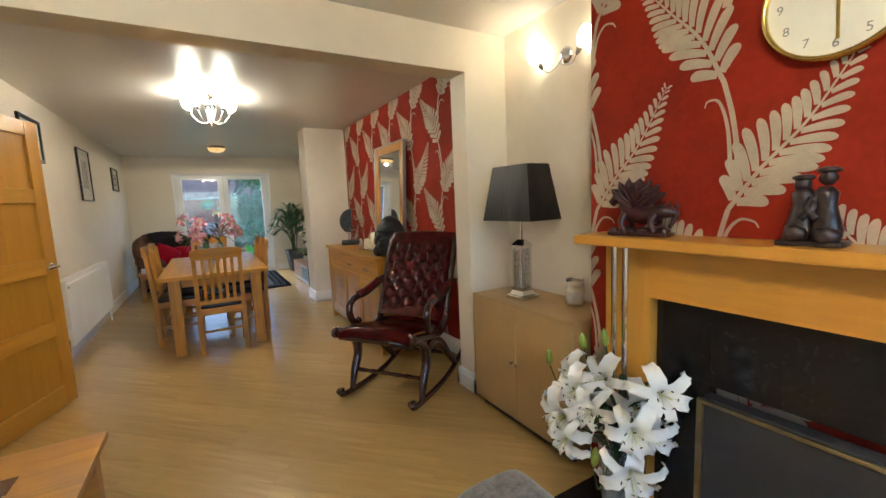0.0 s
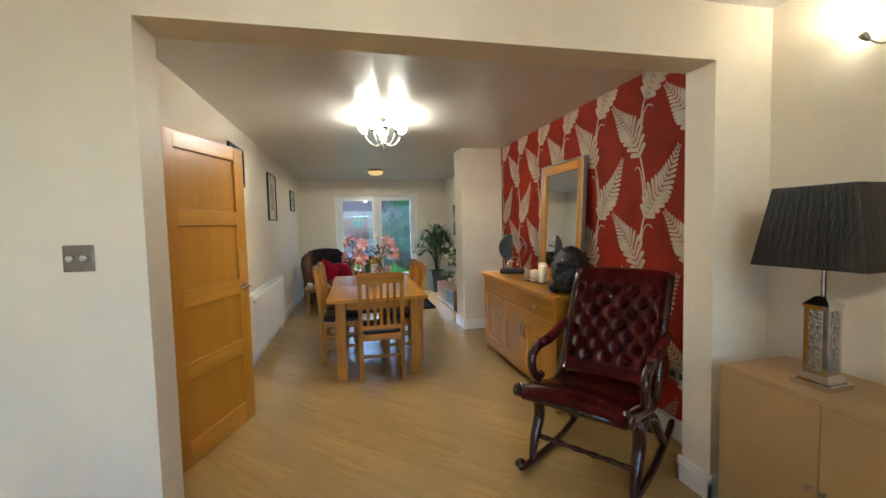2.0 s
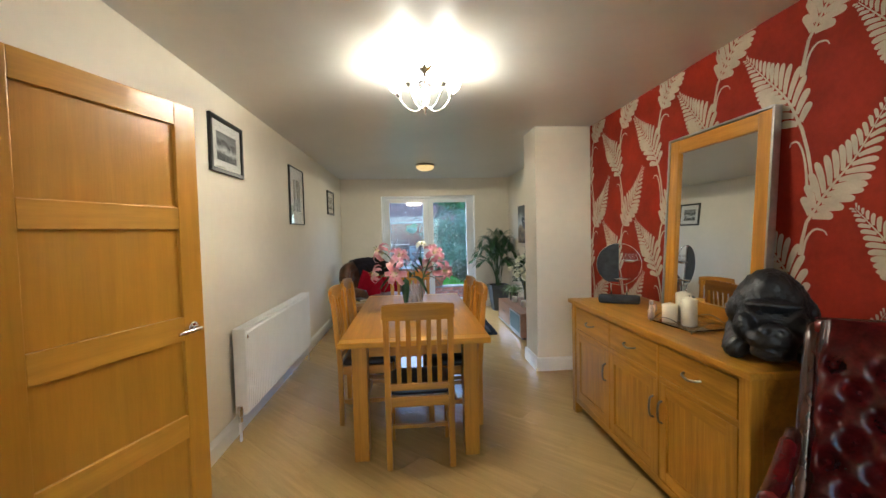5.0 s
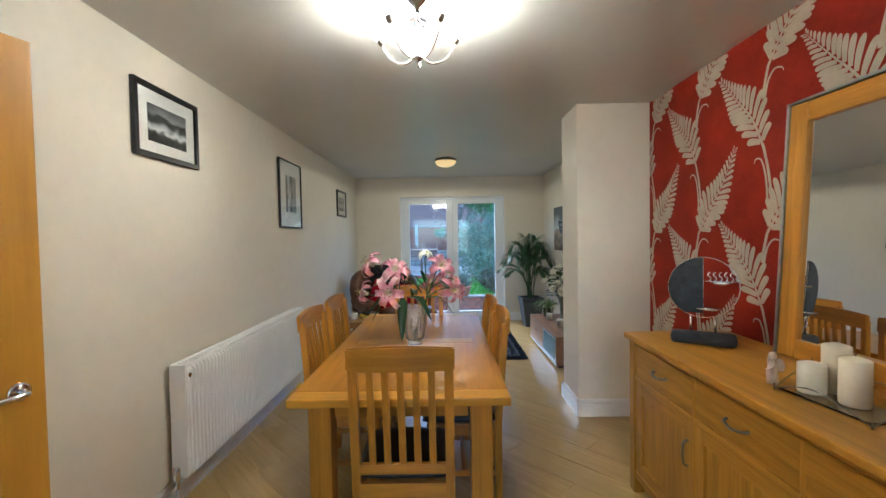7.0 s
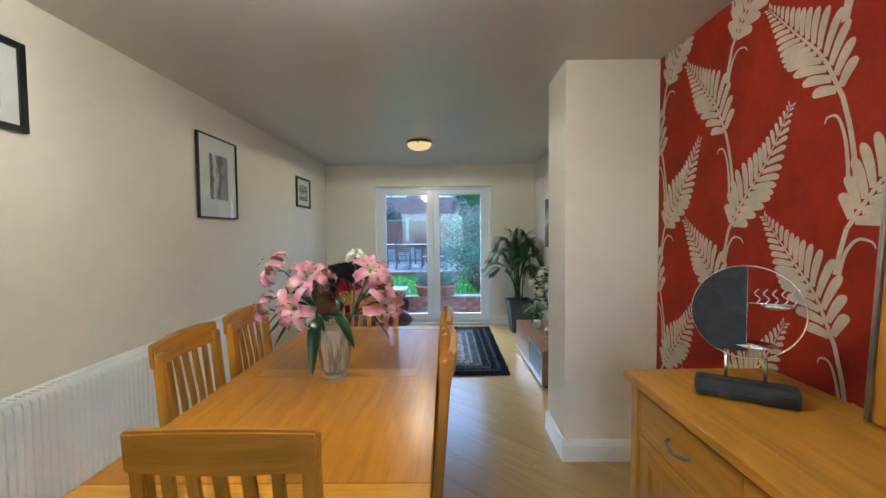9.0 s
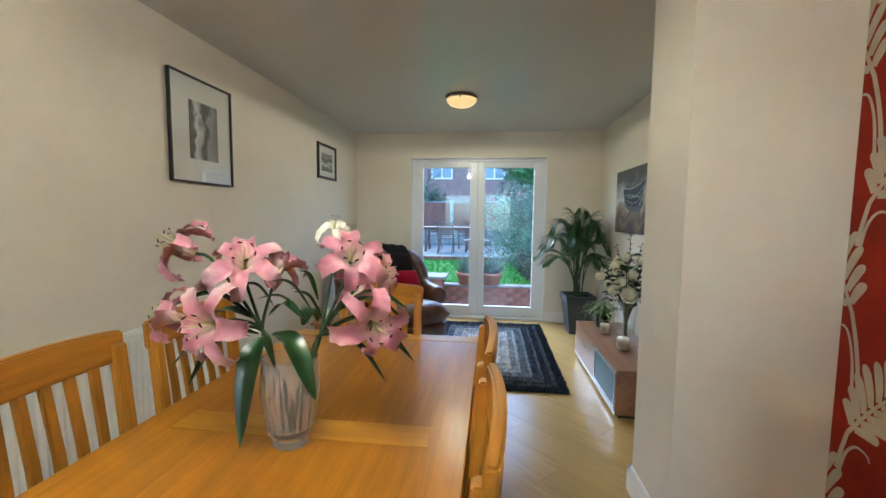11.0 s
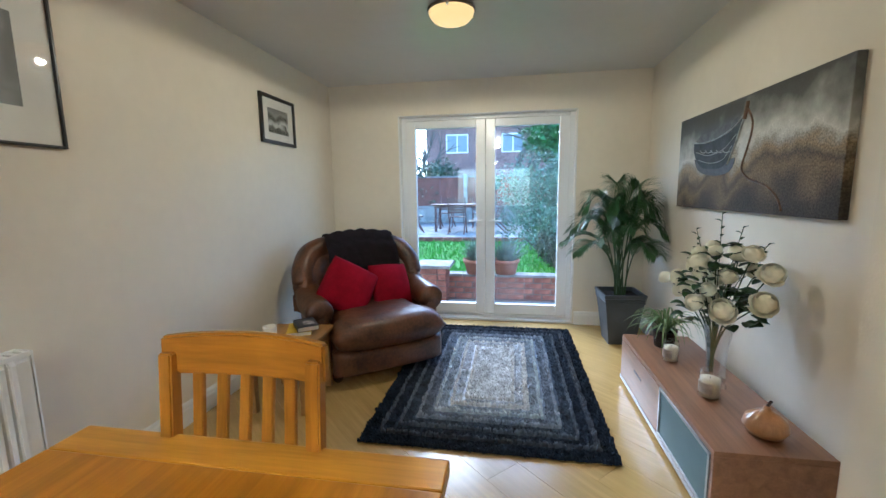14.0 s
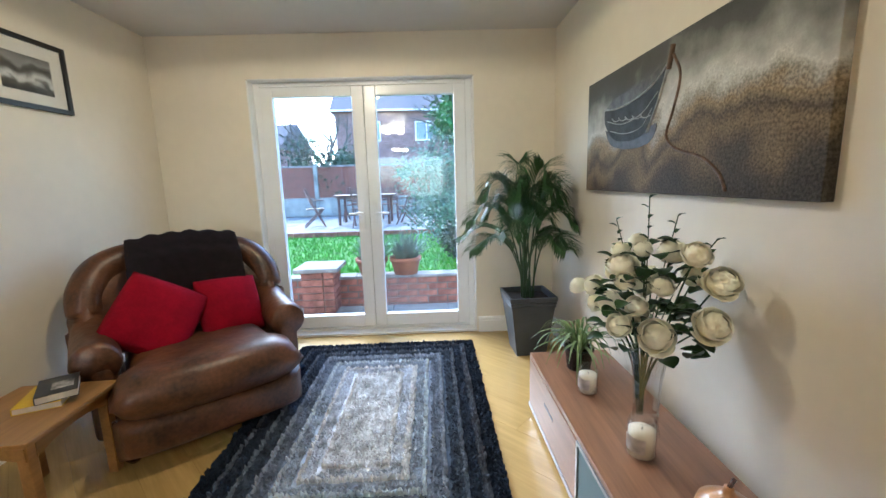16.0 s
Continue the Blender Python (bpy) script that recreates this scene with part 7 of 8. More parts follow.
def palm():
    X, Y = 1.745, 8.86
    pot = thing("plant_pot", pose(X, Y, 0, 0, 0, 3), "tall square grey planter with ribbed rim", "plant pot")
    grey = material("grey_planter", (0.050, 0.058, 0.066), 0.45, spread=0.12, scale=8)
    bm = bmesh.new()
    prof = [(0.108, 0.0), (0.154, 0.37), (0.160, 0.37), (0.162, 0.383), (0.157, 0.388), (0.163, 0.392), (0.165, 0.405), (0.160, 0.41), (0.167, 0.415), (0.170, 0.445), (0.155, 0.445), (0.149, 0.40)]
    rings = [[bm.verts.new((sx * r, sy * r, z)) for sx, sy in ((-1, -1), (1, -1), (1, 1), (-1, 1))] for r, z in prof]
    for p, q in zip(rings, rings[1:]):
        for i in range(4):
            bm.faces.new((p[i], p[(i + 1) % 4], q[(i + 1) % 4], q[i]))
    bm.faces.new(rings[0][::-1])
    part("pot", bm, grey, pot)
    bm = bmesh.new()
    add_box(bm, (-0.148, -0.148, 0.385), (0.148, 0.148, 0.41))
    part("soil", bm, material("potting_soil", (0.02, 0.013, 0.008), 0.95, spread=0.4, scale=40, bump=1.0, bump_scale=80), pot, "dark soil")
    p = thing("palm_plant", pose(X, Y, 0.41), "lush green parlour palm with feathery fronds", "plant")
    green = material("palm_green", (0.06, 0.15, 0.045), 0.36, spread=0.35, scale=6, second=(0.02, 0.062, 0.02))
    rnd = random.Random(21)
    specs = [(265, 0.80, 0.30, 1.0), (300, 0.95, 0.28, 0.9), (200, 0.70, 0.42, 0.8), (180, 0.55, 0.46, 0.7), (230, 0.85, 0.34, 0.9), (330, 0.66, 0.34, 0.8), (250, 0.62, 0.46, 0.8), (350, 0.50, 0.26, 0.7), (160, 0.72, 0.30, 0.8), (120, 0.75, 0.22, 0.8), (90, 0.65, 0.25, 0.7), (285, 0.50, 0.42, 0.8), (215, 0.50, 0.50, 0.7), (320, 0.85, 0.24, 0.9), (240, 0.98, 0.20, 0.8), (20, 0.8, 0.20, 0.8), (190, 0.88, 0.30, 0.8), (275, 0.72, 0.38, 0.8)]
    for k, (az, h, reach, s) in enumerate(specs):
        d = Vector((math.cos(radians(az)), math.sin(radians(az)), 0))
        b0 = Vector((rnd.uniform(-0.05, 0.05), rnd.uniform(-0.05, 0.05), -0.02))
        reach *= 0.86
        line = curve([b0, b0 + d * reach * 0.14 + Vector((0, 0, h * 0.45)), b0 + d * reach * 0.42 + Vector((0, 0, h * 0.86)), b0 + d * reach * 0.80 + Vector((0, 0, h * 1.0)), b0 + d * reach * 1.18 + Vector((0, 0, h * 0.88))], 9)
        fr = part("frond", tube(bmesh.new(), line, [0.007 - 0.0055 * i / (len(line) - 1) for i in range(len(line))], 6), STEM, p, "", True)
        bm = bmesh.new()
        n = len(line)
        for i in range(int(n * 0.42), n):
            q = line[i]
            tn = (line[min(i + 1, n - 1)] - line[i - 1]).normalized()
            side = tn.cross(Vector((0, 0, 1))).normalized()
            f = (i - n * 0.40) / (n * 0.6)
            ln = 0.20 * s * math.sin(math.pi * (0.25 + 0.66 * f)) + 0.025
            for sg in (-1, 1):
                for off in (0, 0.33, 0.66):
                    root = q + tn * off * 0.02
                    way = (side * sg * 0.75 + tn * 0.85 + Vector((0, 0, rnd.uniform(-0.10, 0.16)))).normalized()
                    tip = root + way * ln * rnd.uniform(0.85, 1.1) + Vector((0, 0, -0.03))
                    mid = root + way * ln * 0.55 + Vector((0, 0, 0.008))
                    blade(bm, [root, (root + mid) / 2, mid, (mid + tip) / 2, tip], [0.0015, 0.0040, 0.0046, 0.0032, 0.0004], Vector((0, 0, 1)), 0.3)
        for v in bm.verts:
            v.co.x = min(v.co.x, GARDEN_RIGHT - X - 0.01)
            v.co.y = min(v.co.y, END - Y - 0.01)
        tagged(part("leaflet_spray", bm, green, fr, "feathery green leaflets"), kind="stuff")


palm()


def spider_plant():
    x, y, z = 1.765, 7.86, 0.3355
    t = thing("spider_plant", pose(x, y, z), "green and cream spider plant in a dark pot", "plant")
    part("pot", lathe(bmesh.new(), [(0.05, 0), (0.056, 0.004), (0.068, 0.10), (0.072, 0.10), (0.072, 0.112), (0.064, 0.112), (0.06, 0.09), (0.003, 0.088)], 28), material("dark_glazed_pot", (0.02, 0.022, 0.026), 0.25, spread=0.2), t, "dark glazed pot", True)
    g = material("striped_leaf", (0.30, 0.40, 0.17), 0.4, spread=0.3, scale=10, second=(0.05, 0.12, 0.03))
    rnd = random.Random(5)
    for k in range(58):
        a = rnd.uniform(0, math.tau)
        r = rnd.uniform(0.12, 0.27)
        h = rnd.uniform(0.04, 0.12)
        dx, dy = math.cos(a), math.sin(a)
        end = rnd.uniform(-0.06, 0.05)
        ex = min(dx * r, 1.975 + 0.06 - x)
        line = curve([(dx * 0.015, dy * 0.015, 0.09), (dx * r * 0.35, dy * r * 0.35, 0.10 + h), (dx * r * 0.75, dy * r * 0.75, 0.11 + h * 0.75), (ex, dy * r, 0.10 + end)], 4)
        bm = bmesh.new()
        n = len(line) - 1
        blade(bm, line, [0.0065 * (1 - (i / n) ** 2) + 0.0006 for i in range(n + 1)], Vector((0, 0, 1)), 0.4)
        part("leaf", bm, g, t, "", True)


spider_plant()
jar_candle(pose(1.72, 7.625, 0.3355), 0.041, 0.125, CREAM_WAX, "cream jar candle with a dark label on the bench")
jar_candle(pose(1.742, 7.21, 0.3355), 0.046, 0.135, CREAM_WAX, "cream candle in a clear glass on the bench")


def rose_head(parent, place, way, r, seed, mat, wide):
    """Cupped petals wrapped about each other; wide opens the outer ones."""
    rnd = random.Random(seed)
    bm = bmesh.new()
    blob(bm, (0, 0, r * 0.42), (r * 0.54, r * 0.54, r * 0.56), 2, 0.1, 3)
    for ring, (cnt, rad, top, half) in enumerate(((3, 0.60, 158, 82), (3, 0.70, 138, 80), (4, 0.79, 118, 68), (4, 0.88, 100, 64), (5, 0.96, 84, 52))):
        open_ = wide * ring / 4
        for k in range(cnt):
            az0 = math.tau * k / cnt + ring * 0.7 + rnd.uniform(-0.15, 0.15)
            R = rad * r * rnd.uniform(0.94, 1.05)
            th1 = top - 26 * open_ + rnd.uniform(-6, 6)
            rows = []
            for i in range(6):
                t = i / 5
                row = []
                for j in range(7):
                    s = 2 * j / 6 - 1
                    th = radians((th1 - 20 * abs(s) ** 3) * t)
                    az = az0 + radians(half) * s * (0.35 + 0.65 * min(1.0, t * 1.6))
                    lip = (0.03 + 0.22 * open_) * max(0.0, t - 0.66) / 0.34
                    q = R * (1 + 0.05 * s * (1 if ring % 2 else -1))
                    rr = q * math.sin(th) + R * lip * 0.8 + 0.02 * R * math.sin(5 * az + seed)
                    zz = r * 0.98 - q * math.cos(th) * (1.08 if ring < 3 else 1.0) - R * 0.22 * open_ * max(0.0, t - 0.8) / 0.2
                    row.append(bm.verts.new((rr * math.cos(az), rr * math.sin(az), zz - r * 0.55)))
                rows.append(row)
            for a, b in zip(rows, rows[1:]):
                for j in range(6):
                    bm.faces.new((a[j], a[j + 1], b[j + 1], b[j]))
    bmesh.ops.remove_doubles(bm, verts=bm.verts, dist=0.00001)
    m = Matrix.Translation(place) @ Vector(way).to_track_quat("Z", "Y").to_matrix().to_4x4()
    return part("rose", bm, mat, parent, "", True, m)


def roses():
    x, y, z = 1.815, 7.325, 0.3355
    v = thing("vase", pose(x, y, z), "tall waisted clear glass vase on the bench", "vase")
    part("glass", lathe(bmesh.new(), [(0.048, 0), (0.052, 0.006), (0.046, 0.03), (0.043, 0.10), (0.048, 0.21), (0.066, 0.325), (0.063, 0.325), (0.045, 0.21), (0.040, 0.10), (0.042, 0.035), (0.003, 0.025)], 12, None, False), VASE_GLASS, v, "clear glass")
    f = thing("rose_bouquet", pose(x - 0.02, y, z + 0.075), "large bunch of cream roses with green foliage", "flowers")
    cream = material("cream_rose", (0.95, 0.91, 0.72), 0.7, spread=0.03, scale=20, spec=0.2)
    rnd = random.Random(31)
    heads = [(-0.01, -0.10, 0.335, 0.062), (0.10, -0.16, 0.39, 0.060), (-0.06, 0.02, 0.53, 0.058), (-0.10, 0.12, 0.44, 0.045), (-0.05, -0.06, 0.42, 0.036), (0.02, -0.06, 0.48, 0.036), (-0.13, 0.19, 0.42, 0.034), (0.0, 0.04, 0.36, 0.045), (-0.10, -0.06, 0.36, 0.045), (0.04, 0.08, 0.44, 0.05), (-0.07, 0.16, 0.36, 0.045), (0.08, 0.0, 0.58, 0.05), (0.12, -0.16, 0.52, 0.055), (-0.03, 0.10, 0.57, 0.035), (0.04, 0.12, 0.60, 0.034), (-0.08, 0.05, 0.40, 0.04), (0.14, -0.02, 0.50, 0.045), (0.03, 0.20, 0.50, 0.045), (0.10, 0.15, 0.46, 0.045), (-0.02, -0.02, 0.60, 0.03), (0.12, 0.08, 0.56, 0.04), (0.06, -0.14, 0.60, 0.04), (-0.08, -0.04, 0.50, 0.032)]
    for k, (a, b, c, r) in enumerate(heads):
        a = min(a, GARDEN_RIGHT - x - 0.075)
        a, b, c = a * 1.1 - 0.015, b * 1.12 - 0.01, c + 0.01
        a = min(a, GARDEN_RIGHT - x - 0.085)
        w = Vector((a - 0.07 + 0.05 * math.sin(3 * k), b - 0.06 + 0.06 * math.cos(5 * k), c - 0.24)).normalized()
        stem(f, [(0.008 * (k % 3 - 1), 0.008 * (k % 2), 0.0), (a * 0.2, b * 0.2, 0.22), Vector((a, b, c)) - w * 0.04, (a, b, c)], 0.0028)
        rose_head(f, (a, b, c), w, r * (0.98 if r > 0.04 else 1.1), k, cream, 0.55 if r > 0.05 else 0.1)
    green = material("rose_leaf", (0.040, 0.10, 0.028), 0.4, spread=0.3, scale=9, second=(0.012, 0.035, 0.012))
    for k in range(125):
        a = rnd.uniform(0, math.tau)
        rr = rnd.uniform(0.02, 0.15)
        c = 0.24 + rnd.uniform(0.0, 0.40) * (1 - 0.5 * rr / 0.2) + 0.03
        px, py = min(rr * math.cos(a), GARDEN_RIGHT - x - 0.06), rr * 1.1 * math.sin(a)
        d = Vector((math.cos(a) + rnd.uniform(-0.5, 0.5), math.sin(a) + rnd.uniform(-0.5, 0.5), rnd.uniform(-0.3, 0.6))).normalized()
        root = Vector((px, py, c))
        tip = root + d * rnd.uniform(0.05, 0.075)
        tip.x = min(tip.x, GARDEN_RIGHT - x - 0.012)
        leaf(f, root, tip, rnd.uniform(0.022, 0.034), k, green, 0.1)
    for sx, sy, sz in ((0.02, 0.05, 0.78), (-0.06, 0.12, 0.70), (0.08, -0.02, 0.72), (0.10, -0.18, 0.66)):
        stem(f, [(0, 0, 0.2), (sx * 0.5, sy * 0.5, 0.5), (sx, sy, sz)], 0.0018)
        for q in range(9):
            fz = 0.75 + 0.25 * q / 8
            o = Vector((sx * fz, sy * fz, 0.5 + (sz - 0.5) * q / 8))
            an = q * 2.2
            leaf(f, o, o + Vector((0.028 * math.cos(an), 0.028 * math.sin(an), 0.012)), 0.009, q, green, 0.1)


roses()


def onion_ornament():
    t = thing("wooden_gourd", pose(1.815, 6.91, 0.3355), "polished turned wooden gourd ornament on the bench", "ornament")
    part("body", lathe(bmesh.new(), [(0.03, 0), (0.062, 0.012), (0.078, 0.04), (0.07, 0.072), (0.04, 0.095), (0.018, 0.106), (0.012, 0.118), (0.012, 0.124), (0.003, 0.125)], 32), material("turned_wood", (0.42, 0.20, 0.07), 0.28, spread=0.15, grain="z", coat=0.4), t, "", True)
    part("stalk", tube(bmesh.new(), curve([(0, 0, 0.12), (0.006, 0, 0.135), (0.016, 0.004, 0.142)], 4), 0.006, 8), DARK_WOOD, t, "", True)


onion_ornament()


def door_pouffe():
    t = thing("floor_cushion", pose(1.12, 1.02, 0), "grey fluffy floor pouffe beside the hearth", "pouffe")
    bm = bmesh.new()
    cushion(bm, 0.36, 0.36, 0.20, 0.6, 16, 16, pose(0, 0, 0.10), 4)
    part("pad", bm, material("grey_fluff", (0.22, 0.22, 0.22), 0.95, spread=0.3, scale=30, bump=1.0, bump_scale=120, sheen=0.5), t, "", True)


door_pouffe()


# ---- garden ----
# Brick, paving, teak and bark are paled to put haze into the colours.
BRICK = material("red_brick", (0.30, 0.12, 0.085), 0.85, spread=0.3, scale=9, bump=0.4, bump_scale=60, vary=0.22)
MORTAR = material("mortar", (0.16, 0.145, 0.125), 0.9, spread=0.15, scale=12)
SLAB = material("grey_paving", (0.29, 0.285, 0.26), 0.8, spread=0.25, scale=3, bump=0.3, vary=0.12)
STONE = material("coping_stone", (0.27, 0.26, 0.25), 0.8, spread=0.3, scale=7, bump=0.4)
TERRACOTTA = material("terracotta", (0.34, 0.14, 0.08), 0.8, spread=0.2, scale=8)
TEAK = material("weathered_teak", (0.16, 0.085, 0.07), 0.6, spread=0.25, grain="y")
BARK = material("bark", (0.15, 0.135, 0.11), 0.9, spread=0.35, scale=12, bump=0.6)
GRASS_DARK = material("lawn_under", (0.075, 0.24, 0.02), 0.9, spread=0.3, scale=9, bump=0.6, bump_scale=90)
BLADE = material("grass_blade", (0.12, 0.36, 0.03), 0.6, spread=0.3, scale=5)

structure("ground", boxes(((-70, END + 0.28, -0.5), (70, 140, -0.16)), bevel=0), material("garden_soil", (0.05, 0.055, 0.03), 0.95, spread=0.3, scale=2), "bare garden soil reaching to the horizon", "ground")
pav = structure("pavement_step", box((-4, END + 0.281, -0.159), (6, 10.42, -0.11), 0), MORTAR, "paved strip outside the french doors", "pavement")
for i in range(9):
    for j in range(2):
        part("paving_slab", box((-3 + 0.6 * i + 0.006, 9.57 + 0.42 * j, -0.1098), (-3 + 0.6 * (i + 1), 9.57 + 0.42 * (j + 1) - 0.008, -0.085), 0.004), SLAB, pav)
structure("lawn_bank", box((-8, 10.62, -0.158), (9, 14.6, 0.17), 0), GRASS_DARK, "raised green lawn behind a low brick wall", "lawn")


def grass():
    bm = bmesh.new()
    rnd = random.Random(3)
    for k in range(15000):
        x = rnd.uniform(-2.2, 3.4)
        y = 10.66 + 3.9 * rnd.random() ** 1.2
        a = rnd.uniform(0, math.pi)
        w, h = rnd.uniform(0.006, 0.013), rnd.uniform(0.03, 0.07)
        dx, dy = math.cos(a) * w, math.sin(a) * w
        v = [bm.verts.new(p) for p in ((x - dx, y - dy, 0.165), (x + dx, y + dy, 0.165), (x + rnd.uniform(-0.025, 0.025), y + rnd.uniform(-0.025, 0.025), 0.17 + h))]
        bm.faces.new(v)
    ob = new("grass", link_mesh("grass", bm, BLADE))
    tagged(ob, "bright green mown grass on the lawn", "grass", "", "stuff")


grass()


def brick_wall(name, x0, x1, y, z0, rows, label, per_row=True, depth=0.105, cap=True):
    w = thing(name, pose(0, 0, 0), label, "garden wall")
    L, H, J = 0.215, 0.065, 0.010
    top = z0 + rows * (H + J)
    part("mortar_core", box((x0 + 0.004, y + 0.006, z0), (x1 - 0.004, y + depth - 0.004, top - 0.002), 0), MORTAR, w)
    full = link_mesh("brick", box((0, 0, 0), (L, depth, H), 0.004, 1), BRICK)
    half = link_mesh("brick", box((0, 0, 0), (L / 2 - J / 2, depth, H), 0.004, 1), BRICK)
    for r in range(rows):
        x = x0
        if r % 2:
            o = new("brick", half)
            o.parent, o.matrix_basis = w, pose(x, y, z0 + r * (H + J))
            x += L / 2 + J / 2
        while x + L <= x1 + 0.001:
            o = new("brick", full)
            o.parent, o.matrix_basis = w, pose(x, y + 0.002 * ((r * 7 + int(x * 31)) % 3), z0 + r * (H + J))
            x += L + J
        if x1 - x > 0.09:
            o = new("brick", half)
            o.parent, o.matrix_basis = w, pose(x, y, z0 + r * (H + J))
    if cap:
        x = x0 - 0.02
        while x < x1:
            part("coping", box((x + 0.003, y - 0.03, top), (min(x + 0.6, x1 + 0.02) - 0.003, y + depth + 0.06, top + 0.03), 0.006), STONE, w)
            x += 0.6
    return w


brick_wall("garden_wall", -1.6, 2.6, 10.46, -0.159, 5, "low red brick retaining wall with stone coping")


def pier(x, y, z0, rows):
    w = thing("garden_pier", pose(x, y, 0), "red brick pier with a stone cap", "pier")
    H, J = 0.065, 0.010
    part("mortar_core", box((-0.155, -0.155, z0), (0.155, 0.155, z0 + rows * (H + J) - 0.002), 0), MORTAR, w)
    for r in range(rows):
        z = z0 + r * (H + J)
        for k in range(4):
            part("brick", box((-0.17, -0.17, z), (0.052, -0.068, z + H), 0.004, 1), BRICK, w, "", False, pose(0, 0, 0, 0, 0, 90 * (k + r % 2) + (0 if r % 2 else 0)))
            part("brick", box((0.062, -0.17, z), (0.07, -0.07, z + H), 0.002, 1), BRICK, w, "", False, pose(0, 0, 0, 0, 0, 90 * k))
    t = z0 + rows * (H + J)
    part("cap", box((-0.23, -0.23, t), (0.23, 0.23, t + 0.045), 0.012), STONE, w, "weathered stone cap")


pier(-0.17, 10.34, -0.159, 7)


def shrub_clumps(bm, rnd, c, r, n, size, squash=1.0, under=0.0):
    """Many small leaves over a lumpy, gappy mass."""
    lumps = [(Vector((rnd.gauss(0, 0.45), rnd.gauss(0, 0.45), rnd.uniform(-0.7, 0.8) * squash)), rnd.uniform(0.3, 0.55)) for k in range(12)]
    for k in range(n):
        o, q = lumps[rnd.randrange(len(lumps))]
        d = Vector((rnd.gauss(0, 1), rnd.gauss(0, 1), rnd.gauss(0, 1))).normalized()
        p = Vector(c) + (o + d * q * rnd.random() ** 0.4) * r
        a = Vector((rnd.gauss(0, 1), rnd.gauss(0, 1), rnd.gauss(0, 0.7))).normalized()
        b = a.cross(Vector((rnd.gauss(0, 1), rnd.gauss(0, 1), rnd.gauss(0, 1)))).normalized()
        s = size * rnd.uniform(0.6, 1.4)
        v = [bm.verts.new(p + a * s), bm.verts.new(p + b * s * 0.4), bm.verts.new(p - a * s), bm.verts.new(p - b * s * 0.4)]
        bm.faces.new(v)


def shrub(name, x, y, z, r, n, size, color, label, seed, squash=1.0, twigs=24):
    t = thing(name, pose(x, y, z), label, "shrub")
    rnd = random.Random(seed)
    tw = bmesh.new()
    for k in range(twigs):
        a, e = rnd.uniform(0, math.tau), rnd.uniform(0.5, 1.4)
        d = Vector((math.cos(a) * math.cos(e), math.sin(a) * math.cos(e), math.sin(e)))
        tube(tw, curve([(0, 0, 0), d * r * 0.6, d * r * 1.3 + Vector((rnd.uniform(-0.1, 0.1), 0, 0.1))], 4), [0.012 - 0.0012 * i for i in range(9)], 5)
    part("twigs", tw, BARK, t)
    bm = bmesh.new()
    shrub_clumps(bm, rnd, (0, 0, r * 0.95), r, n, size, squash)
    tagged(part("foliage", bm, material("%s_leaf" % name, color, 0.6, spread=0.45, scale=4), t), kind="stuff")


shrub("garden_shrub", 1.38, 12.7, 0.165, 1.0, 9000, 0.03, (0.19, 0.29, 0.20), "loose grey-green garden shrub on the lawn", 2)
shrub("garden_shrub", 1.95, 13.9, 0.165, 1.2, 6000, 0.035, (0.16, 0.25, 0.16), "tall grey-green garden shrub", 5)
shrub("border_plants", 1.5, 11.25, 0.165, 0.34, 1800, 0.03, (0.055, 0.075, 0.04), "dark low border plants", 7, 0.5)
shrub("climbing_ivy", 1.75, 15.6, 2.0, 0.8, 4200, 0.06, (0.05, 0.16, 0.03), "bright green ivy hanging from above", 9)


def flower_pot(x, y, z, seed):
    p = thing("flower_pot", pose(x, y, z), "terracotta pot with silvery lavender on the wall", "flower pot", "terracotta pots")
    part("pot", lathe(bmesh.new(), [(0.13, 0), (0.165, 0.15), (0.18, 0.15), (0.182, 0.195), (0.17, 0.195), (0.16, 0.15), (0.003, 0.14)], 24), TERRACOTTA, p, "", True)
    bm = bmesh.new()
    rnd = random.Random(seed)
    for k in range(420):
        a, e = rnd.uniform(0, math.tau), rnd.uniform(0.5, 1.5)
        l = rnd.uniform(0.18, 0.42)
        d = Vector((math.cos(a) * math.cos(e), math.sin(a) * math.cos(e), math.sin(e)))
        o = Vector((rnd.uniform(-0.08, 0.08), rnd.uniform(-0.08, 0.08), 0.14))
        blade(bm, [o, o + d * l * 0.5, o + d * l + Vector((0, 0, -0.02))], [0.003, 0.006, 0.001], Vector((0.3, 0.2, 1)), 0.2)
    tagged(part("lavender", bm, material("silver_lavender", (0.20, 0.25, 0.20), 0.7, spread=0.3, scale=9), p, "silvery lavender stems"), kind="stuff")


flower_pot(0.36, 10.52, 0.2465, 1)
flower_pot(0.74, 10.53, 0.2465, 2)

patio = structure("pavement_patio", box((-8, 14.6, -0.158), (9, 19.2, 0.255), 0), MORTAR, "raised grey paved patio", "pavement")
for i in range(14):
    for j in range(7):
        part("paving_slab", box((-4.2 + 0.6 * i + 0.006, 14.62 + 0.62 * j, 0.2552), (-4.2 + 0.6 * (i + 1) - 0.006, 14.62 + 0.62 * (j + 1) - 0.012, 0.275), 0.004), SLAB, patio)
step = thing("patio_edging", pose(0, 0, 0), "single course of bricks edging the patio", "edging")
_b = link_mesh("brick", box((0, 0, 0), (0.215, 0.07, 0.10), 0.004, 1), BRICK)
for i in range(28):
    o = new("brick", _b)
    o.parent, o.matrix_basis = step, pose(-3.0 + 0.225 * i, 14.525, 0.172)


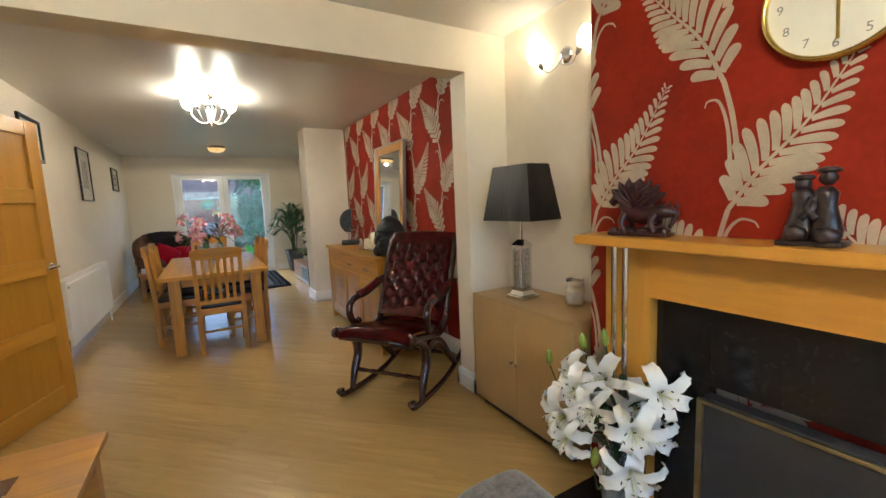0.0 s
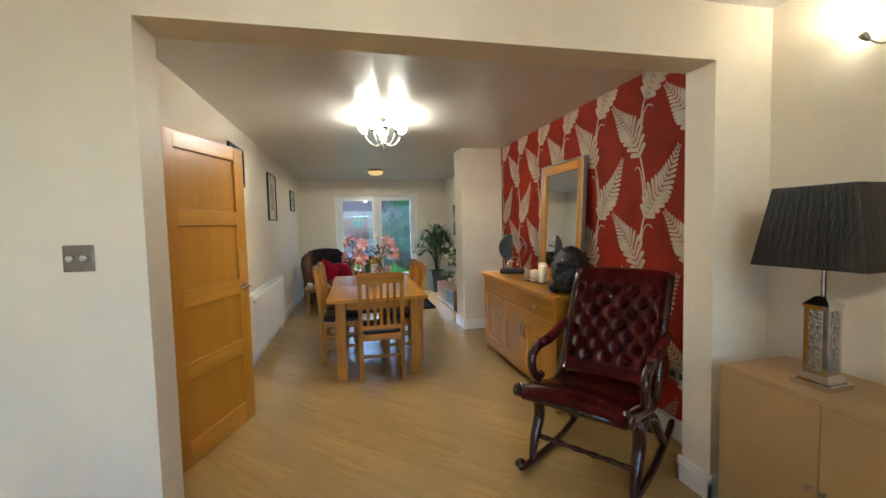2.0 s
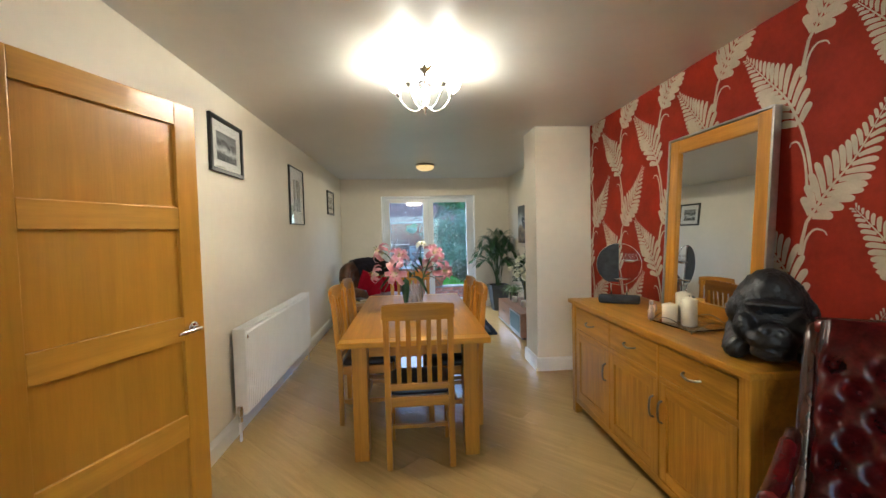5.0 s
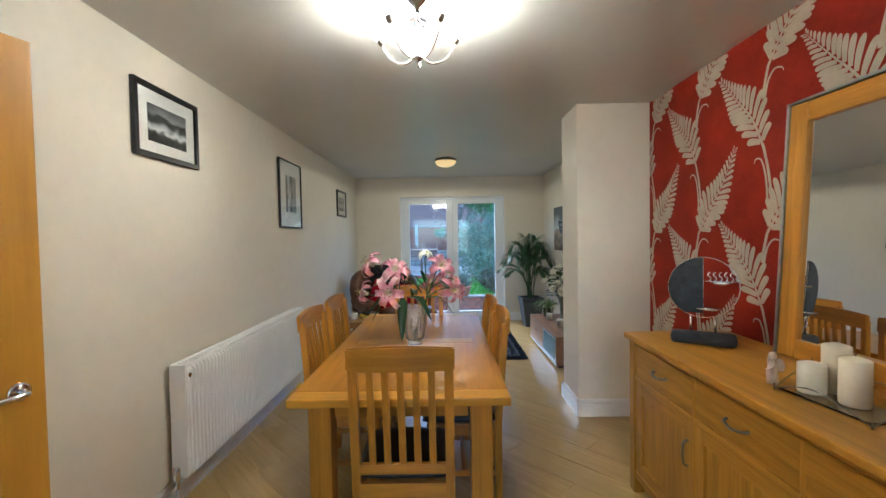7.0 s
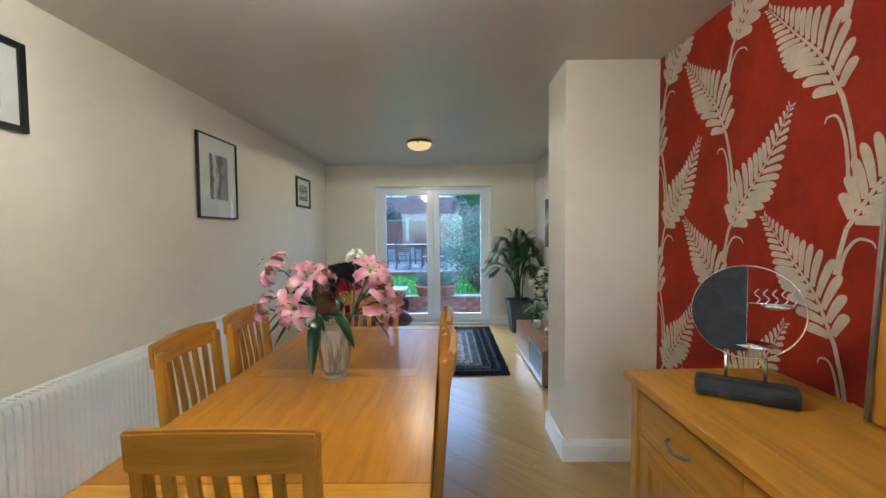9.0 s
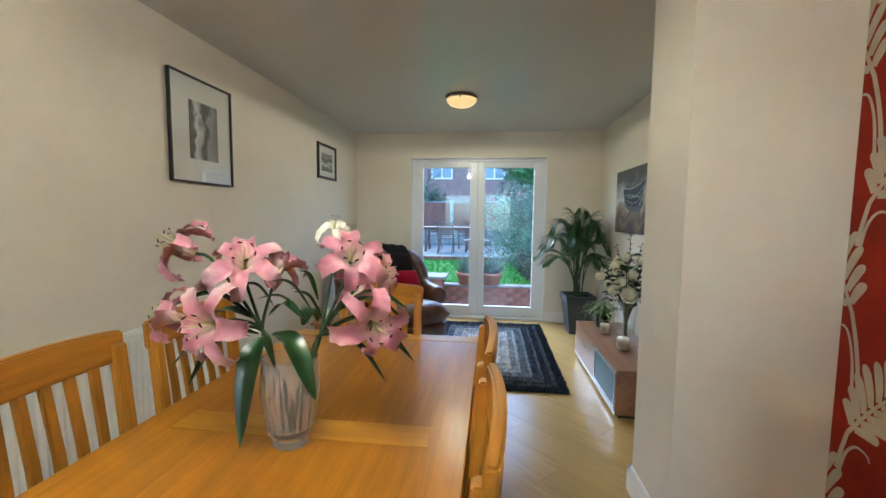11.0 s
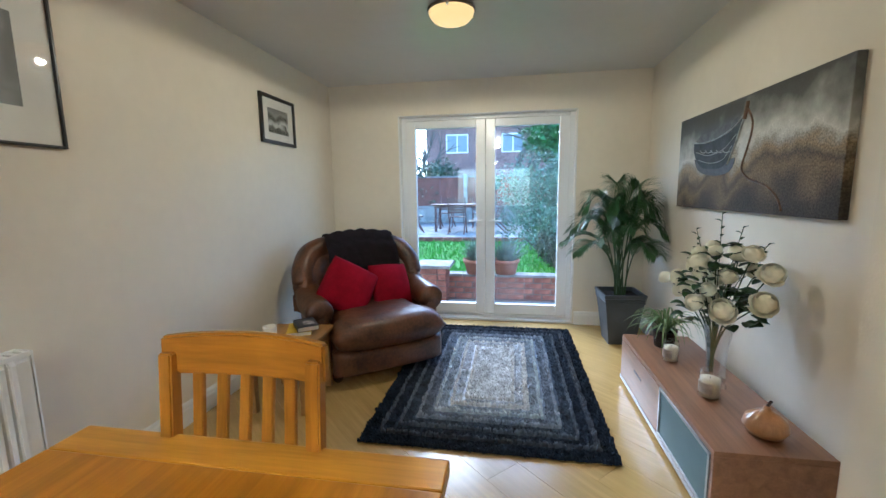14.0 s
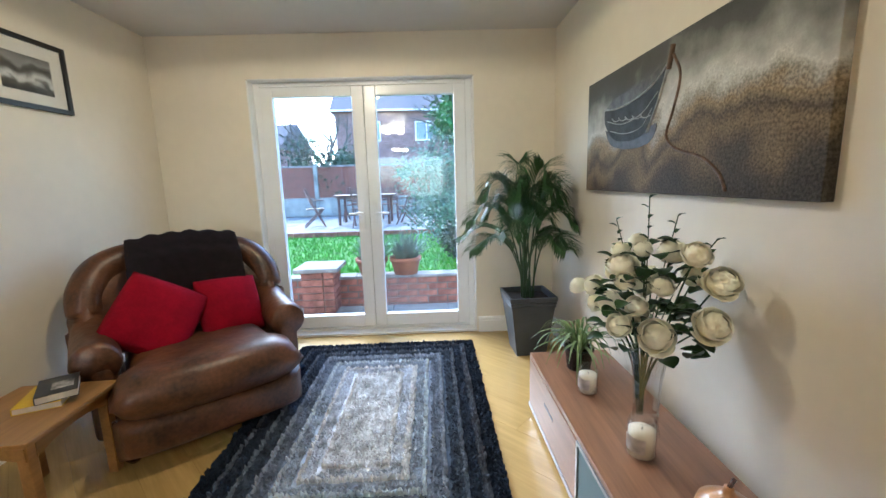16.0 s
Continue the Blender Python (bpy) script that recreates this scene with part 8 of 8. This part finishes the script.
def patio_table():
    t = thing("patio_table", pose(-0.6, 16.3, 0.276), "round-cornered weathered wooden patio table", "table")
    for k in range(7):
        part("slat", box((-0.75, -0.45 + 0.13 * k, 0.70), (0.75, -0.45 + 0.13 * k + 0.115, 0.725), 0.004), TEAK, t)
    part("apron", boxes(((-0.65, -0.38, 0.63), (0.65, -0.355, 0.699)), ((-0.65, 0.36, 0.63), (0.65, 0.385, 0.699)), bevel=0.003), TEAK, t)
    for sx in (-1, 1):
        for sy in (-1, 1):
            part("leg", box((sx * 0.6 - 0.03, sy * 0.35 - 0.03, 0), (sx * 0.6 + 0.03, sy * 0.35 + 0.03, 0.629), 0.005), TEAK, t)


def patio_chair(m):
    c = thing("patio_chair", m, "folding weathered wooden patio chair", "chair", "patio chairs")
    for sx in (-1, 1):
        x = sx * 0.22
        part("cross_leg", tube(bmesh.new(), [(x, -0.22, 0), (x, 0.0, 0.43), (x, 0.20, 0.92)], 0.017, 8), TEAK, c)
        part("cross_leg", tube(bmesh.new(), [(x * 0.9, 0.26, 0), (x * 0.9, -0.20, 0.43)], 0.017, 8), TEAK, c)
        part("armrest", box((x - 0.025, -0.2, 0.62), (x + 0.025, 0.12, 0.64), 0.004), TEAK, c)
    for k in range(6):
        part("seat_slat", box((-0.22, -0.2 + 0.07 * k, 0.42), (0.22, -0.2 + 0.07 * k + 0.05, 0.44), 0.003), TEAK, c)
    for k in range(6):
        z = 0.52 + 0.06 * k
        y = 0.04 + (z - 0.43) * 0.40
        part("back_slat", box((-0.2, y, z), (0.2, y + 0.015, z + 0.045), 0.003), TEAK, c)
    return c


patio_table()
pc = patio_chair(pose(-0.55, 15.45, 0.276, 0, 0, 180))
for m in (pose(-1.75, 15.8, 0.276, 0, 0, 110), pose(0.45, 15.9, 0.276, 0, 0, -100), pose(-0.1, 17.2, 0.276, 0, 0, 5), pose(-1.1, 17.2, 0.276, 0, 0, -8)):
    copy_thing(pc, m)


def boundary_wall():
    w = thing("boundary_wall", pose(0, 0, 0), "tall red brick boundary wall with concrete posts", "garden wall")
    part("wall_body", box((-9, 19.2, 0.0), (10, 19.4, 1.82), 0), BRICK, w, "red brick panels")
    for i in range(7):
        part("gravel_board", box((-6.36 + 1.86 * i, 19.145, 0.276), (-4.56 + 1.86 * i, 19.19, 0.86), 0.006), SLAB, w, "pale concrete gravel board")
    bm = bmesh.new()
    for r in range(22):
        add_box(bm, (-6, 19.192, 0.30 + 0.066 * r), (7, 19.1995, 0.306 + 0.066 * r))
    part("bed_joints", bm, MORTAR, w, "recessed pale mortar joints")
    for x in (-4.5, -2.6, -0.75, 1.1, 2.95, 4.8):
        part("post", box((x - 0.06, 19.1, 0.2), (x + 0.06, 19.2, 1.93), 0.01), SLAB, w, "pale concrete post")
    part("coping", box((-9, 19.17, 1.8205), (10, 19.43, 1.87), 0.01), STONE, w)


boundary_wall()


def hanging_basket():
    h = thing("hanging_basket", pose(0.55, 18.6, 0), "green hanging basket on a metal crook", "hanging basket")
    part("crook", tube(bmesh.new(), curve([(0, 0, 0.27), (0, 0, 1.6), (-0.05, 0, 1.95), (-0.2, 0, 2.0), (-0.3, 0, 1.85)], 8), 0.014, 8), BLACK, h)
    part("basket", lathe(bmesh.new(), [(0.08, 1.38), (0.2, 1.5), (0.24, 1.62), (0.2, 1.62)], 20, pose(-0.3, 0, 0)), material("basket_green", (0.10, 0.22, 0.17), 0.7, spread=0.4, scale=20), h, "", True)
    bm = bmesh.new()
    shrub_clumps(bm, random.Random(14), (-0.3, 0, 1.6), 0.24, 500, 0.04, 0.6)
    tagged(part("trailing_leaves", bm, material("basket_leaf", (0.09, 0.22, 0.10), 0.6, spread=0.4), h), kind="stuff")


hanging_basket()


def bare_tree(x, y, z, h, seed, lean=0.0):
    t = thing("bare_tree", pose(x, y, z), "leafless winter tree with spreading limbs", "tree", "bare trees")
    rnd = random.Random(seed)
    bm = bmesh.new()

    def limb(p, d, l, r, depth):
        pts = [p]
        for k in range(4):
            d = (d + Vector((rnd.gauss(0, 0.16), rnd.gauss(0, 0.16), rnd.gauss(0.03, 0.1)))).normalized()
            pts.append(pts[-1] + d * l / 4)
        tube(bm, pts, [r * (1 - 0.11 * k) for k in range(5)], 7 if depth < 2 else 4)
        if depth < 4:
            for k in range(3 if depth else 4):
                q = pts[rnd.choice((2, 3, 4))]
                a = rnd.uniform(0, math.tau)
                s = Vector((math.cos(a), math.sin(a), rnd.uniform(0.1, 0.8)))
                limb(q, (d * 0.7 + s * 0.75).normalized(), l * rnd.uniform(0.55, 0.75), r * 0.55, depth + 1)
    limb(Vector((0, 0, 0)), Vector((lean, 0, 1)).normalized(), h * 0.42, h * 0.028, 0)
    part("trunk", bm, BARK, t, "bare branching trunk")


bare_tree(0.45, 20.4, -0.17, 7.0, 4, 0.12)
bare_tree(-3.4, 22.0, -0.17, 6.0, 8, -0.1)
shrub("garden_hedge", -2.4, 20.9, -0.165, 1.5, 6000, 0.07, (0.05, 0.10, 0.05), "dark green hedge behind the boundary wall", 22, 0.9)


def house(x, y, w, d, h, rz, label, seed):
    t = thing("house", pose(x, y, -0.17, 0, 0, rz), label, "house", "houses behind the garden")
    # House brick is muted so that haze sits in its colour.
    wall = part("wall", box((-w / 2, -d / 2, 0), (w / 2, d / 2, h), 0), material("house_brick", (0.30, 0.19, 0.165), 0.9, spread=0.25, scale=6, bump=0.3), t, "red brick wall")
    part("roof", prism(bmesh.new(), [(-d / 2 - 0.35, h - 0.05), (d / 2 + 0.35, h - 0.05), (0, h + d * 0.33)], -w / 2 - 0.3, w / 2 + 0.3, "x"), material("roof_tile", (0.15, 0.13, 0.13), 0.85, spread=0.3, scale=8), t, "dark tiled roof")
    part("chimney", box((w * 0.28, -0.3, h), (w * 0.28 + 0.8, 0.4, h + d * 0.33 + 1.1), 0.03), BRICK, t)
    part("gutter", tube(bmesh.new(), [(-w / 2 - 0.3, -d / 2 - 0.38, h - 0.03), (w / 2 + 0.3, -d / 2 - 0.38, h - 0.03)], 0.06, 8), WHITE, t, "white gutter")
    dark_glass = material("house_window_glass", (0.20, 0.24, 0.28), 0.08, spread=0.2)
    for zz in (1.2, 4.1):
        for k in range(3):
            xc = -w * 0.32 + k * w * 0.32
            fr = part("window", boxes(((xc - 0.75, -d / 2 - 0.05, zz), (xc - 0.67, -d / 2 - 0.005, zz + 1.25)), ((xc + 0.67, -d / 2 - 0.05, zz), (xc + 0.75, -d / 2 - 0.005, zz + 1.25)), ((xc - 0.67, -d / 2 - 0.05, zz), (xc + 0.67, -d / 2 - 0.005, zz + 0.09)), ((xc - 0.67, -d / 2 - 0.05, zz + 1.16), (xc + 0.67, -d / 2 - 0.005, zz + 1.25)), ((xc - 0.04, -d / 2 - 0.05, zz + 0.09), (xc + 0.04, -d / 2 - 0.005, zz + 1.16)), bevel=0.005), WHITE, t, "white framed window")
            part("pane", box((xc - 0.67, -d / 2 - 0.02, zz + 0.08), (xc + 0.67, -d / 2 - 0.006, zz + 1.17), 0), dark_glass, fr)


house(0.6, 37, 11.6, 7.5, 6.0, 4, "red brick house with white windows and a dark roof", 1)
house(-17.5, 46, 12, 7.5, 4.6, -6, "distant red brick house with a dark roof", 2)
house(18.5, 42, 9, 7.5, 5.2, 12, "distant red brick house", 3)
shrub("garden_hedge", -7.5, 24, -0.165, 1.9, 4000, 0.09, (0.04, 0.08, 0.04), "tall dark evergreen hedge in the distance", 27)


# ---- floor planks ----
def floor_planks():
    f = bpy.data.objects["floor"]
    mats = [material("pale_oak_laminate", (0.47, 0.315, 0.112), 0.26, spread=0.10, grain="x", vary=0.06, coat=0.15)]
    lng, wid = 1.21, 0.20
    rnd = random.Random(2)
    base = link_mesh("plank", box((0, 0.0003, -0.011), (lng - 0.0006, wid - 0.0003, 0.0), 0.0006, 1), mats)
    turn = pose(0, 0, 0, 0, 0, -45)
    kept = []
    for row in range(-30, 62):
        off = (row * 0.43 + rnd.uniform(0, 0.1)) % lng
        for k in range(-10, 10):
            m = turn @ pose(k * lng - off, row * wid, 0)
            c = m @ Vector((lng / 2, wid / 2, 0))
            if -3.0 < c.x < 2.9 and -3.4 < c.y < END + 0.8:
                kept.append(m)
    for m in kept:
        ends = [m @ Vector(p) for p in ((0, 0, 0), (lng, 0, 0), (lng, wid, 0), (0, wid, 0))]
        lo = LEFT - 0.06 if min(p.y for p in ends) > 4.12 else LOUNGE_L - 0.06 if max(p.y for p in ends) < BEAM_Y1 else -2.27
        cuts = []
        if max(p.x for p in ends) > 2.2:
            cuts.append(((2.2, 0, 0), (1, 0, 0)))
        if min(p.x for p in ends) < lo:
            cuts.append(((lo, 0, 0), (-1, 0, 0)))
        if min(p.y for p in ends) < LOUNGE_BACK - 0.07:
            cuts.append(((0, LOUNGE_BACK - 0.07, 0), (0, -1, 0)))
        if max(p.y for p in ends) > END + 0.09:
            cuts.append(((0, END + 0.09, 0), (0, 1, 0)))
        if cuts:
            bm = box((0, 0.0003, -0.011), (lng - 0.0006, wid - 0.0003, 0.0), 0.0006, 1)
            inv = m.inverted()
            for co, no in cuts:
                bmesh.ops.bisect_plane(bm, geom=bm.verts[:] + bm.edges[:] + bm.faces[:], plane_co=inv @ Vector(co), plane_no=(inv.to_3x3() @ Vector(no)), clear_outer=True)
            if not bm.faces:
                bm.free()
                continue
            o = new("plank", link_mesh("plank", bm, mats))
        else:
            o = new("plank", base)
        o.parent, o.matrix_basis = f, m


floor_planks()
